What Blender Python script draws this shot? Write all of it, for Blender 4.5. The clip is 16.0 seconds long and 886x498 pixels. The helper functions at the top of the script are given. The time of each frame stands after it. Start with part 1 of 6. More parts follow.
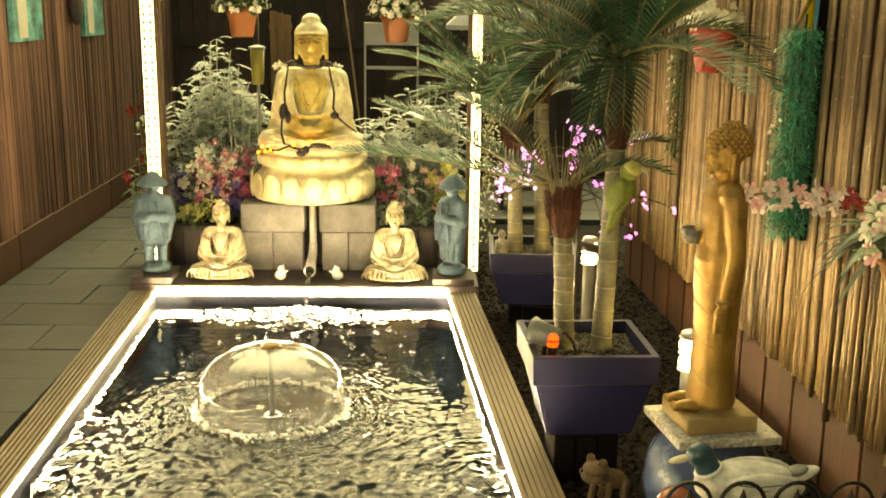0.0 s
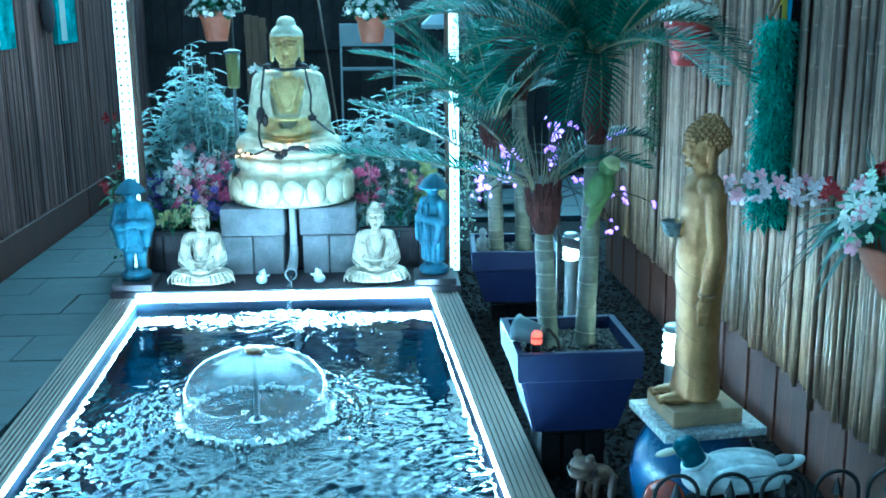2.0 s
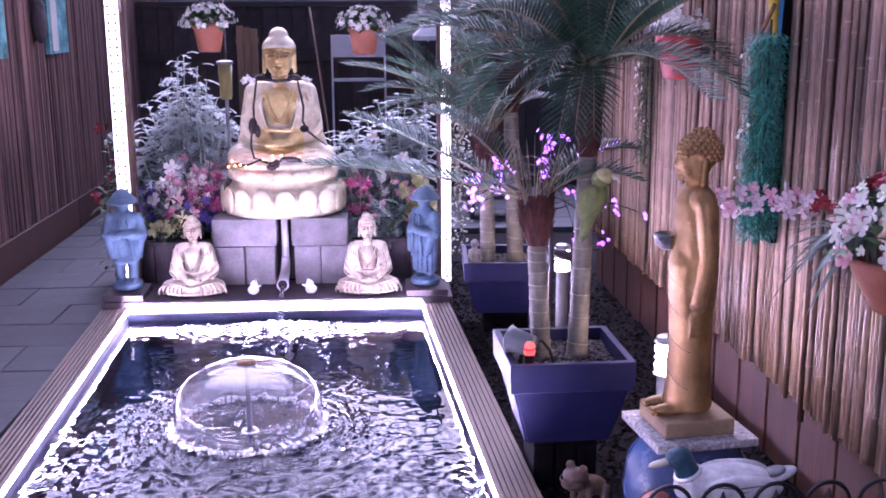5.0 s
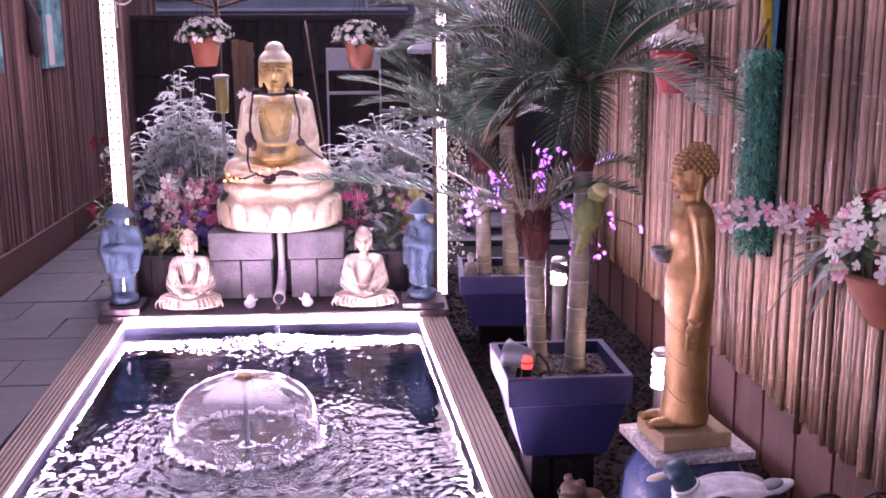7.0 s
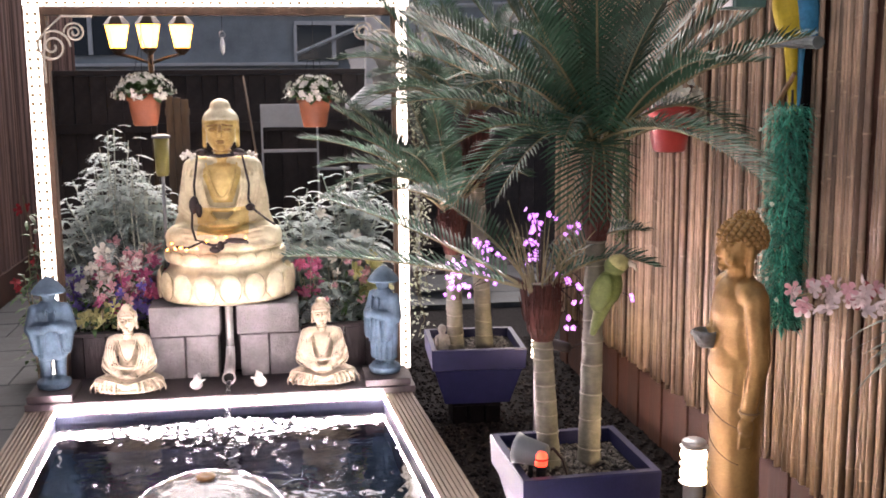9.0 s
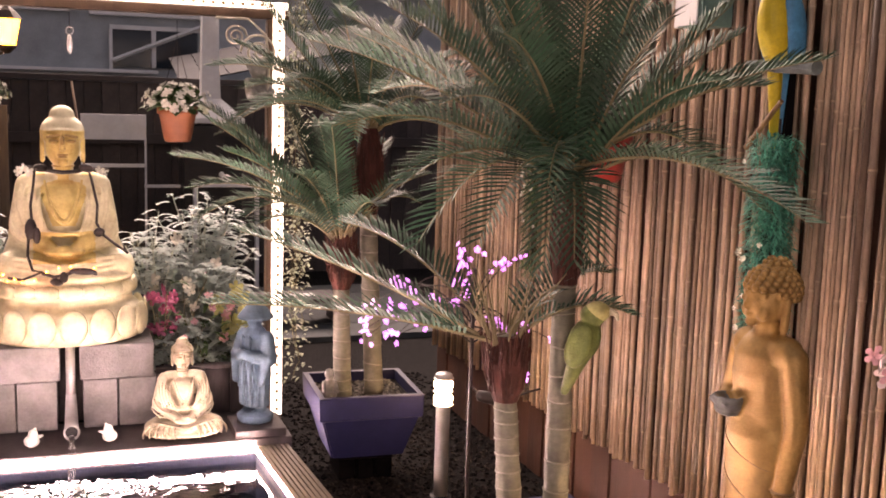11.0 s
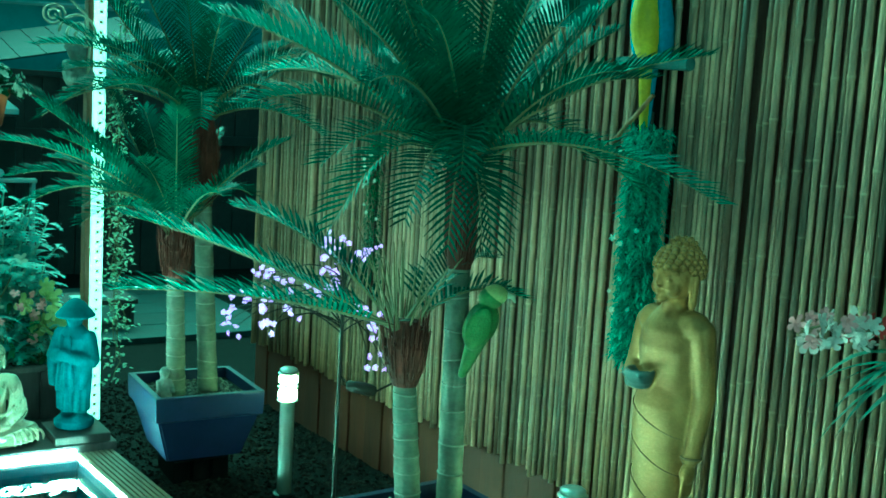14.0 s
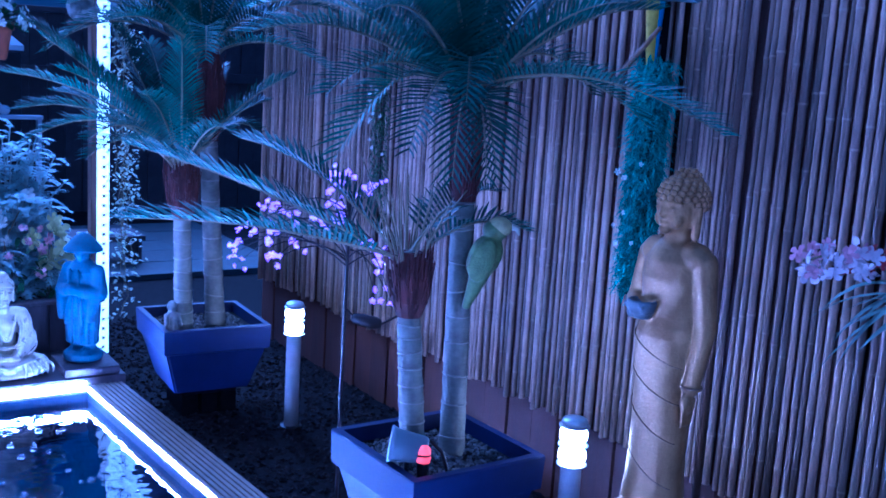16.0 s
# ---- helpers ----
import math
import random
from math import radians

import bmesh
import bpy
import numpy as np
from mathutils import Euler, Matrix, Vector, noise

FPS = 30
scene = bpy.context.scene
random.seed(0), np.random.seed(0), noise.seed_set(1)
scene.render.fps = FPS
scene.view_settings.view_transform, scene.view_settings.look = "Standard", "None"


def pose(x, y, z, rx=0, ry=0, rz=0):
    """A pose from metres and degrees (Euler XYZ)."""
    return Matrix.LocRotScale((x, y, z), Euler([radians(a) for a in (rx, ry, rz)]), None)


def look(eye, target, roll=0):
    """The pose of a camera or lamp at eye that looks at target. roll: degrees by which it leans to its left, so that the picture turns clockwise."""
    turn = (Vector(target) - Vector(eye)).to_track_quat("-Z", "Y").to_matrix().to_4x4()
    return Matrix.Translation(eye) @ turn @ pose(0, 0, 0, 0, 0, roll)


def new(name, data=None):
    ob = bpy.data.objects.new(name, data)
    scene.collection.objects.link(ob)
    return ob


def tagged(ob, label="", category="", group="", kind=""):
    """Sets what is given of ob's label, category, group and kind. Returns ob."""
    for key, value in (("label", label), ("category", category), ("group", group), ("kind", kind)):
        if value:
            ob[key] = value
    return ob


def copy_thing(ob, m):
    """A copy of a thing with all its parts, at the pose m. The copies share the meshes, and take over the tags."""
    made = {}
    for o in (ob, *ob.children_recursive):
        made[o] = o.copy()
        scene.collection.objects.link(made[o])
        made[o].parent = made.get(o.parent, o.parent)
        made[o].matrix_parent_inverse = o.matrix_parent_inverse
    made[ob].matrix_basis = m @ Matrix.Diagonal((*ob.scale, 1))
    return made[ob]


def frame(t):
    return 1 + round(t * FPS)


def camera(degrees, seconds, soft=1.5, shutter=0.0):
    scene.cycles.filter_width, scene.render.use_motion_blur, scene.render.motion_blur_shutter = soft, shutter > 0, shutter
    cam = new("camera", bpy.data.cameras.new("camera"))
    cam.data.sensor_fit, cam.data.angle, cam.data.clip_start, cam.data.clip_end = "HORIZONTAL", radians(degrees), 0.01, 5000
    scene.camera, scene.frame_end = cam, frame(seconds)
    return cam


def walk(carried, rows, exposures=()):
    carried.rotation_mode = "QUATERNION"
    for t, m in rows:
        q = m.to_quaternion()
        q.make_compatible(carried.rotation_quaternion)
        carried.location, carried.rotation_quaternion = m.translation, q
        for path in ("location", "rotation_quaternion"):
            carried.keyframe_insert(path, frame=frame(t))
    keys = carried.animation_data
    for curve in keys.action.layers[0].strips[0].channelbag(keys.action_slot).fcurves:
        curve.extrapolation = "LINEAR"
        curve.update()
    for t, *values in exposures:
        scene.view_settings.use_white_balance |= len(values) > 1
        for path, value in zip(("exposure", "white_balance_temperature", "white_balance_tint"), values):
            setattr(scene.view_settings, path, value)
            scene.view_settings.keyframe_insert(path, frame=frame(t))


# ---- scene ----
cam = camera(45.6, 16.0, soft=1.8)
PATH = [
    (0, (0.176, 0.117, 1.673), (0.234, 2.063, 1.216), 0.8),
    (0.5, (0.167, 0.117, 1.669), (0.25, 2.06, 1.204), 0.2),
    (1, (0.17, 0.12, 1.675), (0.257, 2.061, 1.202), -0.2),
    (1.5, (0.172, 0.117, 1.677), (0.259, 2.059, 1.21), -0.4),
    (2, (0.177, 0.125, 1.672), (0.27, 2.069, 1.214), -0.5),
    (2.5, (0.171, 0.12, 1.671), (0.278, 2.064, 1.215), -0.4),
    (3, (0.172, 0.122, 1.682), (0.282, 2.064, 1.218), -0.3),
    (3.5, (0.187, 0.135, 1.669), (0.289, 2.079, 1.211), -0.3),
    (4, (0.166, 0.121, 1.675), (0.281, 2.067, 1.225), -0.2),
    (6.5, (0.155, 0.104, 1.684), (0.268, 2.054, 1.256), -0.3),
    (7, (0.148, 0.099, 1.692), (0.274, 2.051, 1.274), -0.3),
    (7.5, (0.155, 0.113, 1.699), (0.292, 2.071, 1.313), -0.1),
    (8, (0.137, 0.211, 1.683), (0.279, 2.176, 1.336), 0.2),
    (8.5, (0.03, 0.373, 1.694), (0.249, 2.336, 1.376), -0.2),
    (9, (-0.08, 0.563, 1.696), (0.209, 2.516, 1.375), -0.5),
    (9.5, (-0.157, 0.755, 1.689), (0.183, 2.701, 1.371), -0.0),
    (10, (-0.229, 0.927, 1.691), (0.232, 2.849, 1.381), 1.0),
    (10.2, (-0.257, 0.991, 1.692), (0.279, 2.894, 1.386), 1.0),
    (12.3, (-0.627, 1.328, 1.63), (0.159, 3.152, 1.397), 3.0),
    (12.5, (-0.649, 1.335, 1.625), (0.184, 3.14, 1.406), 3.3),
    (13, (-0.731, 1.343, 1.62), (0.226, 3.086, 1.406), 3.3),
    (13.5, (-0.758, 1.37, 1.62), (0.288, 3.058, 1.383), 3.3),
    (14, (-0.77, 1.371, 1.599), (0.328, 3.024, 1.35), 3.4),
    (14.5, (-0.772, 1.374, 1.591), (0.335, 3.016, 1.313), 3.2),
    (15, (-0.75, 1.372, 1.577), (0.349, 3.012, 1.257), 3.4),
    (15.5, (-0.773, 1.349, 1.579), (0.331, 2.98, 1.228), 3.7),
    (16, (-0.771, 1.353, 1.574), (0.312, 2.996, 1.216), 3.6),
]
EXPOSURES = [
    (0, 0.41, 42000, -8),
    (0.5, 0.41, 9261, -30),
    (1, 0.37, 5493, -35),
    (1.5, 0.37, 4230, -35),
    (2, 0.36, 3403, -35),
    (2.5, 0.29, 2859, -40),
    (3, 0.29, 2986, -25),
    (3.5, 0.29, 3403, -5),
    (4, 0.29, 4050, 20),
    (6.5, 0.31, 6259, 90),
    (7, 0.36, 6259, 75),
    (7.5, 0.46, 5992, 40),
    (8, 0.52, 5992, 20),
    (8.5, 0.52, 6259, 10),
    (9, 0.35, 7132, 25),
    (9.5, 0.30, 8127, 40),
    (10, 0.32, 8867, 60),
    (12.5, 0.03, 9261, -60),
    (13, -0.13, 6538, -105),
    (13.5, -0.11, 4418, -125),
    (14, -0.08, 3712, -115),
    (14.5, -0.22, 3119, -55),
    (15, -0.31, 2986, -15),
    (15.5, -0.41, 3119, 15),
    (16, -0.47, 3119, 30),
]
walk(cam, [(t, look(eye, target, roll)) for t, eye, target, roll in PATH], EXPOSURES)

# ---- world: late dusk ----
world = bpy.data.worlds.new("dusk")
scene.world = world
world.use_nodes = True
wn, wl = world.node_tree.nodes, world.node_tree.links
wbg = wn["Background"]
# deep blue dusk sky that grows pale towards the afterglow beyond the house
sky_way = wn.new("ShaderNodeTexCoord")
sky_dot = wn.new("ShaderNodeVectorMath")
sky_dot.operation = "DOT_PRODUCT"
sky_dot.inputs[1].default_value = (0.0, math.cos(radians(36)), math.sin(radians(36)))
wl.new(sky_way.outputs["Generated"], sky_dot.inputs[0])
sky_ramp = wn.new("ShaderNodeValToRGB")
sky_ramp.color_ramp.interpolation = "EASE"
sky_ramp.color_ramp.elements[0].position, sky_ramp.color_ramp.elements[0].color = 0.66, (0.028, 0.035, 0.045, 1)
sky_ramp.color_ramp.elements[1].position, sky_ramp.color_ramp.elements[1].color = 1.0, (1.0, 1.0, 1.0, 1)
wl.new(sky_dot.outputs["Value"], sky_ramp.inputs["Fac"])
wl.new(sky_ramp.outputs["Color"], wbg.inputs["Color"])
wbg.inputs["Strength"].default_value = 7.6


# white light inferred from the house, behind the walk's start; its source is unseen
house_light = bpy.data.lights.new("unseen_house_light", "AREA")
house_light.shape, house_light.size, house_light.size_y = "RECTANGLE", 2.4, 1.5
house_light.energy, house_light.color = 125, (1.0, 0.92, 0.86)
new("unseen_house_light", house_light).matrix_basis = pose(-1.7, -2.93, 1.85, 90, 0, -8)


# ---- materials ----
def M(name, col, rough=0.6, metal=0.0, var=0.3, scale=6.0, bump=0.15, bscale=60.0, rand=0.0, emit=0.0, ecol=None, trans=0.0, ior=1.45, stretch=(1, 1, 1), island=0.0, spec=0.5, hue=None):
    m = bpy.data.materials.new(name)
    m.use_nodes = True
    nt = m.node_tree
    n, l = nt.nodes, nt.links
    p = n["Principled BSDF"]
    p.inputs["Roughness"].default_value = rough
    p.inputs["Metallic"].default_value = metal
    p.inputs["IOR"].default_value = ior
    p.inputs["Transmission Weight"].default_value = trans
    p.inputs["Specular IOR Level"].default_value = spec
    tc = n.new("ShaderNodeTexCoord")
    mp = n.new("ShaderNodeMapping")
    mp.inputs["Scale"].default_value = stretch
    l.new(tc.outputs["Object"], mp.inputs["Vector"])
    n1 = n.new("ShaderNodeTexNoise")
    n1.inputs["Scale"].default_value = scale
    n1.inputs["Detail"].default_value = 6
    n1.inputs["Roughness"].default_value = 0.65
    l.new(mp.outputs[0], n1.inputs["Vector"])
    n2 = n.new("ShaderNodeTexNoise")
    n2.inputs["Scale"].default_value = bscale
    n2.inputs["Detail"].default_value = 3
    l.new(mp.outputs[0], n2.inputs["Vector"])
    ramp = n.new("ShaderNodeValToRGB")
    ramp.color_ramp.elements[0].position, ramp.color_ramp.elements[1].position = 0.32, 0.70
    c2 = hue or col
    ramp.color_ramp.elements[0].color = (*[c * (1 - var) for c in c2], 1)
    ramp.color_ramp.elements[1].color = (*[min(1, c * (1 + var)) for c in col], 1)
    l.new(n1.outputs["Fac"], ramp.inputs["Fac"])
    out = ramp.outputs["Color"]
    fine = n.new("ShaderNodeMix")
    fine.data_type, fine.blend_type = "RGBA", "MULTIPLY"
    fine.inputs["Factor"].default_value = min(1.0, var)
    l.new(out, fine.inputs["A"])
    l.new(n2.outputs["Fac"], fine.inputs["B"])
    out = fine.outputs["Result"]
    if rand or island:
        src = n.new("ShaderNodeObjectInfo").outputs["Random"] if rand else n.new("ShaderNodeNewGeometry").outputs["Random Per Island"]
        k = rand or island
        mr = n.new("ShaderNodeMapRange")
        mr.inputs["To Min"].default_value, mr.inputs["To Max"].default_value = 1 - k, 1 + k
        l.new(src, mr.inputs["Value"])
        hsv = n.new("ShaderNodeHueSaturation")
        l.new(mr.outputs[0], hsv.inputs["Value"])
        l.new(out, hsv.inputs["Color"])
        out = hsv.outputs["Color"]
    l.new(out, p.inputs["Base Color"])
    if bump:
        b = n.new("ShaderNodeBump")
        b.inputs["Strength"].default_value = bump
        b.inputs["Distance"].default_value = 0.01
        l.new(n2.outputs["Fac"], b.inputs["Height"])
        l.new(b.outputs[0], p.inputs["Normal"])
    if rough > 0.15 and not trans:
        rr = n.new("ShaderNodeMapRange")
        rr.inputs["To Min"].default_value, rr.inputs["To Max"].default_value = max(0.05, rough - 0.12), min(1, rough + 0.12)
        l.new(n1.outputs["Fac"], rr.inputs["Value"])
        l.new(rr.outputs[0], p.inputs["Roughness"])
    if emit:
        p.inputs["Emission Color"].default_value = (*(ecol or col), 1)
        p.inputs["Emission Strength"].default_value = emit
    return m


LED_POOL = M("pool_led", (0.9, 0.9, 0.9), 0.4, var=0.02, bump=0, emit=320.0, ecol=(1.0, 0.92, 0.96))
LED_CHIP = M("pool_led_chip", (0.9, 0.9, 0.9), 0.4, var=0.02, bump=0, emit=650.0, ecol=(1.0, 0.92, 0.96))
FOUNTLED = M("fountain_led", (0.9, 0.8, 0.85), 0.4, var=0.02, bump=0, emit=2.5, ecol=(1.0, 0.80, 0.92))
LED_POST = M("post_led", (0.95, 0.93, 0.85), 0.4, var=0.02, bump=0, emit=2.8, ecol=(1.0, 0.95, 0.87))
LED_DOT = M("led_chip", (0.3, 0.22, 0.12), 0.4, var=0.05, bump=0, emit=0.1, ecol=(1.0, 0.72, 0.4))
BULB = M("bollard_glow", (1, 0.95, 0.85), 0.3, var=0.02, bump=0, emit=65.0, ecol=(1.0, 0.80, 0.48))
LANTERN = M("lantern_glow", (1, 0.9, 0.7), 0.3, var=0.02, bump=0, emit=9.0, ecol=(1.0, 0.46, 0.06))
FAIRY = M("fairy_blossom", (0.9, 0.75, 1.0), 0.4, var=0.02, bump=0, emit=1.7, ecol=(0.50, 0.13, 0.80))
REDGLOW = M("red_glow", (0.9, 0.1, 0.05), 0.3, var=0.05, bump=0, emit=2.2, ecol=(1.0, 0.06, 0.03))
ORANGEGLOW = M("orange_glow", (1, 0.4, 0.1), 0.3, var=0.05, bump=0, emit=30.0, ecol=(1.0, 0.24, 0.03))

ROBEGOLD = M("pale_worn_gold_paint", (0.86, 0.80, 0.58), 0.34, 0.1, var=0.2, scale=9, bump=0.12, bscale=120, hue=(0.70, 0.60, 0.36))
SILVERSTEM = M("silver_stem", (0.55, 0.60, 0.52), 0.6, var=0.15)
STRAPLEAF = M("grey_green_strap_leaf", (0.13, 0.185, 0.145), 0.5, var=0.3, scale=12, bump=0.05, island=0.4)
RINGSCAR = M("pale_ring_scar", (0.27, 0.26, 0.215), 0.7, var=0.3, scale=20)
DARKGOLD = M("dark_gold_line", (0.42, 0.27, 0.11), 0.45, 0.2, var=0.2)
GOLD = M("weathered_gold_paint", (0.92, 0.68, 0.29), 0.34, 0.30, var=0.25, scale=9, bump=0.12, bscale=120, hue=(0.72, 0.46, 0.16))
PALEGOLD = M("pale_gold_resin", (0.60, 0.53, 0.40), 0.30, 0.35, var=0.2, scale=18, bump=0.1, bscale=150)
SEAM = M("dark_seam", (0.2, 0.125, 0.06), 0.6, var=0.2)
LITTER = M("pale_leaf_litter", (0.12, 0.108, 0.095), 0.85, var=0.4, scale=30, bump=0.3, bscale=120, island=0.75)
BRONZE = M("bronze_gold_paint", (0.360, 0.216, 0.076), 0.42, 0.45, var=0.3, scale=12, bump=0.1, bscale=140)
MONKBLUE = M("blue_grey_stone", (0.095, 0.165, 0.235), 0.75, var=0.3, scale=14, bump=0.25, bscale=110)
BLOCK = M("concrete_block", (0.26, 0.25, 0.26), 0.85, var=0.3, scale=7, bump=0.3, bscale=90, rand=0.12)
DECK = M("grooved_decking", (0.24, 0.185, 0.135), 0.6, var=0.35, scale=5, bump=0.2, bscale=70, stretch=(1, 0.15, 1), rand=0.1)
SLEEPER = M("dark_timber", (0.07, 0.055, 0.06), 0.7, var=0.4, scale=6, bump=0.3, bscale=70, stretch=(1, 1, 0.2), rand=0.15)
POSTWOOD = M("post_timber", (0.085, 0.05, 0.03), 0.6, var=0.35, scale=8, bump=0.2, bscale=60, stretch=(1, 1, 0.12))
BAMBOO = M("bamboo_cane", (0.42, 0.30, 0.20), 0.40, var=0.5, scale=5, bump=0.2, bscale=60, stretch=(1, 1, 0.25), rand=0.62, hue=(0.26, 0.19, 0.15))
NODE = M("bamboo_node", (0.36, 0.27, 0.19), 0.6, var=0.3, rand=0.45)
FENCERED = M("red_brown_boards", (0.078, 0.028, 0.015), 0.7, var=0.35, scale=5, bump=0.25, bscale=60, stretch=(1, 1, 0.15), rand=0.2)
REED = M("dark_reed", (0.285, 0.168, 0.135), 0.7, var=0.45, scale=5, bump=0.2, bscale=50, stretch=(1, 1, 0.12), island=0.5)
FENCEBLACK = M("black_stained_boards", (0.052, 0.042, 0.040), 0.7, var=0.4, scale=4, bump=0.25, bscale=50, rand=0.3)
PAVING = M("riven_slab", (0.041, 0.050, 0.054), 0.7, var=0.35, scale=5, bump=0.35, bscale=30, rand=0.18)
SOIL = M("dark_bark_soil", (0.013, 0.011, 0.011), 0.95, var=0.5, scale=20, bump=0.6, bscale=80, spec=0.1)
CHIP = M("bark_and_gravel_chips", (0.021, 0.017, 0.016), 0.9, var=0.4, scale=30, bump=0.3, bscale=120, island=0.9, spec=0.15)
LINER = M("pond_liner", (0.012, 0.016, 0.03), 0.6, var=0.3, scale=3, bump=0.2, spec=0.15)
POTBLUE = M("slate_blue_planter", (0.016, 0.018, 0.064), 0.5, var=0.25, scale=5, bump=0.08, bscale=160, spec=0.25)
GLAZE = M("blue_glazed_ceramic", (0.05, 0.09, 0.20), 0.25, var=0.3, scale=6, bump=0.05)
SLABWHITE = M("speckled_white_stone", (0.78, 0.76, 0.70), 0.6, var=0.6, scale=60, bump=0.2, bscale=120)
PLINTHTAN = M("tan_plinth", (0.36, 0.26, 0.14), 0.55, var=0.25, scale=14, bump=0.15)
TERRA = M("terracotta", (0.22, 0.068, 0.028), 0.6, var=0.2, scale=10, bump=0.1)
REDPOT = M("red_plastic_pot", (0.3, 0.03, 0.025), 0.35, var=0.15, bump=0.05)
STEEL = M("brushed_steel", (0.7, 0.7, 0.7), 0.32, 0.6, var=0.15, scale=20, bump=0.05, stretch=(1, 1, 0.1))
PALEMETAL = M("pale_aluminium", (0.66, 0.66, 0.66), 0.32, 0.40, var=0.1, scale=20, bump=0.03)
BLACKIRON = M("black_iron", (0.015, 0.015, 0.017), 0.45, 0.3, var=0.3, bump=0.1)
WHITEIRON = M("cream_iron", (0.62, 0.58, 0.48), 0.5, var=0.2, bump=0.1)
CABLE = M("black_cable", (0.02, 0.013, 0.012), 0.5, var=0.2, bump=0)
GREYPLASTIC = M("grey_plastic", (0.16, 0.18, 0.2), 0.4, var=0.15, bump=0.05)
WHITEPAINT = M("white_paint", (0.72, 0.74, 0.74), 0.45, var=0.12, bump=0.05)
HOUSEWALL = M("grey_render", (0.38, 0.44, 0.47), 0.8, var=0.25, scale=2, bump=0.2)
ROOFTILE = M("grey_roof_tile", (0.05, 0.055, 0.065), 0.7, var=0.3, scale=10, bump=0.2, rand=0.2)
GLASSDARK = M("dark_window_glass", (0.02, 0.03, 0.04), 0.08, var=0.1, bump=0)
TRUNK = M("palm_stem", (0.18, 0.175, 0.14), 0.65, var=0.35, scale=10, bump=0.3, bscale=60, stretch=(1, 1, 1.6))
FIBRE = M("red_brown_palm_fibre", (0.085, 0.026, 0.02), 0.9, var=0.5, scale=30, bump=0.5, bscale=120, stretch=(1, 1, 0.2))
FROND = M("palm_leaflets", (0.045, 0.122, 0.077), 0.46, var=0.4, scale=6, bump=0.05, rand=0.5, hue=(0.028, 0.066, 0.034), spec=0.35)
RACHIS = M("palm_rib", (0.2, 0.17, 0.09), 0.5, var=0.3)
SILVER = M("silver_leaf", (0.46, 0.56, 0.53), 0.55, var=0.14, scale=12, bump=0.05, island=0.22)
GREENLEAF = M("green_leaf", (0.07, 0.15, 0.05), 0.55, var=0.35, scale=12, bump=0.05, island=0.45)
TEALGRASS = M("teal_plastic_foliage", (0.05, 0.4, 0.3), 0.45, var=0.35, scale=14, bump=0.05, island=0.5)
VINE = M("pale_vine_leaf", (0.60, 0.66, 0.48), 0.6, var=0.3, scale=14, bump=0.05, island=0.4)
PETALWHITE = M("white_petals", (0.66, 0.66, 0.58), 0.6, var=0.12, bump=0, island=0.15)
PETALPINK = M("pink_petals", (0.66, 0.36, 0.4), 0.6, var=0.25, bump=0, island=0.3)
PETALMAGENTA = M("magenta_petals", (0.50, 0.12, 0.24), 0.6, var=0.25, bump=0, island=0.3)
PETALRED = M("red_petals", (0.3, 0.022, 0.03), 0.6, var=0.25, bump=0, island=0.3)
PETALBLUE = M("violet_petals", (0.16, 0.12, 0.42), 0.6, var=0.25, bump=0, island=0.3)
PETALYELLOW = M("yellow_green_petals", (0.60, 0.60, 0.27), 0.6, var=0.25, bump=0, island=0.25)
PARROTGREEN = M("parrot_green", (0.15, 0.2, 0.055), 0.5, var=0.3, scale=30, bump=0.2, bscale=150)
PARROTYELLOW = M("macaw_yellow", (0.60, 0.46, 0.03), 0.5, var=0.2, scale=30, bump=0.2, bscale=150)
PARROTBLUE = M("macaw_blue", (0.04, 0.30, 0.55), 0.5, var=0.3, scale=30, bump=0.2, bscale=150)
TEALPRINT = M("teal_print", (0.20, 0.66, 0.68), 0.5, var=0.6, scale=7, bump=0.05, hue=(0.02, 0.30, 0.26))
DUCKBODY = M("duck_pale_body", (0.76, 0.80, 0.79), 0.45, var=0.3, scale=16, bump=0.15)
DUCKHEAD = M("duck_dark_head", (0.03, 0.09, 0.13), 0.3, var=0.3, bump=0.1)
DUCKLINE = M("duck_grey_line", (0.16, 0.18, 0.19), 0.5, var=0.3)
BEAK = M("beak", (0.50, 0.48, 0.36), 0.4, var=0.15, bump=0.05)
LAMPBRONZE = M("dark_lamp_bronze", (0.05, 0.032, 0.02), 0.45, 0.4, var=0.3)
BROWNCLAY = M("brown_clay", (0.24, 0.13, 0.05), 0.55, var=0.4, scale=20, bump=0.2)
FROGCLAY = M("dark_frog_clay", (0.10, 0.062, 0.04), 0.45, var=0.4, scale=24, bump=0.2)
BEARER = M("near_black_timber", (0.006, 0.005, 0.006), 0.9, var=0.4, scale=8, bump=0.2, spec=0.1)
WEATHERED = M("weathered_grey_timber", (0.17, 0.13, 0.10), 0.75, var=0.35, scale=6, bump=0.25, bscale=60, stretch=(1, 1, 0.15))
PEWTER = M("dull_pewter", (0.16, 0.17, 0.17), 0.4, 0.5, var=0.3, scale=20, bump=0.1)
NESTGREEN = M("dull_green_paint", (0.10, 0.22, 0.19), 0.6, var=0.3, scale=8, bump=0.1)
FIGGREY = M("pale_stone_figure", (0.28, 0.28, 0.27), 0.8, var=0.4, scale=22, bump=0.3)


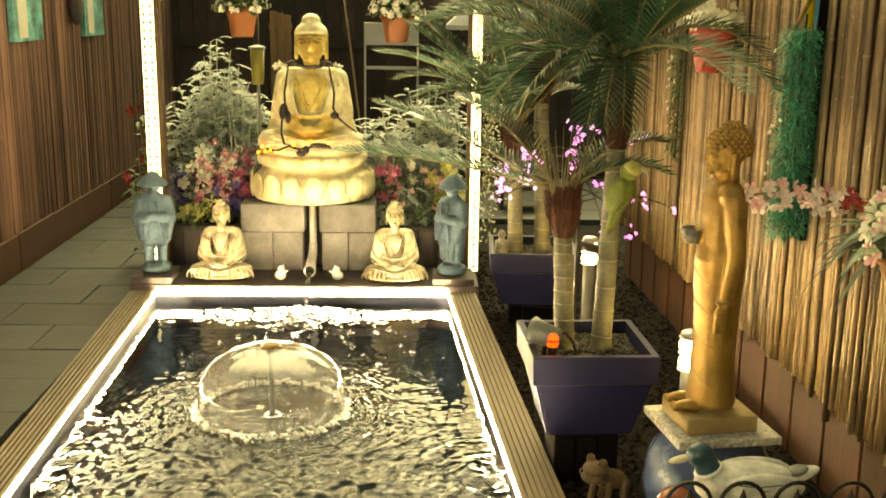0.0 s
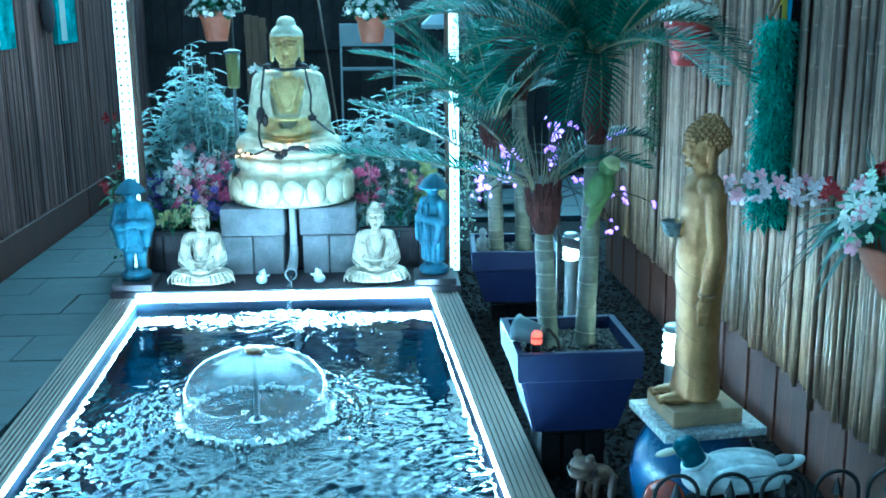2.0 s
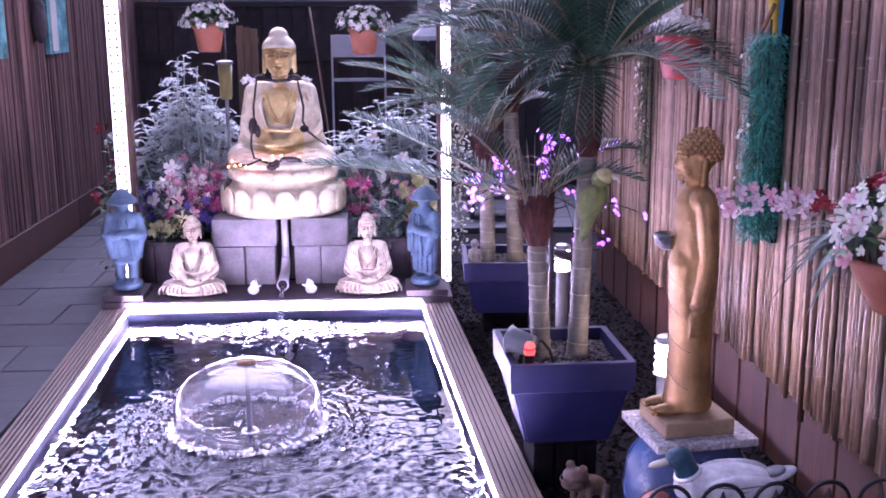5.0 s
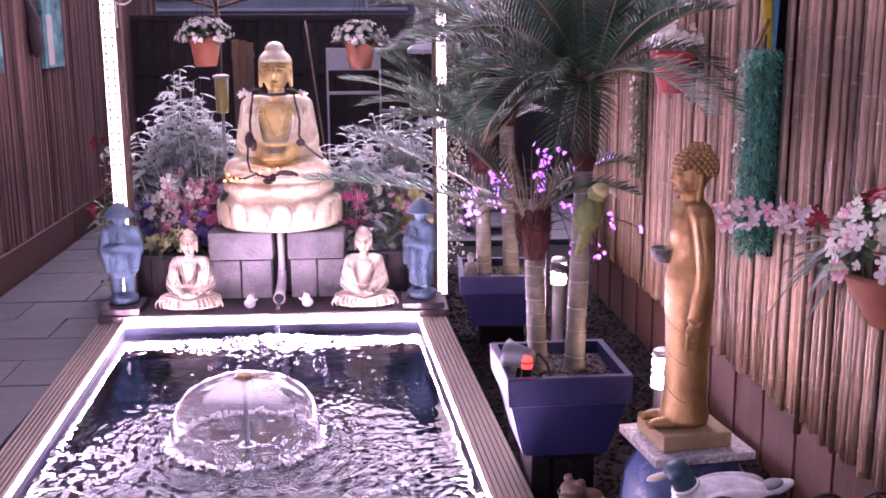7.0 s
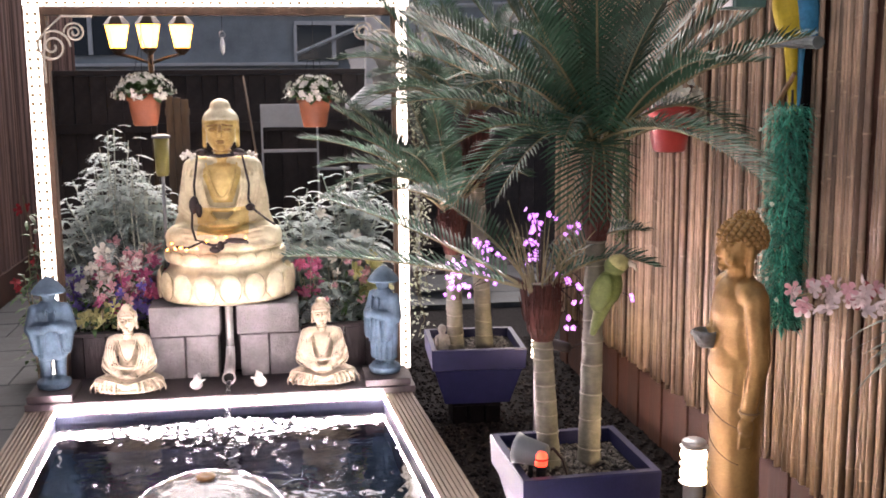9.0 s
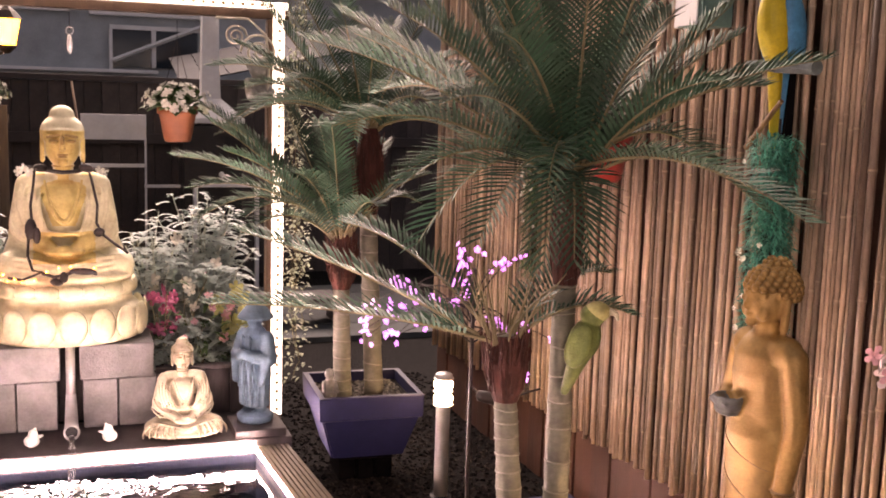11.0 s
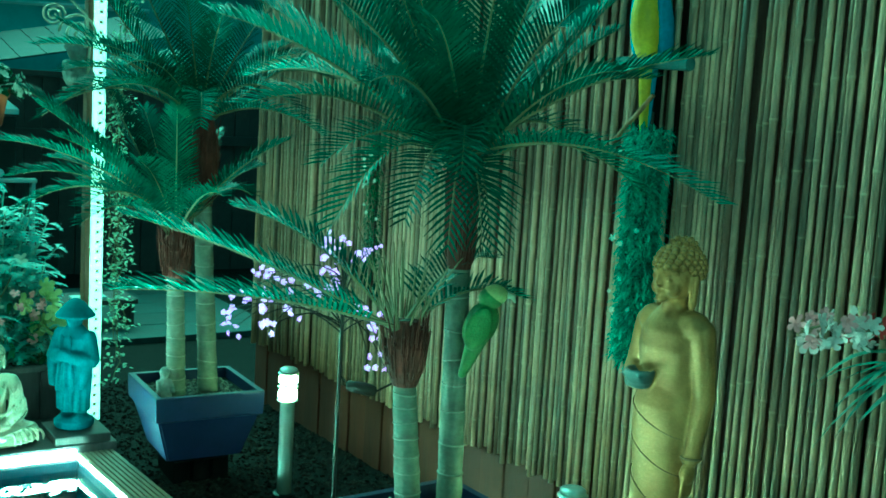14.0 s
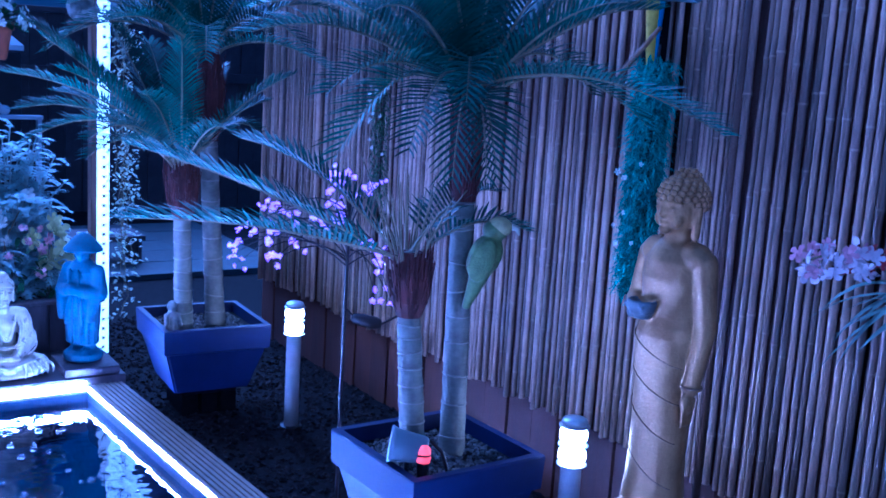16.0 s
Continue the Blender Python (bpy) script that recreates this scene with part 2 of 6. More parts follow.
def water_material(name, col, rough):
    m = bpy.data.materials.new(name)
    m.use_nodes = True
    p = m.node_tree.nodes["Principled BSDF"]
    p.inputs["Base Color"].default_value = (*col, 1)
    p.inputs["Roughness"].default_value = rough
    p.inputs["Transmission Weight"].default_value = 1.0
    p.inputs["IOR"].default_value = 1.33
    return m


WATER = water_material("murky_pond_water", (0.13, 0.22, 0.31), 0.02)
FOAM = M("white_water_foam", (0.80, 0.84, 0.88), 0.35, var=0.15, scale=40, bump=0.2, bscale=200)
BELLWATER = water_material("falling_water", (0.98, 0.99, 1.0), 0.05)
BELLWATER.node_tree.nodes["Principled BSDF"].inputs["Transmission Weight"].default_value = 0.97


# ---- building helpers ----
def world_of(ob):
    m = ob.matrix_basis
    return m if ob.parent is None else world_of(ob.parent) @ ob.matrix_parent_inverse @ m


def mesh_from(name, bm, mat, smooth=False):
    me = bpy.data.meshes.new(name)
    bm.to_mesh(me)
    bm.free()
    me.materials.append(mat)
    if smooth:
        for poly in me.polygons:
            poly.use_smooth = True
    return me


def under(ob, parent):
    ob.parent = parent
    ob.matrix_parent_inverse = world_of(parent).inverted()
    return ob


def part(name, bm, mat, parent=None, label="", smooth=False):
    ob = new(name, mesh_from(name, bm, mat, smooth))
    if parent is not None:
        under(ob, parent)
    return tagged(ob, label)


def thing(name, at, label, category, group="", kind=""):
    ob = new(name)
    ob.empty_display_size = 0.05
    ob.matrix_basis = pose(*at)
    return tagged(ob, label, category, group, kind)


def solid(name, bm, mat, label, category, group="", kind="", smooth=False):
    return tagged(part(name, bm, mat, None, "", smooth), label, category, group, kind)


def B():
    return bmesh.new()


def add_box(bm, x0, y0, z0, x1, y1, z1, bevel=0.0, m=None):
    r = bmesh.ops.create_cube(bm, size=1)
    vs = r["verts"]
    bmesh.ops.scale(bm, vec=(abs(x1 - x0), abs(y1 - y0), abs(z1 - z0)), verts=vs)
    bmesh.ops.translate(bm, vec=((x0 + x1) / 2, (y0 + y1) / 2, (z0 + z1) / 2), verts=vs)
    if m is not None:
        bmesh.ops.transform(bm, matrix=m, verts=vs)
    if bevel:
        es = list({e for v in vs for e in v.link_edges})
        bmesh.ops.bevel(bm, geom=es, offset=bevel, segments=2, affect="EDGES", profile=0.6)
    return bm


def box(x0, y0, z0, x1, y1, z1, bevel=0.0):
    return add_box(B(), x0, y0, z0, x1, y1, z1, bevel)


def add_ball(bm, c, r, rot=(0, 0, 0), seg=16):
    r = (r, r, r) if isinstance(r, (int, float)) else r
    m = pose(*c, *rot) @ Matrix.Diagonal((*r, 1))
    rows = max(3, seg // 2)
    rings = []
    for j in range(1, rows):
        t = math.pi * j / rows
        rings.append([bm.verts.new(m @ Vector((math.sin(t) * math.cos(2 * math.pi * k / seg), math.sin(t) * math.sin(2 * math.pi * k / seg), math.cos(t)))) for k in range(seg)])
    top, low = bm.verts.new(m @ Vector((0, 0, 1))), bm.verts.new(m @ Vector((0, 0, -1)))
    for k in range(seg):
        n = (k + 1) % seg
        bm.faces.new((top, rings[0][k], rings[0][n]))
        bm.faces.new((low, rings[-1][n], rings[-1][k]))
        for u, v in zip(rings, rings[1:]):
            bm.faces.new((u[k], v[k], v[n], u[n]))
    return bm


def add_rod(bm, p, q, r0, r1=None, seg=10, caps=True):
    p, q = Vector(p), Vector(q)
    d = q - p
    m = Matrix.Translation((p + q) / 2) @ d.to_track_quat("Z", "Y").to_matrix().to_4x4()
    bmesh.ops.create_cone(bm, cap_ends=caps, segments=seg, radius1=r0, radius2=r0 if r1 is None else r1, depth=d.length, matrix=m)
    return bm


def add_limb(bm, p, q, r0, r1, seg=12):
    add_rod(bm, p, q, r0, r1, seg)
    add_ball(bm, p, r0, seg=seg)
    add_ball(bm, q, r1, seg=seg)


def add_tube(bm, pts, r, seg=6, closed=False):
    """A tube along a line of points; r a number or a function of 0..1."""
    pts = [Vector(p) for p in pts]
    n = len(pts)
    rings = []
    side = None
    for i, p in enumerate(pts):
        a, b = pts[max(0, i - 1)], pts[min(n - 1, i + 1)]
        t = (b - a).normalized()
        if side is None:
            side = t.orthogonal().normalized()
        side = (side - t * side.dot(t)).normalized()
        up = t.cross(side)
        rad = r(i / (n - 1)) if callable(r) else r
        rings.append([bm.verts.new(p + (side * math.cos(2 * math.pi * k / seg) + up * math.sin(2 * math.pi * k / seg)) * rad) for k in range(seg)])
    for u, v in zip(rings, rings[1:]):
        for k in range(seg):
            bm.faces.new((u[k], u[(k + 1) % seg], v[(k + 1) % seg], v[k]))
    bm.faces.new(rings[0][::-1])
    bm.faces.new(rings[-1])
    return bm


def add_lathe(bm, profile, seg=32, at=(0, 0, 0), squash=(1, 1)):
    rings = []
    for r, z in profile:
        rings.append([bm.verts.new((at[0] + squash[0] * r * math.cos(2 * math.pi * k / seg), at[1] + squash[1] * r * math.sin(2 * math.pi * k / seg), at[2] + z)) for k in range(seg)])
    for u, v in zip(rings, rings[1:]):
        for k in range(seg):
            bm.faces.new((u[k], u[(k + 1) % seg], v[(k + 1) % seg], v[k]))
    bm.faces.new(rings[0][::-1])
    bm.faces.new(rings[-1])
    return bm


def add_ring(bm, c, major, minor, seg=32, sides=8, rot=(0, 0, 0), squash=(1, 1)):
    m = pose(*c, *rot)
    rows = []
    for i in range(seg):
        a = 2 * math.pi * i / seg
        row = []
        for k in range(sides):
            b = 2 * math.pi * k / sides
            rad = major + minor * math.cos(b)
            row.append(bm.verts.new(m @ Vector((rad * math.cos(a) * squash[0], rad * math.sin(a) * squash[1], minor * math.sin(b)))))
        rows.append(row)
    for i in range(seg):
        u, v = rows[i], rows[(i + 1) % seg]
        for k in range(sides):
            bm.faces.new((u[k], v[k], v[(k + 1) % sides], u[(k + 1) % sides]))
    return bm


def raw(name, verts, faces, mat, parent=None, label="", smooth=False):
    me = bpy.data.meshes.new(name)
    me.from_pydata([tuple(v) for v in verts], [], faces)
    me.materials.append(mat)
    if smooth:
        for poly in me.polygons:
            poly.use_smooth = True
    ob = new(name, me)
    if parent is not None:
        under(ob, parent)
    return tagged(ob, label)


def fused(name, bm, mat, voxel, rounds=4, crisp=None):
    """One skin over all the overlapping forms in bm."""
    bmesh.ops.recalc_face_normals(bm, faces=bm.faces)
    ob = new(name, mesh_from(name, bm, mat))
    r = ob.modifiers.new("skin", "REMESH")
    r.mode, r.voxel_size, r.use_smooth_shade = "VOXEL", voxel, True
    s = ob.modifiers.new("soft", "SMOOTH")
    s.factor, s.iterations = 0.5, rounds
    dg = bpy.context.evaluated_depsgraph_get()
    me = bpy.data.meshes.new_from_object(ob.evaluated_get(dg))
    me.name = name
    if crisp is not None:
        both = bmesh.new()
        both.from_mesh(me)
        extra = bpy.data.meshes.new("crisp")
        crisp.to_mesh(extra)
        crisp.free()
        both.from_mesh(extra)
        both.to_mesh(me)
        both.free()
    ob.modifiers.clear()
    ob.data = me
    if not me.materials:
        me.materials.append(mat)
    for poly in me.polygons:
        poly.use_smooth = True
    return ob


def bez(p0, p1, p2, s):
    return p0 * (1 - s) ** 2 + p1 * 2 * s * (1 - s) + p2 * s * s


RNG = random.Random(7)


def U(a, b):
    return RNG.uniform(a, b)


# ---- ground ----
solid("ground", box(-14, -8, -0.75, 14, 30, -0.72), SOIL, "dark earth under the whole garden", "ground", kind="structure")
# earth round the pond, with the pond's basin left open
POOL = {"nl": (-1.11, 2.2), "nr": (0.612, 2.2), "fr": (0.383, 5.83), "fl": (-1.258, 5.83)}
bm = B()
add_box(bm, -14, -8, -0.7, 14, 2.0, 0.0)
add_box(bm, -14, 5.9, -0.7, 14, 30, 0.0)
for near, far, out in ((0.69, 0.45, 14), (-1.16, -1.31, -14)):
    plan = [(near, 2.0), (out, 2.0), (out, 5.9), (far, 5.9)]
    low, high = [[bm.verts.new((x, y, z)) for x, y in plan] for z in (-0.7, 0.0)]
    bm.faces.new(low)
    bm.faces.new(high)
    for i in range(4):
        bm.faces.new((low[i], low[(i + 1) % 4], high[(i + 1) % 4], high[i]))
bmesh.ops.recalc_face_normals(bm, faces=bm.faces)
solid("ground_soil", bm, SOIL, "dark bark and soil garden ground round the pond", "ground", kind="structure")


def chips(name, x0, x1, y0, y1, count, z, size, mat, label, parent=None):
    vs, fs = [], []
    for _ in range(count):
        x, y, s = U(x0, x1), U(y0, y1), U(0.5, 1.0) * size
        m = pose(x, y, z + s * 0.25, U(-35, 35), U(-35, 35), U(0, 360))
        k = len(vs)
        a, b, c = s, s * U(0.4, 0.8), s * U(0.25, 0.5)
        for px, py, pz in ((-a, -b, -c), (a * 0.8, -b, -c), (a, b, -c), (-a * 0.7, b, -c), (-a * 0.6, -b * 0.6, c), (a * 0.6, -b * 0.7, c), (a * 0.5, b * 0.6, c), (-a * 0.5, b * 0.7, c)):
            vs.append(m @ Vector((px, py, pz)))
        for f in ((0, 1, 5, 4), (1, 2, 6, 5), (2, 3, 7, 6), (3, 0, 4, 7), (4, 5, 6, 7)):
            fs.append(tuple(k + i for i in f))
    ob = raw(name, vs, fs, mat, parent, label)
    if parent is None:
        tagged(ob, label, "mulch", "", "stuff")
    return ob


chips("bark_mulch", 0.56, 1.62, 2.3, 7.2, 7000, 0.0, 0.016, CHIP, "dark bark and gravel chips on the soil")

# ---- pond: liner, grooved rim boards, led strips, water ----
pond = thing("pond", (-0.36, 4.0, 0), "sunken garden pond with grooved timber rim and glowing strip", "pond")
bm = B()
zb = -0.45
cs = [POOL["nl"], POOL["nr"], POOL["fr"], POOL["fl"]]
top = [bm.verts.new((x, y, 0.045)) for x, y in cs]
bot = [bm.verts.new((x, y, zb)) for x, y in cs]
bm.faces.new(bot)
for i in range(4):
    bm.faces.new((top[i], top[(i + 1) % 4], bot[(i + 1) % 4], bot[i]))
part("liner", bm, LINER, pond, "dark blue pond liner")


def rim_board(p, q, w, out):
    """A grooved board whose inner edge runs from p to q; out: unit vector away from the water."""
    p, q, out = Vector((*p, 0)), Vector((*q, 0)), Vector((*out, 0))
    prof = [(0.0, 0.045), (0.0, 0.08)]
    n = 7
    for i in range(n):
        a = w * (i + 0.18) / n
        b = w * (i + 0.82) / n
        g = w * (i + 1) / n
        prof += [(a, 0.082), (b, 0.082)]
        if i < n - 1:
            prof += [(b + 0.002, 0.074), (g + w * 0.14 / n, 0.074)]
    prof += [(w, 0.08), (w, -0.02)]
    bm = B()
    u = [bm.verts.new(p + out * d + Vector((0, 0, z))) for d, z in prof]
    v = [bm.verts.new(q + out * d + Vector((0, 0, z))) for d, z in prof]
    for i in range(len(prof) - 1):
        bm.faces.new((u[i], u[i + 1], v[i + 1], v[i]))
    bm.faces.new((u[-1], u[0], v[0], v[-1]))
    bm.faces.new(u[::-1])
    bm.faces.new(v)
    bmesh.ops.recalc_face_normals(bm, faces=bm.faces)
    return bm


part("rim_board", rim_board((0.648, 1.6), (0.383, 5.83), 0.148, (1, 0)), DECK, pond)
part("rim_board", rim_board((-1.086, 1.6), (-1.258, 5.83), 0.138, (-1, 0)), DECK, pond)
part("rim_board", rim_board((-1.108, 2.2), (0.608, 2.2), 0.148, (0, -1)), DECK, pond)


def led_ribbon(p, q, inward, chipped=True):
    """A flat tape on the rim's inner face from p to q, and the chips on it, which shine towards the water alone."""
    p, q, inward, up = Vector(p), Vector(q), Vector((*inward, 0)), Vector((0, 0, 1))
    along = (q - p).normalized()
    tape, rows = B(), B()

    def slab(bm, c, half, high, deep):
        m = Matrix.Translation(c) @ Matrix((along, inward, up)).transposed().to_4x4()
        add_box(bm, -half, 0.0, -high, half, deep, high, 0.0, m)

    slab(tape, (p + q) / 2, (q - p).length / 2, 0.0065, 0.002)
    n = int((q - p).length / 0.029) if chipped else 0
    for i in range(n):
        slab(rows, p + (q - p) * ((i + 0.5) / n) + inward * 0.0022, 0.006, 0.0055, 0.0035)
    part("led_strip", tape, LED_POOL, pond, "glowing led strip")
    if chipped:
        tagged(part("led_chip", rows, LED_CHIP, pond, "row of bright led chips"), kind="stuff")
    else:
        rows.free()


led_ribbon((0.606, 2.25, 0.068), (0.382, 5.81, 0.068), (-1, 0))
led_ribbon((-1.109, 2.25, 0.068), (-1.254, 5.81, 0.068), (1, 0))
led_ribbon((-1.25, 5.8295, 0.090), (0.375, 5.8295, 0.090), (0, -1))
# second ribbon without chips, added for the width of the far strip's glow
led_ribbon((-1.25, 5.8295, 0.066), (0.375, 5.8295, 0.066), (0, -1), False)

# water surface with rings spreading from the bell and the spout
DOME = (-0.40, 4.24)
SPOUT = (-0.41, 5.72)
nx, ny = 170, 380
vs, fs = [], []
for j in range(ny + 1):
    y = 2.21 + (5.815 - 2.21) * j / ny
    k = (y - 2.2) / 3.63
    xl, xr = -1.113 - 0.143 * k, 0.609 - 0.228 * k
    for i in range(nx + 1):
        x = xl + (xr - xl) * i / nx
        d = math.hypot(x - DOME[0], y - DOME[1])
        e = math.hypot(x - SPOUT[0], y - SPOUT[1])
        near = math.exp(-((d - 0.40) / (0.34 if y < DOME[1] else 0.20)) ** 2)
        h = 0.0022 * near * math.sin(d * 130 + 5 * noise.noise((x * 5, y * 5, 0)))
        calm = 0.10 + 0.9 * near + 1.75 * max(0, min(1, (4.05 - y) / 0.7))
        h += 0.0085 * noise.noise((x * 11, y * 15, 3)) * calm
        h += 0.0064 * noise.noise((x * 24, y * 34, 8)) * calm
        h += 0.0018 * noise.noise((x * 50, y * 80, 5)) * calm
        h += 0.0045 * math.exp(-(e / 0.38) ** 2) * noise.noise((x * 26, y * 44, 11)) + 0.0012 * math.exp(-(e / 0.22) ** 2) * math.sin(e * 120)
        vs.append((x, y, 0.012 + h))
for j in range(ny):
    for i in range(nx):
        a = j * (nx + 1) + i
        fs.append((a, a + 1, a + nx + 2, a + nx + 1))
tagged(raw("water", vs, fs, WATER, None, "", True), "dark rippling pond water with rings round a fountain", "water", kind="structure")

# floating bubbles
vs, fs = [], []
bm = B()
for _ in range(260):
    a = U(0, 6.28)
    if U(0, 1) < 0.6:
        x, y = SPOUT[0] + math.cos(a) * U(0.05, 0.6), SPOUT[1] - abs(math.sin(a)) * U(0.05, 0.55)
    else:
        x, y = U(-0.95, 0.38), U(4.0, 5.6)
    if not (-1.18 < x < 0.34 and y < 5.76):
        continue
    r = U(0.006, 0.017)
    add_lathe(bm, [(r, 0.010), (r * 0.9, 0.010 + r * 0.5), (r * 0.55, 0.010 + r * 0.85), (0.001, 0.010 + r)], 8, (x, y, 0))
solid("bubbles", bm, BELLWATER, "clear bubbles drifting on the dark water", "bubbles", kind="stuff", smooth=True)

# water-bell fountain
bell = thing("fountain", (*DOME, 0), "clear dome-shaped water bell fountain with a central stem", "fountain")
bm = B()
R, H = 0.305, 0.275
prof = [(R * math.sin(a), H * (0.06 + 0.94 * math.cos(a) ** 0.62) if a < 1.5 else 0.01) for a in [i * 1.5 / 18 for i in range(1, 19)]]
outer = [(R * 1.0, 0.0)] + [(r, z) for r, z in reversed(prof)]
inner = [(r * 0.985, z - 0.004) for r, z in prof] + [(R * 0.985, 0.0)]
rings = []
for r, z in outer + inner:
    rings.append([bm.verts.new((DOME[0] + r * (1 + 0.020 * noise.noise((4 * math.cos(2 * math.pi * k / 64), 4 * math.sin(2 * math.pi * k / 64), z * 14 + r * 9))) * math.cos(2 * math.pi * k / 64), DOME[1] + r * math.sin(2 * math.pi * k / 64), z + 0.012 + 0.006 * min(1, r * 8) * noise.noise((9 * math.cos(2 * math.pi * k / 64), 9 * math.sin(2 * math.pi * k / 64), 1)))) for k in range(64)])
for u, v in zip(rings, rings[1:] + rings[:1]):
    for k in range(64):
        bm.faces.new((u[k], u[(k + 1) % 64], v[(k + 1) % 64], v[k]))
bmesh.ops.recalc_face_normals(bm, faces=bm.faces)
part("water_bell", bm, BELLWATER, bell, "thin transparent dome of falling water", True)
part("stem", add_rod(B(), (*DOME, -0.4), (*DOME, 0.285), 0.011), GREYPLASTIC, bell, "grey riser pipe", True)
part("base_light", add_ring(B(), (*DOME, -0.03), 0.03, 0.006, 28, 8), FOUNTLED, bell, "pink-white glowing ring light at the foot", True)
part("nozzle", add_lathe(B(), [(0.012, 0.272), (0.034, 0.290), (0.036, 0.297), (0.022, 0.302), (0.008, 0.298)], 20, (*DOME, 0)), BROWNCLAY, bell, "brown nozzle disc", True)
bm = B()
for i in range(320):
    a = U(0, 6.28)
    r = R + U(-0.035, 0.045)
    add_ball(bm, (DOME[0] + r * math.cos(a), DOME[1] + r * math.sin(a), 0.016), (U(0.008, 0.022), U(0.006, 0.014), U(0.004, 0.012)), (0, 0, math.degrees(a)), 6)
foam = B()
for i in range(420):
    a = U(0, 6.28)
    r = R + abs(U(-0.02, 0.035)) - 0.012
    s = U(0.003, 0.010)
    add_ball(foam, (DOME[0] + r * math.cos(a), DOME[1] + r * math.sin(a), 0.016 + U(0, 0.028) * U(0, 1)), (s * 1.5, s, s * 0.8), (0, 0, math.degrees(a)), 6)
for i in range(160):
    a, r = U(0, 6.28), abs(U(-0.13, 0.13))
    s = U(0.003, 0.008)
    add_ball(foam, (SPOUT[0] + 1.6 * r * math.cos(a), SPOUT[1] - 0.02 + 0.6 * r * math.sin(a), 0.015), (s * 1.4, s, s * 0.6), (0, 0, U(0, 180)), 6)
tagged(part("foam", foam, FOAM, bell, "fine white froth on the water", True), kind="stuff")
tagged(part("splash_ring", bm, BELLWATER, bell, "ring of splashing froth", True), kind="stuff")

# ---- back ledge, concrete plinth, pipe ----
solid("back_ledge", box(-1.40, 5.832, -0.3, 0.55, 6.28, 0.115, 0.006), SLEEPER, "dark timber ledge behind the pond", "ledge", kind="structure")
plinth = thing("block_plinth", (-0.43, 6.4, 0.115), "stacked concrete block plinth with a central gap", "plinth")
for x0, x1 in ((-0.835, -0.648), (-0.642, -0.47), (-0.355, -0.205), (-0.199, -0.03)):
    part("concrete_block", box(x0, 6.17 + U(0, 0.008), 0.116, x1, 6.66, 0.345, 0.007), BLOCK, plinth)
for x0, x1 in ((-0.825, -0.455), (-0.37, -0.04)):
    part("concrete_block", box(x0, 6.16, 0.349, x1, 6.66, 0.512, 0.008), BLOCK, plinth)
part("concrete_block", box(-0.468, 6.30, 0.116, -0.357, 6.64, 0.510, 0.004), SLEEPER, plinth, "dark filling block")
pipe = thing("water_spout", (-0.41, 6.15, 0.115), "steel pipe spout pouring water into the pond", "spout")
part("pipe", add_rod(B(), (-0.41, 6.205, 0.512), (-0.41, 6.205, 0.25), 0.021, 0.021, 18), STEEL, pipe, "", True)
bm = B()
add_tube(bm, [(-0.41, 6.205, 0.275), (-0.41, 6.20, 0.245), (-0.41, 6.17, 0.215), (-0.41, 6.11, 0.196), (-0.41, 6.03, 0.18), (-0.41, 5.965, 0.168)], lambda s: 0.023 + 0.008 * s, 18)
part("elbow", bm, STEEL, pipe, "short wide spout", True)
part("collar", add_ring(B(), (-0.41, 5.962, 0.167), 0.031, 0.005, 24, 8, (80, 0, 0)), STEEL, pipe, "rolled steel lip", True)
part("mouth", add_rod(B(), (-0.41, 5.964, 0.167), (-0.41, 5.9605, 0.1665), 0.028, 0.028, 20), BLACKIRON, pipe, "dark open mouth")
bm = B()
add_tube(bm, [(-0.41, 5.968, 0.150), (-0.41, 5.90, 0.148), (-0.41, 5.84, 0.118), (-0.412, 5.785, 0.05), (-0.413, 5.765, 0.005)], lambda s: 0.013 + 0.003 * s, 10)
part("jet", bm, BELLWATER, pipe, "thin clear falling jet", True)

# ---- planter bed behind ----
bed = thing("raised_bed", (-0.4, 6.9, 0), "dark timber raised flower bed behind the plinth", "raised bed", kind="structure")
for x0, x1, n in ((-1.42, -0.84, 5), (-0.025, 0.56, 5)):
    for i in range(n):
        a, b = x0 + (x1 - x0) * i / n, x0 + (x1 - x0) * (i + 1) / n
        part("plank", box(a + 0.002, 6.285, 0.0, b - 0.002, 6.325, 0.335, 0.004), SLEEPER, bed)
    part("cap", box(x0, 6.275, 0.337, x1, 6.335, 0.357, 0.004), SLEEPER, bed)
for x in (-1.42, 0.53):
    part("plank", box(x, 6.34, 0.0, x + 0.03, 7.6, 0.335, 0.004), SLEEPER, bed)
part("soil", box(-1.385, 6.67, 0.05, 0.52, 7.6, 0.30), SOIL, bed, "dark soil")

# ---- paving along the side ----
paving = thing("pavement", (-1.8, 6, 0), "grey riven stone slab path beside the pond", "pavement", kind="structure")
bm = box(-0.276, -0.1925, 0.0, 0.276, 0.1925, 0.045, 0.004)
slab_wide = mesh_from("slab", bm, PAVING)
bm = box(-0.128, -0.1925, 0.0, 0.128, 0.1925, 0.045, 0.004)
slab_narrow = mesh_from("slab", bm, PAVING)


def lay(me, x, y, z, parent, name="slab", rz=0.0):
    ob = new(name, me)
    ob.matrix_basis = pose(x, y, z, U(-0.3, 0.3), U(-0.3, 0.3), rz + U(-0.3, 0.3))
    return under(ob, parent)


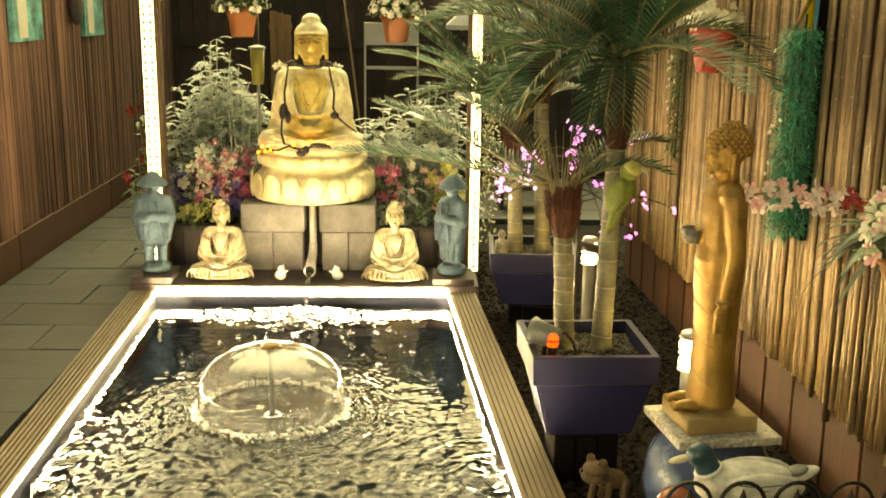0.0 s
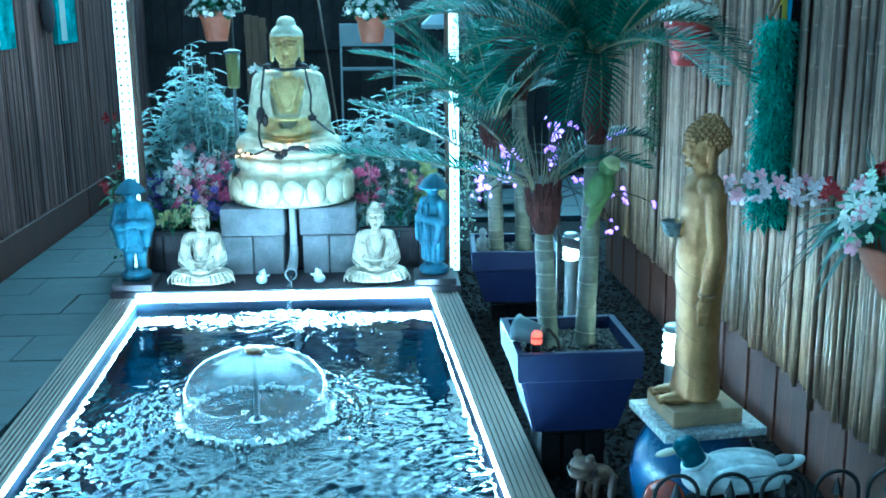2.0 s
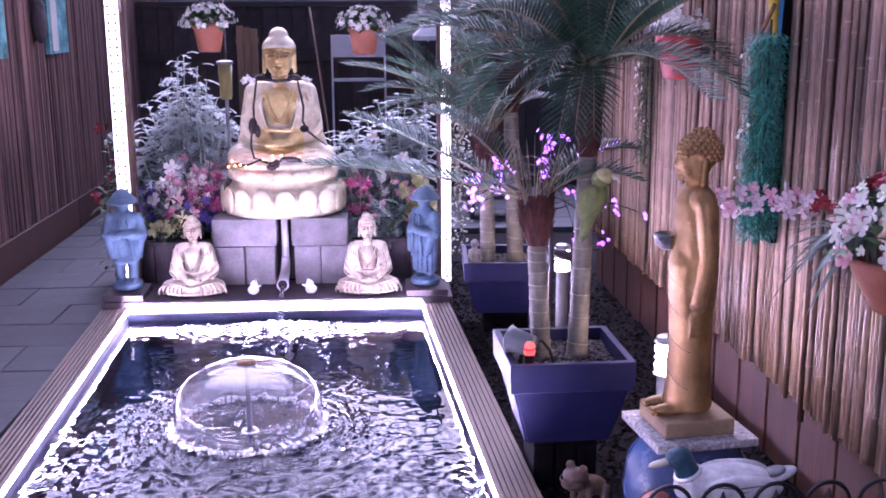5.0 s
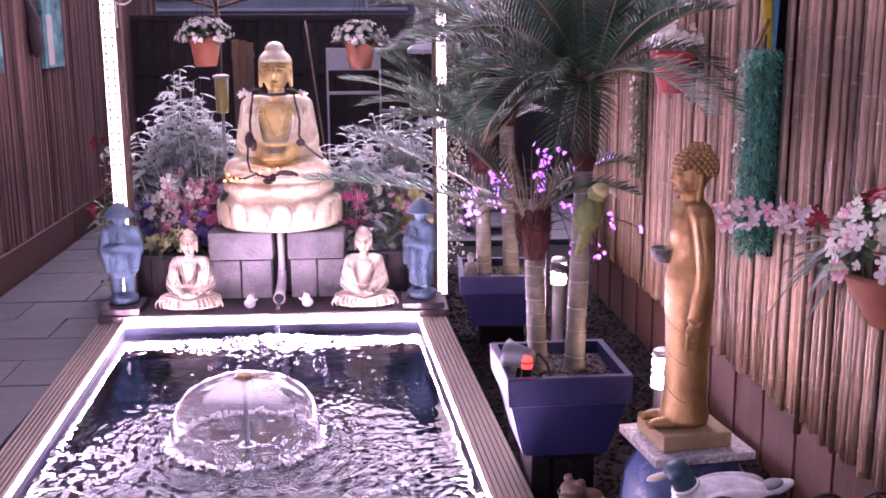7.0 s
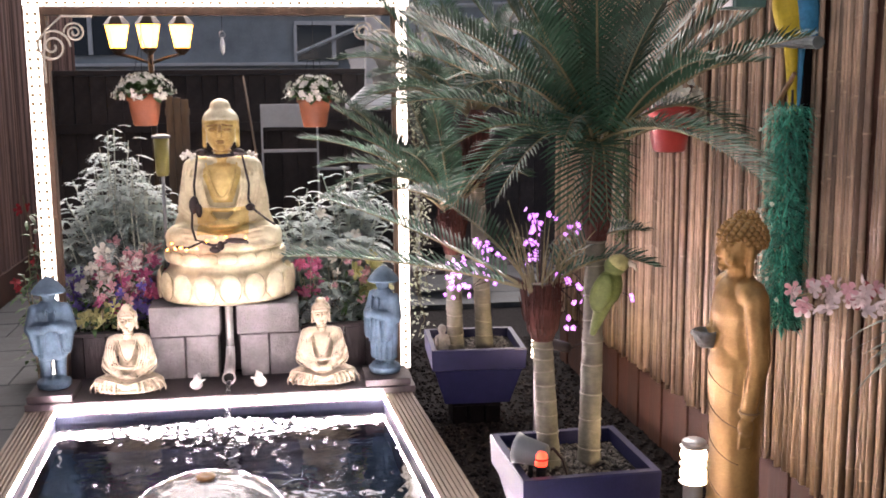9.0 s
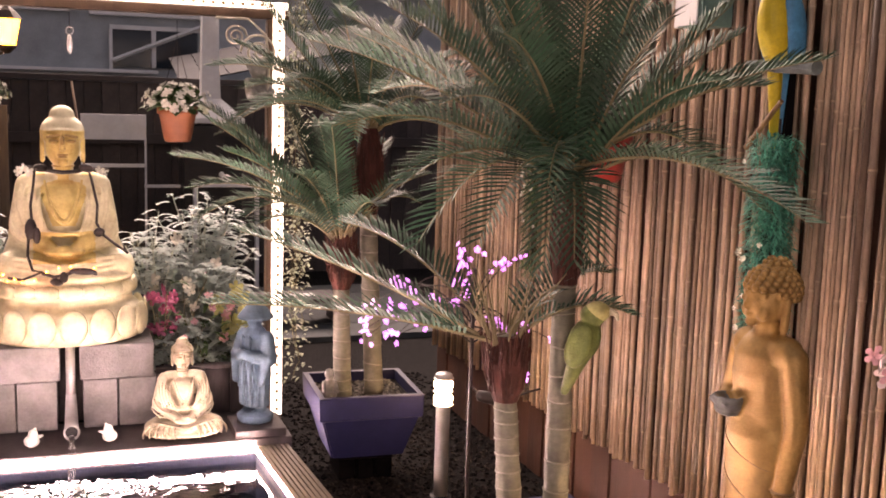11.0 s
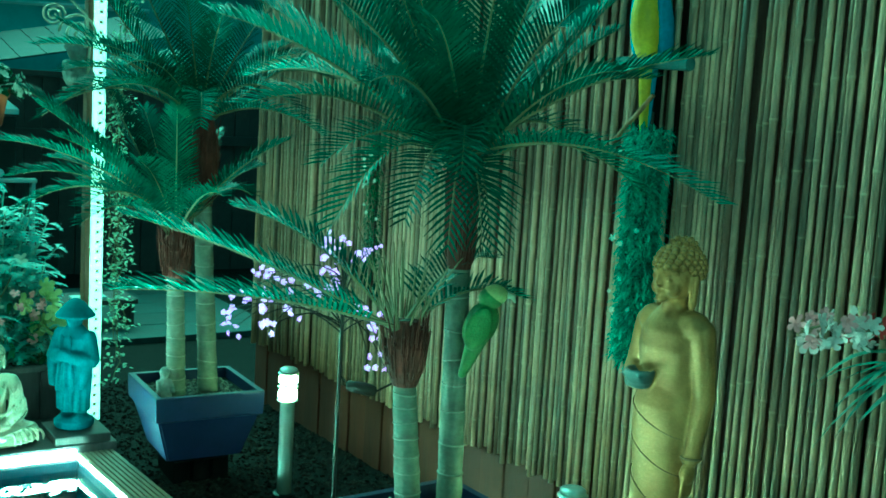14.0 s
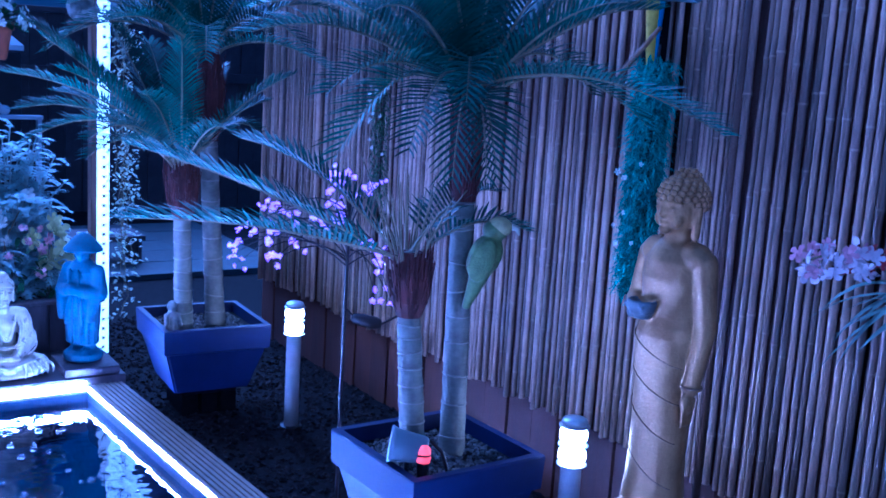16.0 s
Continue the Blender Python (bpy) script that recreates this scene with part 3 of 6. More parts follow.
for j in range(26):
    y = 2.0 + 0.39 * j
    if j % 2:
        lay(slab_wide, -1.66, y, -0.005 + U(-0.002, 0.002), paving)
        lay(slab_narrow, -2.07, y, -0.005 + U(-0.002, 0.002), paving)
    else:
        lay(slab_narrow, -1.51, y, -0.005 + U(-0.002, 0.002), paving)
        lay(slab_wide, -1.92, y, -0.005 + U(-0.002, 0.002), paving)
for i in range(7):
    for j in range(5):
        lay(slab_wide, -1.2 + i * 0.55, 8.3 + j * 0.39, -0.005 + U(-0.002, 0.002), paving)

# paved terrace in front of the pond, closed by the plain house wall
terrace = thing("pavement", (-0.4, -0.6, 0), "grey stone slab terrace before the pond", "pavement", kind="structure")
for j in range(12):
    for i in range(7):
        lay(slab_wide, -1.93 + 0.558 * i, 1.42 - 0.39 * j, 0.0, terrace)
# unseen closing wall; the opening is added round the house-side lamp
home = thing("wall_south", (-0.4, -3.2, 0), "plain rendered house wall with an added, unseen doorway", "wall", kind="structure")
for x0, x1, z0, z1 in ((-3.6, -2.95, 0.0, 2.9), (-0.40, 1.78, 0.0, 2.9), (-2.948, -0.402, 2.68, 2.9)):
    part("wall_panel", box(x0, -3.35, z0, x1, -3.13, z1), HOUSEWALL, home)

# ---- right boundary: board fence with bamboo screening ----
FENCE_R = pose(1.6, 3.5, 0, 0, 0, 1.9)
fence = thing("wall_east", (1.6, 3.5, 0), "red-brown timber board fence behind bamboo screening", "fence", kind="structure")
bm = box(-0.07, -0.012, 0.0, 0.07, 0.012, 2.55, 0.004)
bmesh.ops.rotate(bm, cent=(0, 0, 0), matrix=Matrix.Rotation(radians(90), 3, "Z"), verts=bm.verts)
board_me = mesh_from("board", bm, FENCERED)
for i in range(37):
    ob = new("board", board_me)
    ob.matrix_basis = FENCE_R @ pose(0.045 + (0.006 if i % 2 else 0), -2.2 + 0.146 * i, 0)
    under(ob, fence)
part("backing", box(1.70, -3.12, 0, 1.78, 6.62, 2.5), FENCEBLACK, fence)
screen = thing("bamboo_screen", (1.6, 3.5, 0.35), "weathered bamboo cane screening wired to the fence", "screen")


def cane_mesh(r, length, gap, phase):
    bm = B()
    prof = [(r * 0.98, 0.0)]
    z = phase
    while z < length - 0.02:
        prof += [(r * 0.96, z - 0.012), (r * 1.15, z - 0.004), (r * 1.15, z + 0.002), (r * 0.98, z + 0.010)]
        z += gap * U(0.85, 1.15)
    prof.append((r, length))
    add_lathe(bm, prof, 8)
    me = mesh_from("cane", bm, BAMBOO, True)
    me.materials.append(NODE)
    for poly in me.polygons:
        poly.material_index = 1 if math.hypot(poly.center.x, poly.center.y) > r * 1.06 else 0
    return me


sizes = [U(0.0070, 0.0112) for _ in range(18)]
stout_sizes = [U(0.0092, 0.0118) for _ in range(12)]
canes = [(r, cane_mesh(r, 2.15, U(0.20, 0.42), U(0.06, 0.30))) for r in sizes]
stout = [(r, cane_mesh(r, 2.15, U(0.22, 0.40), U(0.06, 0.30))) for r in stout_sizes]
y = -1.55
while y < 3.1:
    near = y < -0.06
    r, me = RNG.choice(stout if near else canes)
    ob = new("cane", me)
    ob.matrix_basis = FENCE_R @ pose(U(-0.008, 0.008) - (0.006 if near else 0.0), y + r, 0.34 + U(-0.016, 0.016), U(-0.4, 0.4), U(-0.4, 0.4), U(0, 360))
    under(ob, screen)
    y += 2 * r + (U(0.005, 0.013) if near else max(0.0, U(-0.003, 0.0125)))
part("panel_post", add_rod(B(), FENCE_R @ Vector((-0.016, -0.055, 0.3)), FENCE_R @ Vector((-0.016, -0.055, 2.5)), 0.013, 0.012, 10), POSTWOOD, screen, "dark pole between two bamboo panels", True)
bm = B()
add_box(bm, -0.040, 0.245, 0.86, -0.012, 0.320, 2.5, 0.004, FENCE_R)
part("batten", bm, BEARER, screen, "dark timber batten behind the garland")

# ---- left boundary: reed screen over gravel board ----
west = thing("wall_west", (-2.25, 6, 0), "dark brown reed screening over a timber gravel board", "fence", kind="structure")
part("backing", box(-2.36, -3.12, 0, -2.29, 12.5, 2.4), FENCERED, west)
vs, fs = [], []
y = 1.2
while y < 12.3:
    r = U(0.006, 0.020)
    lean, z0 = U(-0.006, 0.006), 0.24 + U(-0.03, 0.03)
    x = -2.265 + U(-0.006, 0.008)
    k = len(vs)
    for z, o in ((z0, 0), (1.3, lean), (2.42 + U(-0.03, 0.02), lean * 2)):
        for a in range(5):
            vs.append((x + r * math.cos(a * 1.2566), y + o + r * math.sin(a * 1.2566), z))
    for s in range(2):
        for a in range(5):
            fs.append((k + s * 5 + a, k + s * 5 + (a + 1) % 5, k + s * 5 + 5 + (a + 1) % 5, k + s * 5 + 5 + a))
    y += r * U(1.7, 2.4)
tagged(raw("reeds", vs, fs, REED, west, "", True), kind="stuff")
for i in range(6):
    part("gravel_board", box(-2.285, 0.5 + 2.0 * i, 0.0, -2.235, 2.49 + 2.0 * i, 0.25, 0.006), FENCERED, west)

# ---- back boundary: black fence, house beyond ----
north = thing("wall_north", (0, 11, 0), "black-stained timber fence at the far end", "fence", kind="structure")
plank_me = mesh_from("plank", box(-0.072, -0.012, 0.0, 0.072, 0.012, 1.74, 0.004), FENCEBLACK)
for i in range(44):
    ob = new("plank", plank_me)
    ob.matrix_basis = pose(-3.0 + 0.148 * i, 11.0 + (0.01 if i % 2 else 0), 0.0)
    under(ob, north)
part("capping", box(-3.2, 10.96, 1.742, 3.6, 11.06, 1.79, 0.005), FENCEBLACK, north)
part("rail", box(-3.2, 10.94, 1.2, 3.6, 10.985, 1.29, 0.004), FENCEBLACK, north)
part("backing", box(-3.3, 11.04, 0, 3.7, 11.1, 1.74), FENCEBLACK, north)

house = thing("house", (-1, 15, 0), "grey rendered neighbouring house with white fascias and windows", "house")
part("wall", box(-9, 14.0, 0, 9, 14.3, 2.95), HOUSEWALL, house)
bm = B()
add_box(bm, -9.2, -0.2, 0, 9.2, 4.2, 0.06, 0.0, pose(0, 13.9, 2.96, 16, 0, 0))
part("roof", bm, ROOFTILE, house, "low grey tiled roof")
part("ceiling", box(-9, 14.3, 2.86, 9, 18, 2.94), HOUSEWALL, house)
part("fascia", box(-1.6, 13.9, 2.52, -0.35, 13.99, 2.58, 0.008), WHITEPAINT, house, "white fascia board")
part("fascia", box(-0.15, 13.9, 2.50, 1.2, 13.99, 2.57, 0.008), WHITEPAINT, house, "white fascia board")
part("gutter", box(-3.2, 13.9, 1.86, 0.6, 13.99, 1.90, 0.008), WHITEPAINT, house, "pale gutter")
for wx, wz, ww, wh in ((0.1, 1.93, 0.95, 0.42), (-2.7, 2.0, 0.7, 0.5)):
    win = part("window", box(wx, 13.955, wz, wx + ww, 13.975, wz + wh), GLASSDARK, house, "dark window")
    part("frame", box(wx - 0.03, 13.92, wz + wh, wx + ww + 0.03, 13.96, wz + wh + 0.05, 0.004), WHITEPAINT, win)
    part("frame", box(wx + ww * 0.45, 13.92, wz, wx + ww * 0.45 + 0.05, 13.96, wz + wh, 0.004), WHITEPAINT, win)
    part("frame", box(wx - 0.04, 13.92, wz - 0.04, wx, 13.96, wz + wh, 0.004), WHITEPAINT, win)
for (xa, za), (xb, zb) in (((0.10, 2.00), (1.10, 2.42)), ((1.35, 2.56), (3.2, 2.62))):
    part("white_trim", add_rod(B(), (xa, 13.88, za), (xb, 13.88, zb), 0.026, 0.026, 4), WHITEPAINT, house, "white roof trim")
lean = thing("lean_to_roof", (1.2, 12.5, 1.9), "tiled lean-to roof of a low outbuilding beyond the fence", "roof")
for i in range(9):
    for j in range(5):
        bm = B()
        add_box(bm, -0.115, -0.14, 0, 0.115, 0.14, 0.016, 0.0, pose(0.75 + i * 0.235, 11.9 + j * 0.22, 1.80 + i * 0.052 + j * 0.05, 13, -12.5, 0))
        part("roof_tile", bm, ROOFTILE, lean)
part("wall", box(0.62, 11.8, 0, 3.2, 13.0, 1.74), HOUSEWALL, lean)

# white shelf unit, chimney hood, bench beyond the bed
shelf = thing("white_shelf_unit", (-0.05, 10.4, 0), "white painted metal shelf unit against the black fence", "shelf unit")
part("panel", box(-0.30, 10.38, 1.26, 0.22, 10.40, 1.47, 0.003), WHITEPAINT, shelf)
for x in (-0.30, 0.205, 0.62):
    part("post", box(x, 10.385, 0.0 if x > 0.5 else 0.0, x + 0.018, 10.405, 1.27 if x < 0.5 else 1.45, 0.002), WHITEPAINT, shelf)
part("rail", box(-0.30, 10.385, 1.03, 0.22, 10.405, 1.06, 0.002), WHITEPAINT, shelf)
part("rail", box(0.20, 10.385, 0.86, 0.64, 10.405, 0.885, 0.002), WHITEPAINT, shelf)
hood = thing("chimney_hood", (0.72, 10.3, 0), "white metal chimney hood with flared skirt above a dark oven", "chimney hood")
bm = B()
add_lathe(bm, [(0.115, 1.62), (0.10, 1.9), (0.095, 2.35)], 4, (0.74, 10.35, 0))
bmesh.ops.rotate(bm, cent=(0.74, 10.35, 0), matrix=Matrix.Rotation(radians(45), 3, "Z"), verts=bm.verts)
part("flue", bm, WHITEPAINT, hood)
bm = B()
add_lathe(bm, [(0.36, 1.42), (0.36, 1.46), (0.12, 1.62)], 4, (0.74, 10.35, 0))
bmesh.ops.rotate(bm, cent=(0.74, 10.35, 0), matrix=Matrix.Rotation(radians(45), 3, "Z"), verts=bm.verts)
part("skirt", bm, WHITEPAINT, hood)
part("oven", box(0.50, 10.12, 0.0, 0.98, 10.58, 1.40, 0.01), BLACKIRON, hood, "black oven body")

# small things between the bed and the far fence
upright = thing("timber_upright", (-0.825, 8.2, 0), "weathered grey-brown timber upright behind the flower bed", "post")
for k in range(3):
    part("board", box(-0.90 + 0.052 * k, 8.19 + 0.004 * k, 0.0, -0.852 + 0.052 * k, 8.215 + 0.004 * k, 1.585 - 0.012 * k, 0.003), WEATHERED, upright)
part("rail", box(-0.91, 8.217, 1.45, -0.74, 8.24, 1.50, 0.003), WEATHERED, upright)
solid("garden_cane", add_tube(B(), [(-0.16, 8.5, 0.0), (-0.235, 8.5, 0.6), (-0.305, 8.5, 1.2), (-0.372, 8.5, 1.72)], lambda s: 0.010 - 0.003 * s, 7), BAMBOO, "thin pale garden cane leaning behind the statue", "cane", smooth=True)
table = thing("side_table", (0.85, 10.22, 0), "pale side table before the oven", "table")
part("top", box(0.56, 10.02, 0.895, 1.12, 10.11, 0.925, 0.004), WHITEPAINT, table, "pale worn top")
for x in (0.57, 1.08):
    part("leg", box(x, 10.03, 0.0, x + 0.03, 10.10, 0.894, 0.003), WHITEPAINT, table)
bm = B()
add_ball(bm, (0.84, 10.065, 0.963), (0.045, 0.03, 0.037))
add_ball(bm, (0.80, 10.06, 1.0), (0.022, 0.02, 0.022))
bird = fused("bird_ornament", bm, WHITEPAINT, 0.005, 1)
tagged(bird, "small white bird ornament on the side table", "ornament")

# ---- led arch over the bed ----
arch = thing("led_arch", (-0.4, 6.2, 0), "timber arch outlined with warm white led strip", "arch")
XL, XR, ZT = -1.318, 0.545, 2.065
part("post", box(XL - 0.020, 6.17, 0.116, XL + 0.072, 6.235, ZT - 0.046, 0.003), POSTWOOD, arch, "brown timber post")
part("post", box(XR - 0.06, 6.17, 0.0, XR + 0.016, 6.235, ZT - 0.046, 0.003), POSTWOOD, arch, "brown timber post")
part("beam", box(XL - 0.04, 6.167, ZT - 0.044, XR + 0.04, 6.238, ZT - 0.004, 0.004), POSTWOOD, arch, "brown timber beam")
part("led_strip", box(XL - 0.028, 6.1605, 0.16, XL + 0.044, 6.1655, ZT - 0.004), LED_POST, arch, "warm white led strip with two rows of chips")
part("led_strip", box(XR - 0.036, 6.1605, 0.12, XR + 0.017, 6.1655, ZT - 0.004), LED_POST, arch, "warm white led strip")
part("led_strip", box(XL - 0.03, 6.150, ZT, XR + 0.03, 6.172, ZT + 0.030), LED_POST, arch, "warm white led strip")
bm = B()
for k in range(43):
    z = 0.165 + k * 0.0443
    for dx in (-0.011, 0.027):
        add_box(bm, XL + dx - 0.0075, 6.1555, z - 0.0085, XL + dx + 0.0075, 6.1595, z + 0.0085)
for k in range(43):
    z = 0.15 + k * 0.0443
    add_box(bm, XR - 0.0145, 6.1555, z - 0.0075, XR + 0.0005, 6.1595, z + 0.0075)
for k in range(42):
    x = XL + k * 0.0443
    add_box(bm, x - 0.008, 6.1445, ZT + 0.008, x + 0.008, 6.1485, ZT + 0.022)
tagged(part("led_chip", bm, LED_DOT, arch, "rows of small amber led chips"), kind="stuff")


def scroll(cx, cz, s, flip):
    pts = []
    for i in range(40):
        a = i / 39 * 4.2 * math.pi
        r = 0.012 + 0.075 * (1 - i / 39)
        pts.append((cx + flip * r * math.cos(a) * s, 6.16, cz + r * math.sin(a) * s))
    return pts


for name, cx, flip in (("l", XL + 0.1, 1), ("r", XR - 0.1, -1)):
    bm = B()
    add_tube(bm, scroll(cx, ZT - 0.20, 1.0, flip), 0.006)
    add_tube(bm, scroll(cx + flip * 0.11, ZT - 0.13, 0.6, -flip), 0.005)
    add_tube(bm, [(cx - flip * 0.04, 6.16, ZT - 0.38), (cx - flip * 0.045, 6.16, ZT - 0.25), (cx - flip * 0.03, 6.16, ZT - 0.12), (cx + flip * 0.05, 6.16, ZT - 0.05), (cx + flip * 0.2, 6.16, ZT - 0.05)], 0.006)
    part("scroll_bracket", bm, WHITEIRON, arch, "cream wrought-iron scroll bracket", True)

chime = thing("wind_chime", (-0.385, 6.2, 1.83), "clear glass drop hanging from the arch beam", "wind chime")
part("cord", add_rod(B(), (-0.385, 6.2, 1.93), (-0.385, 6.2, ZT - 0.045), 0.0015, 0.0015, 5), CABLE, chime)
part("ring", add_ring(B(), (-0.385, 6.2, 1.925), 0.016, 0.002, 18, 5, (90, 0, 0)), STEEL, chime, "thin wire ring", True)
part("drop", add_lathe(B(), [(0.002, 1.822), (0.011, 1.845), (0.013, 1.87), (0.009, 1.895), (0.003, 1.91)], 12, (-0.385, 6.2, 0)), WHITEPAINT, chime, "pale glass drop", True)

# three-lantern garden lamp
lamp = thing("lamp_post", (-0.90, 7.48, 0), "bronze garden lamp post with three glowing lanterns", "lamp post")
part("pole", add_rod(B(), (-0.90, 7.48, 0), (-0.90, 7.48, 1.88), 0.022, 0.018), LAMPBRONZE, lamp, "", True)
for dx, dy in ((-0.195, 0.0), (0.0, -0.06), (0.195, 0.0)):
    bm = B()
    add_tube(bm, [(-0.90, 7.48, 1.80), (-0.90 + dx * 0.5, 7.48 + dy, 1.835), (-0.90 + dx, 7.48 + dy, 1.86)], 0.010)
    add_lathe(bm, [(0.012, 1.85), (0.045, 1.88), (0.050, 1.895)], 8, (-0.90 + dx, 7.48 + dy, 0))
    arm = part("arm", bm, LAMPBRONZE, lamp, "bronze arm and cup")
    part("lantern_glass", add_lathe(B(), [(0.046, 1.897), (0.072, 2.03), (0.072, 2.035)], 6, (-0.90 + dx, 7.48 + dy, 0)), LANTERN, arm, "glowing amber lantern glass")
    part("lantern_cap", add_lathe(B(), [(0.085, 2.037), (0.05, 2.08), (0.012, 2.11), (0.008, 2.14)], 6, (-0.90 + dx, 7.48 + dy, 0)), LAMPBRONZE, arm, "bronze lantern roof")

# ---- flowers and leaves ----
def add_leaf(vs, fs, base, way, length, width, droop=0.3, up=Vector((0, 0, 1)), n=3):
    way = way.normalized()
    side = way.cross(up)
    side = side.normalized() if side.length > 1e-4 else Vector((1, 0, 0))
    k = len(vs)
    for i in range(n + 1):
        s = i / n
        p = base + way * (length * s) - Vector((0, 0, droop * length * s * s))
        w = width * (math.sin(math.pi * min(1, 0.12 + 0.88 * s)) * 0.9 + 0.04) * 0.5
        vs.append(p - side * w)
        vs.append(p + side * w)
    for i in range(n):
        fs.append((k + 2 * i, k + 2 * i + 1, k + 2 * i + 3, k + 2 * i + 2))


def add_bloom(vs, fs, c, r, face=Vector((0, -1, 0.3)), petals=5, hub=None):
    """Cupped petals round one middle point; hub: the middle point of a flower that these petals join."""
    face = face.normalized()
    a = face.orthogonal().normalized()
    b = face.cross(a)
    ph = U(0, 6.28)
    if hub is None:
        hub = len(vs)
        vs.append(c + face * r * 0.02)
    for i in range(petals):
        t = ph + 2 * math.pi * i / petals
        d = a * math.cos(t) + b * math.sin(t)
        e = -a * math.sin(t) + b * math.cos(t)
        k = len(vs)
        cup, long, broad = U(-0.1, 0.5), r * U(0.78, 1.12), r * U(0.75, 1.1)
        vs += [c + d * long * a1 + e * broad * b1 + face * r * (0.10 * a1 + cup * a1 * a1 + abs(b1) * 0.2) for a1, b1 in ((0.40, -0.26), (0.80, -0.36), (1.0, -0.10), (0.98, 0.14), (0.78, 0.38), (0.40, 0.26))]
        fs.append((hub, *range(k, k + 6)))
    return hub


def blooms(parent, mat, spots, name="bloom", label=""):
    """Each bloom (place, radius, facing) as a part of its own."""
    for c, r, f in spots:
        vs, fs = [], []
        hub = add_bloom(vs, fs, c, r, f)
        add_bloom(vs, fs, c + f.normalized() * r * 0.12, r * 0.55, f, 5, hub)
        raw(name, vs, fs, mat, parent, label)


def dirs():
    a, b = U(0, 6.28), U(-0.2, 1.0)
    return Vector((math.cos(a), math.sin(a), b)).normalized()


def feathery(name, x, y, z, h, spread, stems, label):
    """A bushy silver-leaved plant: stems with feathery leaves."""
    plant = thing(name, (x, y, z), label, "plant", "silver plants in the bed")
    bm = B()
    vs, fs = [], []
    for _ in range(max(8, int(stems * 0.85))):
        off = U(-1, 1)
        tip = Vector((x + off * spread, y + U(-spread, spread) * 0.7, z + h * (1.0 - 0.38 * abs(off)) * U(0.72, 1.0)))
        root = Vector((x + U(-0.04, 0.04), y + U(-0.04, 0.04), z))
        mid = (root + tip) / 2 + Vector((U(-0.05, 0.05), U(-0.05, 0.05), 0.08))
        pts = [bez(root, mid, tip, i / 6) for i in range(7)]
        add_tube(bm, pts, lambda s: 0.006 - 0.003 * s, 5)
        n = int(9 + h * 12)
        for i in range(n):
            s = 0.22 + 0.78 * i / (n - 1)
            p = bez(root, mid, tip, s)
            a = i * 2.4 + U(-0.3, 0.3)
            d = Vector((math.cos(a), math.sin(a), U(0.25, 0.9)))
            L = U(0.12, 0.20) * (1.1 - 0.45 * s)
            bend = U(0.45, 0.8)
            add_leaf(vs, fs, p, d, L, 0.024, bend, n=5)
            dn = d.normalized()
            for j in (0.28, 0.46, 0.64, 0.82):
                q = p + dn * L * j - Vector((0, 0, bend * L * j * j))
                for sg in (-1, 1):
                    add_leaf(vs, fs, q, dn * 0.8 + Vector((-d.y, d.x, 0)) * sg * 0.9 - Vector((0, 0, bend * j)), L * 0.36 * (1.25 - 0.6 * j), 0.020, 0.2, n=2)
    part("branching_stem", bm, SILVERSTEM, plant)
    raw("foliage", vs, fs, SILVER, plant, "grey-green feathery foliage")
    return plant


def cluster(name, x, y, z, spread, h, count, r, mat, label, leafmat=None, leaves=30):
    plant = thing(name, (x, y, z), label, "flowers")
    spots, lv, lf = [], [], []
    bm = B()
    for _ in range(max(3, count // 4)):
        tip = Vector((x + U(-spread, spread) * 0.8, y + U(-spread, spread) * 0.6, z + h * U(0.6, 1.0)))
        add_tube(bm, [(x, y, z), ((x + tip.x) / 2, (y + tip.y) / 2, z + h * 0.5), tip], 0.003, 4)
    for _ in range(count):
        c = Vector((x + U(-spread, spread), y + U(-spread, spread) * 0.6, z + h * U(0.45, 1.05)))
        f = Vector((U(-0.8, 0.8), U(-1, -0.2), U(0, 0.9)))
        spots.append((c, r * U(1.0, 1.6), f))
    for _ in range(leaves):
        add_leaf(lv, lf, Vector((x + U(-spread, spread) * 0.8, y + U(-spread, spread) * 0.5, z + h * U(0.1, 0.7))), dirs(), U(0.05, 0.1), 0.028, 0.5)
    part("branching_stem", bm, RACHIS, plant)
    blooms(plant, mat, spots)
    raw("leaves", lv, lf, leafmat or GREENLEAF, plant)
    return plant


feathery("silver_shrub", -1.05, 6.75, 0.30, 1.15, 0.32, 32, "tall silvery feathery shrub in the raised bed")
feathery("silver_shrub", -0.90, 6.62, 0.30, 0.98, 0.25, 28, "silvery feathery shrub in the raised bed")
feathery("silver_shrub", 0.26, 7.05, 0.30, 0.98, 0.30, 26, "silvery feathery shrub at the back of the bed")
feathery("silver_shrub", -1.22, 6.60, 0.30, 0.72, 0.14, 14, "silvery feathery shrub in the raised bed")
feathery("silver_shrub", -0.72, 6.78, 0.30, 0.72, 0.14, 14, "silvery feathery shrub beside the statue")
feathery("silver_shrub", 0.0, 6.80, 0.30, 0.82, 0.22, 20, "silvery feathery shrub beside the statue")
feathery("silver_shrub", 0.28, 6.70, 0.30, 0.66, 0.18, 16, "silvery feathery shrub in the raised bed")
feathery("silver_shrub", 0.12, 6.45, 0.20, 0.42, 0.14, 12, "low silvery feathery shrub in the raised bed")
feathery("silver_shrub", 0.42, 6.50, 0.20, 0.50, 0.12, 11, "low silvery feathery shrub in the raised bed")
feathery("silver_shrub", -0.60, 7.1, 0.30, 0.62, 0.16, 12, "low silvery feathery shrub behind the statue")
cluster("white_flowers", -1.13, 6.46, 0.30, 0.08, 0.46, 16, 0.032, PETALWHITE, "creamy white flowers in the raised bed")
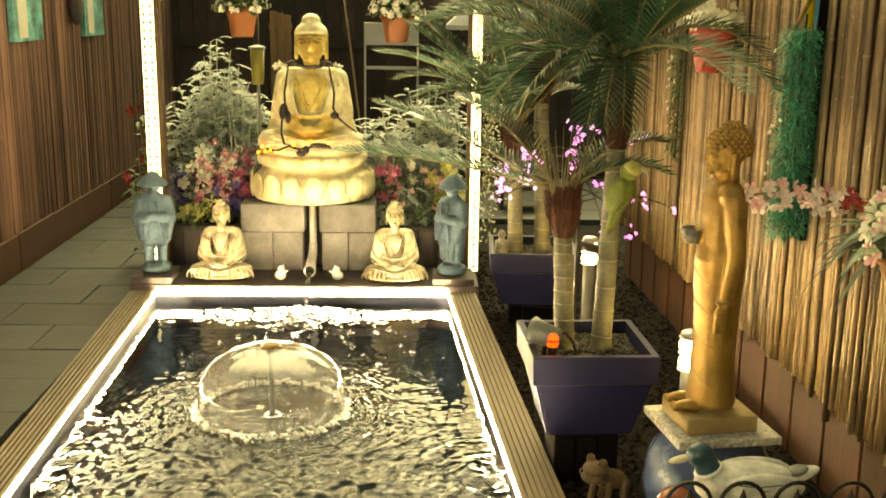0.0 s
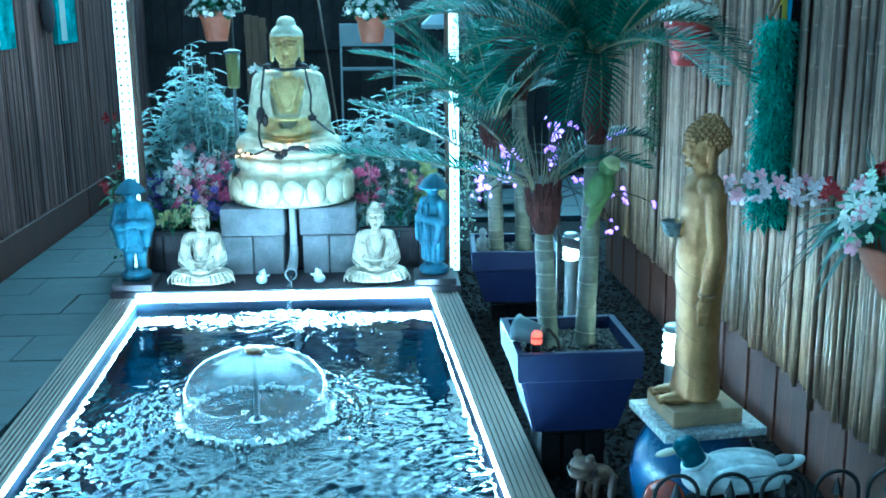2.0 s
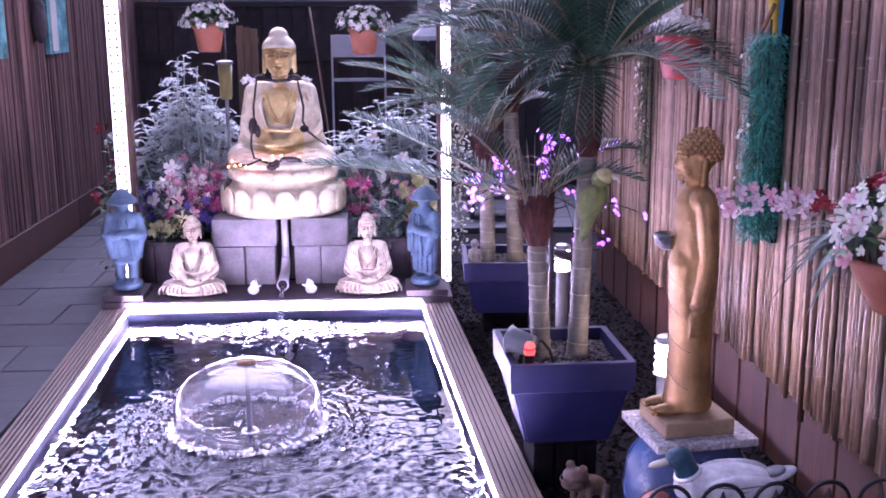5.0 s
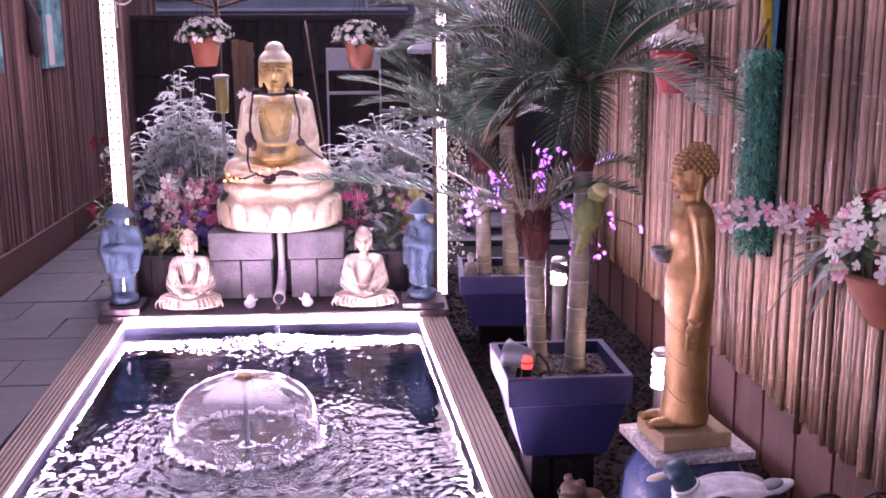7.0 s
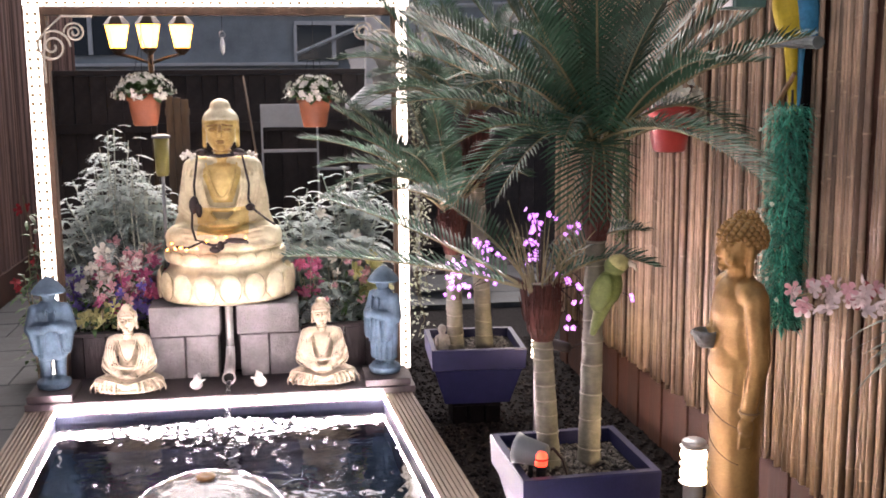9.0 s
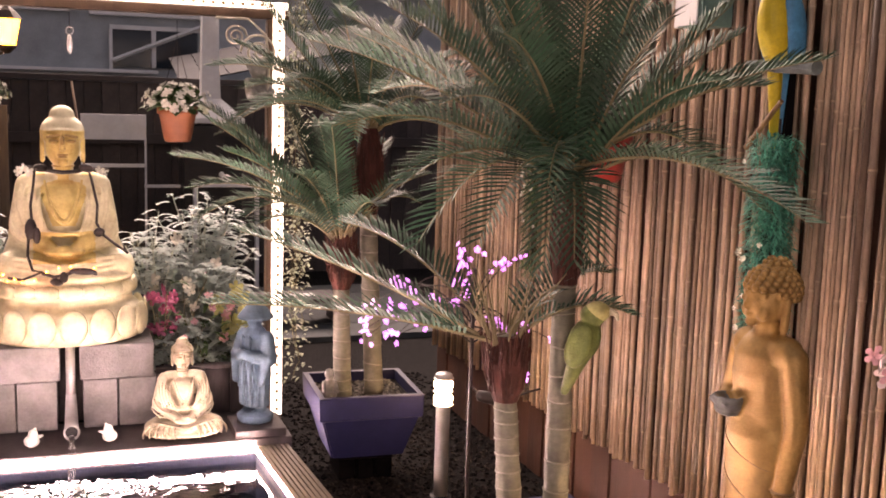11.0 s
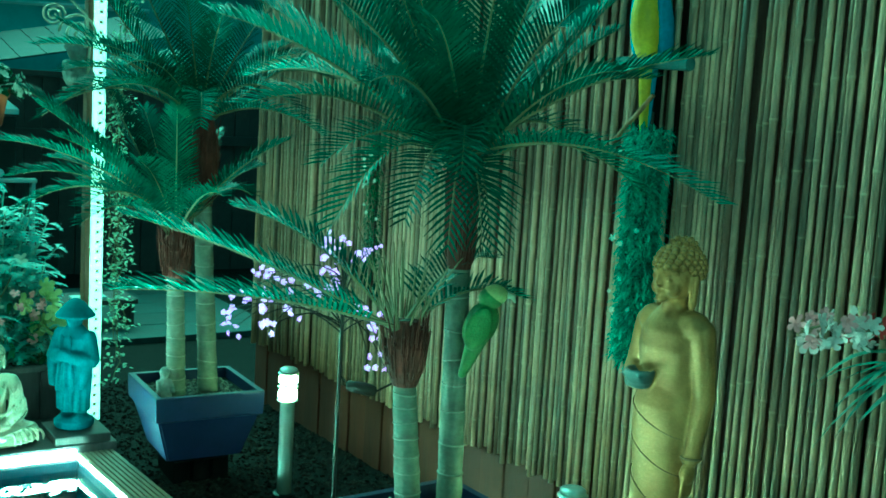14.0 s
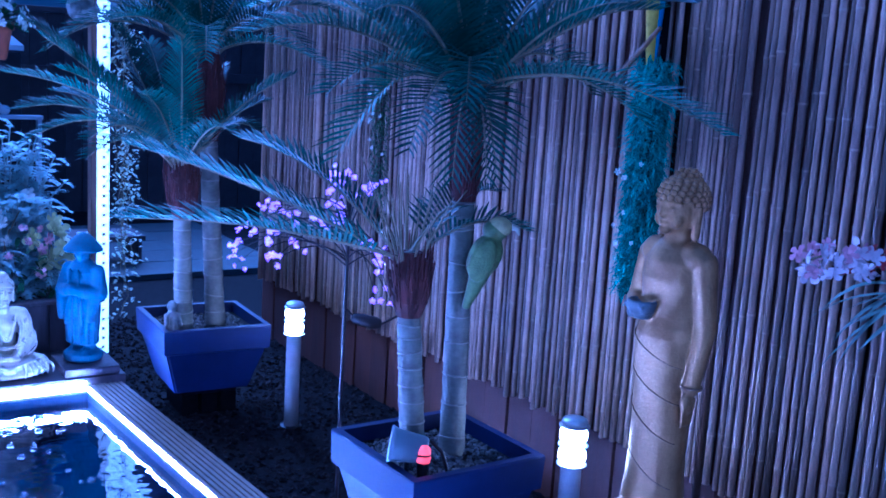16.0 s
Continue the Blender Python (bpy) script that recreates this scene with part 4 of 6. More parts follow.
cluster("pink_flowers", -0.98, 6.40, 0.34, 0.12, 0.40, 26, 0.026, PETALPINK, "pale pink blossoms beside the statue")
cluster("white_flowers", -1.00, 6.42, 0.34, 0.14, 0.44, 22, 0.024, PETALWHITE, "white blossoms beside the statue")
cluster("pink_flowers", 0.22, 6.42, 0.30, 0.14, 0.36, 9, 0.020, PETALPINK, "faded pink blossoms in the raised bed")
cluster("pink_flowers", -0.92, 6.50, 0.30, 0.13, 0.52, 20, 0.026, PETALPINK, "pale pink flowers in the raised bed")
cluster("magenta_flowers", -0.84, 6.43, 0.30, 0.08, 0.40, 24, 0.034, PETALMAGENTA, "bright magenta flowers in the raised bed")
cluster("red_flowers", -1.02, 6.42, 0.30, 0.10, 0.33, 18, 0.030, PETALMAGENTA, "deep pink flowers in the raised bed")
cluster("violet_flowers", -0.93, 6.38, 0.28, 0.10, 0.32, 24, 0.025, PETALBLUE, "violet blue flowers in the raised bed")
cluster("violet_flowers", -1.27, 6.46, 0.28, 0.07, 0.38, 14, 0.028, PETALBLUE, "violet blue flowers beside the post")
cluster("yellow_flowers", -1.09, 6.38, 0.27, 0.09, 0.21, 12, 0.036, PETALYELLOW, "yellow-green flowers at the bed's edge")
cluster("magenta_flowers", 0.02, 6.43, 0.30, 0.07, 0.42, 18, 0.026, PETALMAGENTA, "magenta pink flowers beside the lotus base")
cluster("white_lilies", 0.37, 6.45, 0.30, 0.09, 0.42, 12, 0.042, PETALYELLOW, "pale cream lilies in the raised bed")
cluster("white_flowers", 0.15, 6.6, 0.30, 0.16, 0.62, 10, 0.024, PETALWHITE, "small white flowers among silver leaves")
cluster("red_flowers", -1.47, 6.7, 0.30, 0.10, 0.95, 7, 0.022, PETALRED, "dark red flowers outside the arch post", leaves=70)
cluster("red_flowers", -1.50, 6.6, 0.02, 0.08, 0.85, 5, 0.022, PETALRED, "dark red flowers with green leaves by the path", leaves=90)
feathery("silver_shrub", -1.12, 7.1, 0.30, 1.25, 0.16, 14, "tall grey shrub at the back of the bed")


def hanging_pot(x, y, z, label):
    pot = thing("hanging_pot", (x, y, z), label, "hanging plant", "pots hanging from the arch")
    part("pot", add_lathe(B(), [(0.055, 0), (0.062, 0.01), (0.083, 0.125), (0.092, 0.128), (0.094, 0.16), (0.086, 0.162), (0.082, 0.13), (0.02, 0.125)], 28, (x, y, z)), TERRA, pot, "terracotta pot", True)
    bm = B()
    for a in (0.5, 2.6, 4.7):
        add_tube(bm, [(x + 0.09 * math.cos(a), y + 0.09 * math.sin(a), z + 0.16), (x, y, z + 0.46)], 0.0018, 4)
    add_tube(bm, [(x, y, z + 0.46), (x, y, ZT - 0.07)], 0.002, 4)
    part("hanger", bm, BLACKIRON, pot, "thin wire hanger")
    spots, lv, lf = [], [], []
    for _ in range(230):
        a, e = U(0, 6.28), U(-0.2, 1.5)
        d = Vector((math.cos(a) * math.cos(e), math.sin(a) * math.cos(e), math.sin(e) * 0.62))
        c = Vector((x, y, z + 0.165)) + d * U(0.125, 0.165)
        add_leaf(lv, lf, Vector((x, y, z + 0.16)) + d * U(0.06, 0.11), d + dirs() * 0.7, 0.07, 0.045, 0.3)
        if U(0, 1) < 0.42:
            spots.append((c, U(0.014, 0.024), d))
    blooms(pot, PETALWHITE, spots)
    raw("leaves", lv, lf, GREENLEAF, pot, "green leaves")


hanging_pot(-0.79, 6.20, 1.465, "terracotta pot of white flowers hung on the left of the arch beam".replace("on the left of", "from"))
hanging_pot(0.077, 6.20, 1.445, "terracotta pot of white flowers hung beside the statue")

# vine garland down the right post
vine = thing("vine_garland", (0.60, 6.2, 0.3), "pale small-leaved vine garland trailing down the arch post", "garland")
vs, fs = [], []
bm = B()
for s0 in range(6):
    pts = []
    p = Vector((0.585 + 0.012 * s0, 6.10 + U(-0.02, 0.02), ZT + 0.03))
    low = U(0.22, 0.75)
    while p.z > low:
        pts.append(p.copy())
        p += Vector((U(-0.022, 0.022) + 0.25 * (0.612 - p.x), U(-0.014, 0.014) + 0.25 * (6.095 - p.y), -U(0.03, 0.06)))
    add_tube(bm, pts, 0.0018, 4)
    for q in pts:
        for _ in range(RNG.randrange(1, 9)):
            add_leaf(vs, fs, q + Vector((U(-0.045, 0.055), U(-0.03, 0.02), U(-0.03, 0.03))), dirs() - Vector((0.2, 0.5, 0.4)), U(0.014, 0.030), U(0.012, 0.020), 0.4, n=2)
part("vine_stem", bm, RACHIS, vine)
raw("leaves", vs, fs, VINE, vine)

# ---- seated and standing statues ----
def seated_forms(bm, fine, H, z0=0.0, sleeves=True, head=1.0, broad=0.0):
    """bm: forms that flow together; fine: small crisp forms laid on them."""
    def size(z):
        return head if z > 0.68 else 1.0

    def P(x, y, z):
        k = size(z)
        return (x * k * H, y * k * H, z0 + (0.68 + (z - 0.68) * k) * H)

    def ball(c, r, rot=(0, 0, 0), seg=24, to=None):
        add_ball(bm if to is None else to, P(*c), tuple(k * size(c[2]) * H for k in r), rot, seg)

    def limb(p, q, a, b, to=None, seg=20):
        add_limb(bm if to is None else to, P(*p), P(*q), a * size(p[2]) * H, b * size(q[2]) * H, seg)

    def fold(pts, r):
        n = 12
        a, b, c = (Vector(P(*p)) for p in pts)
        ctrl = b * 2 - (a + c) / 2
        add_tube(bm, [bez(a, ctrl, c, i / n) for i in range(n + 1)], lambda s: r * H * (0.5 + math.sin(math.pi * s) * 0.5), 8)

    ball((0, -0.07, 0.045), (0.40, 0.26, 0.055))
    ball((0, -0.04, 0.10), (0.31, 0.21, 0.10))
    for s in (-1, 1):
        limb((s * 0.11, 0.05, 0.13), (s * 0.315, -0.09, 0.10), 0.105, 0.080)
        limb((s * 0.315, -0.12, 0.09), (-s * 0.02, -0.25, 0.085), 0.075, 0.052)
        limb((s * (0.172 + broad), 0.05, 0.553), (s * (0.232 + 0.5 * broad), 0.03, 0.32), 0.074, 0.072 - 0.3 * broad)
        limb((s * 0.232, 0.02, 0.31), (s * 0.065, -0.18, 0.195), 0.070, 0.044)
        if sleeves:
            limb((s * 0.225, 0.03, 0.31), (s * 0.30, -0.01, 0.15), 0.060, 0.045)
        else:
            for i in range(6):
                fold([(s * (0.10 + 0.05 * i), -0.235 + 0.012 * i, 0.15), (s * (0.13 + 0.055 * i), -0.30 + 0.022 * i, 0.09), (s * (0.12 + 0.058 * i), -0.33 + 0.03 * i, 0.02)], 0.014)
        limb((s * 0.101, 0.028, 0.825), (s * 0.100, 0.020, 0.705), 0.012, 0.014)
        for i in range(4):
            fold([(s * 0.34, -0.12 - 0.015 * i, 0.165 - 0.032 * i), (s * 0.2, -0.215 - 0.014 * i, 0.155 - 0.032 * i), (s * 0.03, -0.28, 0.125 - 0.026 * i)], 0.012)
        for i in range(5):
            fold([(s * (0.235 - 0.03 * i), -0.02 - 0.012 * i, 0.575 - 0.012 * i), (s * (0.242 - 0.028 * i), -0.060 - 0.012 * i, 0.43), (s * (0.19 - 0.028 * i), -0.10 - 0.014 * i, 0.27)], 0.012)
        for i in range(3):
            fold([(s * (0.29 + 0.01 * i), 0.0, 0.40 - 0.05 * i), (s * 0.26, -0.06, 0.30 - 0.04 * i), (s * 0.12, -0.165, 0.225 - 0.015 * i)], 0.010)
        # brow, closed eyelid
        limb((s * 0.073, -0.078, 0.829), (s * 0.016, -0.105, 0.838), 0.006, 0.006, fine, 8)
        ball((s * 0.042, -0.0945, 0.808), (0.026, 0.012, 0.009), to=fine, seg=12)
    limb((0, 0.05, 0.15), (0, 0.05, 0.42), 0.138 if sleeves else 0.118, 0.145 if sleeves else 0.125)
    ball((0, 0.035, 0.47), (0.185 if sleeves else 0.155, 0.125 if sleeves else 0.11, 0.14))
    limb((-0.135 - broad, 0.05, 0.572), (0.135 + broad, 0.05, 0.572), 0.066, 0.066)
    fold([(-0.105, -0.075, 0.60), (0.0, -0.165, 0.36), (0.105, -0.075, 0.60)], 0.017)
    fold([(-0.15, -0.10, 0.315), (0, -0.155, 0.285), (0.15, -0.10, 0.315)], 0.02)
    ball((0, -0.205, 0.19), (0.115, 0.06, 0.030))
    ball((0, -0.215, 0.212), (0.045, 0.045, 0.020))
    limb((0, 0.03, 0.60), (0, 0.015, 0.70), 0.058, 0.050)
    for z in (0.645, 0.675):
        add_ring(fine, P(0, 0.020, z), 0.060 * H, 0.006 * H, 28, 6)
    ball((0, 0.0, 0.785), (0.088, 0.102, 0.120))
    ball((0, 0.028, 0.852), (0.113, 0.106, 0.094))
    ball((0, 0.030, 0.940), (0.064, 0.062, 0.052))
    add_tube(bm, [P(0.100 * math.cos(t), 0.012 - 0.098 * math.sin(t), 0.865 - 0.012 * abs(math.cos(t))) for t in [math.pi * i / 12 for i in range(13)]], 0.010 * H, 8)
    limb((0, -0.095, 0.832), (0, -0.118, 0.775), 0.008, 0.014, fine, 10)
    ball((0, -0.108, 0.770), (0.017, 0.012, 0.009), to=fine, seg=12)
    ball((0, -0.098, 0.738), (0.028, 0.012, 0.006), to=fine, seg=12)
    ball((0, -0.096, 0.727), (0.024, 0.012, 0.006), to=fine, seg=12)
    ball((0, -0.080, 0.695), (0.030, 0.022, 0.020), seg=12)
    fine.faces.ensure_lookup_table()
    for f in fine.faces:
        f.material_index = 1
    n0 = len(fine.faces)
    for s in (-1, 1):
        ball((s * 0.042, -0.089, 0.800), (0.024, 0.014, 0.010), to=fine, seg=14)
    limb((0, -0.092, 0.830), (0, -0.119, 0.772), 0.009, 0.015, fine, 12)
    fine.faces.ensure_lookup_table()
    for f in fine.faces[n0:]:
        f.material_index = 0


def lotus_forms(bm, rx, ry, h, fine=None):
    add_lathe(bm, [(0.90, 0), (0.95, 0.04 * h), (1.0, 0.20 * h), (0.99, 0.34 * h), (0.93, 0.52 * h), (0.84, 0.62 * h), (0.82, 0.72 * h), (0.86, 0.80 * h), (0.86, 0.92 * h), (0.80, 1.0 * h), (0.3, 1.02 * h)], 64, squash=(rx, ry))
    for row, (n, zz, rr, hh) in enumerate(((17, 0.33, 0.985, 0.24), (19, 0.86, 0.855, 0.10))):
        for i in range(n):
            a = 2 * math.pi * (i + 0.5 * row) / n
            c = (rx * rr * math.cos(a), ry * rr * math.sin(a), zz * h)
            add_ball(bm if fine is None else fine, c, (0.062 * rx / 0.365, 0.016, hh * h * 1.2), (0, 0, math.degrees(math.atan2(math.sin(a) / ry, math.cos(a) / rx)) + 90), 14)


bm = B()
fine = B()
seated_forms(bm, fine, 0.79, 0.27, True, 1.12, 0.024)
lotus_forms(bm, 0.365, 0.30, 0.285, fine)
buddha = fused("seated_statue", bm, GOLD, 0.0070, 1, fine)
buddha.data.materials.append(DARKGOLD)
buddha.data.materials.append(ROBEGOLD)
for poly in buddha.data.polygons:
    q = poly.center
    u, v, w = q.x / 0.79, q.y / 0.79, (q.z - 0.27) / 0.79
    chest = abs(u) < 0.125 - 0.35 * max(0, 0.5 - w) and v < -0.02 and 0.33 < w < 0.62
    face = 0.62 <= w < 0.884 and (v < -0.015 or abs(u) > 0.101)
    # gold hands; the lap's deeper gold also holds the orange bulbs' glow
    lap_glow = abs(u) < 0.17 and v < -0.12 and 0.13 < w < 0.30
    if poly.material_index != 1:
        poly.material_index = 0 if chest or face or lap_glow else 2
buddha.matrix_basis = pose(-0.425, 6.40, 0.513)
tagged(buddha, "large weathered gold seated statue on a lotus base above the spout", "statue")

bm = B()
fine = B()
seated_forms(bm, fine, 0.45, 0.0, False)
small = fused("small_seated_statue", bm, PALEGOLD, 0.0034, 1, fine)
# darker gold for the brows, lids, lips and neck rings
small.data.materials.append(M("darker_gold_lines", (0.42, 0.36, 0.25), 0.5, var=0.2))
small.matrix_basis = pose(-0.915, 6.03, 0.117)
tagged(small, "small pale gold seated statue on the pond ledge", "statue", "pair of small seated statues")
copy_thing(small, pose(0.075, 6.01, 0.117, 0, 0, 2))


def monk_forms(bm, walking):
    add_lathe(bm, [(0.075, 0.0), (0.085, 0.012), (0.085, 0.035), (0.06, 0.05)], 20)
    for s in (-1, 1):
        add_limb(bm, (s * 0.033, 0, 0.04), (s * 0.036, 0, 0.19), 0.026, 0.034)
        add_ball(bm, (s * 0.034, -0.02, 0.045), (0.024, 0.04, 0.018))
    if not walking:
        add_lathe(bm, [(0.064, 0.075), (0.074, 0.078), (0.072, 0.12), (0.078, 0.17), (0.06, 0.3)], 20, squash=(1.0, 0.8))
        for i in range(7):
            a = 3.4 + i * 0.42
            add_tube(bm, [(0.078 * math.cos(a) * 0.9, 0.06 * math.sin(a), 0.34), (0.08 * math.cos(a), 0.066 * math.sin(a), 0.2), (0.074 * math.cos(a), 0.062 * math.sin(a), 0.08)], 0.006, 6)
    add_lathe(bm, [(0.062, 0.15), (0.078, 0.17), (0.082, 0.24), (0.070, 0.33), (0.078, 0.40), (0.05, 0.44), (0.03, 0.455)], 20, squash=(1.0, 0.75))
    for s in (-1, 1):
        add_limb(bm, (s * 0.072, 0, 0.405), (s * 0.092, -0.01, 0.31), 0.032, 0.036)
        add_limb(bm, (s * 0.092, -0.015, 0.31), (s * 0.025, -0.075, 0.325), 0.036, 0.024)
        add_limb(bm, (s * 0.085, -0.03, 0.30), (s * 0.075, -0.05, 0.20), 0.03, 0.018)
        add_tube(bm, [(s * 0.02, -0.066, 0.42), (s * 0.03, -0.07, 0.3), (s * 0.045, -0.066, 0.17)], 0.007, 6)
    add_ball(bm, (0, -0.08, 0.33), (0.026, 0.02, 0.026))
    add_ball(bm, (0, -0.008, 0.485), (0.036, 0.04, 0.046))
    add_lathe(bm, [(0.07, 0.488), (0.084, 0.490), (0.086, 0.498), (0.062, 0.528), (0.040, 0.552), (0.018, 0.568), (0.006, 0.572)], 24)
    add_ball(bm, (0, -0.048, 0.482), (0.007, 0.009, 0.012))


bm = B()
monk_forms(bm, True)
monk = fused("robed_figurine", bm, MONKBLUE, 0.0055, 2)
monk.matrix_basis = pose(-1.285, 6.0, 0.155, 0, 0, 12)
tagged(monk, "blue-grey stone figurine in robe and conical hat on a dark block", "figurine", "pair of robed figurines")
bm = B()
monk_forms(bm, False)
monk = fused("robed_figurine", bm, MONKBLUE, 0.0055, 2)
monk.matrix_basis = pose(0.405, 5.99, 0.155, 0, 0, -50)
tagged(monk, "blue-grey stone figurine in long robe and domed hat on block", "figurine", "pair of robed figurines")
foot = solid("corner_block", box(-1.39, 5.84, 0.117, -1.17, 6.10, 0.154, 0.006), SLEEPER, "dark timber block under the figurine", "block", "corner blocks")
solid("corner_block", box(0.29, 5.84, 0.117, 0.525, 6.10, 0.154, 0.006), SLEEPER, "dark timber block under the figurine", "block", "corner blocks")


def ducklet(x, y, rz):
    bm = B()
    add_ball(bm, (0, 0, 0.028), (0.034, 0.031, 0.028))
    add_ball(bm, (0.006, 0, 0.062), (0.021, 0.020, 0.019))
    add_limb(bm, (0.02, 0, 0.045), (0.048, 0, 0.056), 0.009, 0.005)
    for s in (-1, 1):
        add_ball(bm, (0.012, s * 0.012, 0.080), (0.007, 0.006, 0.007))
    ob = fused("white_ornament", bm, WHITEPAINT, 0.0035, 1)
    ob.matrix_basis = pose(x, y, 0.117, 0, 0, rz)
    tagged(ob, "small round white glazed ornament beside the spout", "ornament", "pair of white ornaments")


ducklet(-0.575, 5.95, -20)
ducklet(-0.25, 5.95, 200)

# cable of fairy lights over the big statue
cable = thing("fairy_light_cable", (-0.42, 6.2, 0.8), "dark fairy light cable draped over the seated statue", "cable")
bm = B()
add_tube(bm, [(-0.545, 6.30, 1.315), (-0.55, 6.235, 1.25), (-0.565, 6.235, 1.15), (-0.56, 6.20, 1.08), (-0.575, 6.19, 1.02), (-0.58, 6.17, 0.93), (-0.56, 6.13, 0.87), (-0.52, 6.11, 0.865), (-0.60, 6.09, 0.835), (-0.66, 6.12, 0.84)], 0.006)
add_tube(bm, [(-0.315, 6.30, 1.315), (-0.30, 6.235, 1.25), (-0.28, 6.235, 1.15), (-0.285, 6.21, 1.07), (-0.26, 6.19, 1.02), (-0.20, 6.18, 0.97), (-0.15, 6.2, 0.93)], 0.006)
add_tube(bm, [(-0.52, 6.10, 0.86), (-0.47, 6.085, 0.845), (-0.42, 6.08, 0.855), (-0.38, 6.085, 0.868), (-0.33, 6.095, 0.865), (-0.29, 6.11, 0.85)], 0.008)
add_tube(bm, [(-0.58, 6.29, 1.318), (-0.5, 6.275, 1.305), (-0.43, 6.265, 1.295), (-0.36, 6.275, 1.30), (-0.30, 6.29, 1.318)], 0.010)
part("wire", bm, CABLE, cable)
for c, r in (((-0.565, 6.175, 1.05), (0.026, 0.016, 0.05)), ((-0.540, 6.17, 1.02), (0.018, 0.014, 0.04)), ((-0.275, 6.185, 1.03), (0.026, 0.014, 0.022)), ((-0.46, 6.068, 0.825), (0.03, 0.014, 0.018)), ((-0.43, 6.068, 0.845), (0.02, 0.014, 0.026)), ((-0.52, 6.265, 1.315), (0.035, 0.018, 0.020)), ((-0.325, 6.265, 1.315), (0.035, 0.018, 0.020)), ((-0.35, 6.07, 0.870), (0.06, 0.013, 0.016))):
    part("plug", add_ball(B(), c, r, (U(-15, 15), U(-15, 15), U(-15, 15)), 10), CABLE, cable, "black connector plug", True)
for c in ((-0.66, 6.07, 0.835), (-0.63, 6.05, 0.845), (-0.68, 6.10, 0.86), (-0.70, 6.08, 0.83), (-0.60, 6.06, 0.83), (-0.55, 6.05, 0.84), (-0.50, 6.055, 0.875), (-0.40, 6.055, 0.895), (-0.30, 6.07, 0.885), (-0.45, 6.06, 0.89)):
    part("bulb", add_ball(B(), c, 0.0055, seg=8), ORANGEGLOW, cable, "tiny glowing orange bulb", True)
sh = thing("shoulder_blossoms", (-0.60, 6.27, 1.31), "few small white blossoms resting on the statue's shoulders", "flowers")
blooms(sh, PETALWHITE, [(Vector((x, 6.25, z)), 0.022, Vector((U(-0.5, 0.5), -1, U(0, 0.6)))) for x, z in ((-0.612, 1.300), (-0.590, 1.312), (-0.570, 1.298), (-0.272, 1.305), (-0.252, 1.298))])

# solar stake light by the statue
sol = thing("stake_light", (-0.747, 6.46, 0.30), "olive cylindrical stake light with pale cap", "stake light")
part("stake", add_rod(B(), (-0.747, 6.46, 0.2), (-0.747, 6.46, 1.2), 0.010), GREYPLASTIC, sol)
part("body", add_lathe(B(), [(0.030, 1.18), (0.036, 1.20), (0.042, 1.385)], 16, (-0.747, 6.46, 0)), M("olive_glass", (0.20, 0.19, 0.06), 0.3, var=0.2), sol, "", True)
part("cap", add_lathe(B(), [(0.050, 1.386), (0.050, 1.40), (0.02, 1.408)], 16, (-0.747, 6.46, 0)), GREYPLASTIC, sol, "pale cap")

# small figure high on the post
bm = B()
add_ball(bm, (0, 0, 0.06), (0.055, 0.05, 0.065))
add_ball(bm, (0, -0.015, 0.16), (0.042, 0.042, 0.046))
for s in (-1, 1):
    add_limb(bm, (s * 0.04, 0, 0.10), (s * 0.055, -0.05, 0.06), 0.02, 0.016)
    add_limb(bm, (s * 0.03, -0.02, 0.03), (s * 0.045, -0.07, 0.05), 0.024, 0.018)
    add_ball(bm, (s * 0.045, -0.01, 0.175), (0.012, 0.01, 0.016))
fig = fused("perched_figurine", bm, FIGGREY, 0.005, 2)
fig.matrix_basis = pose(0.44, 6.20, 1.63, 0, 0, 10)
tagged(fig, "weathered grey stone figurine fixed to the arch post", "figurine")
solid("figurine_bracket", box(0.395, 6.16, 1.612, 0.49, 6.24, 1.629, 0.003), POSTWOOD, "small timber bracket fixed to the arch post", "bracket")

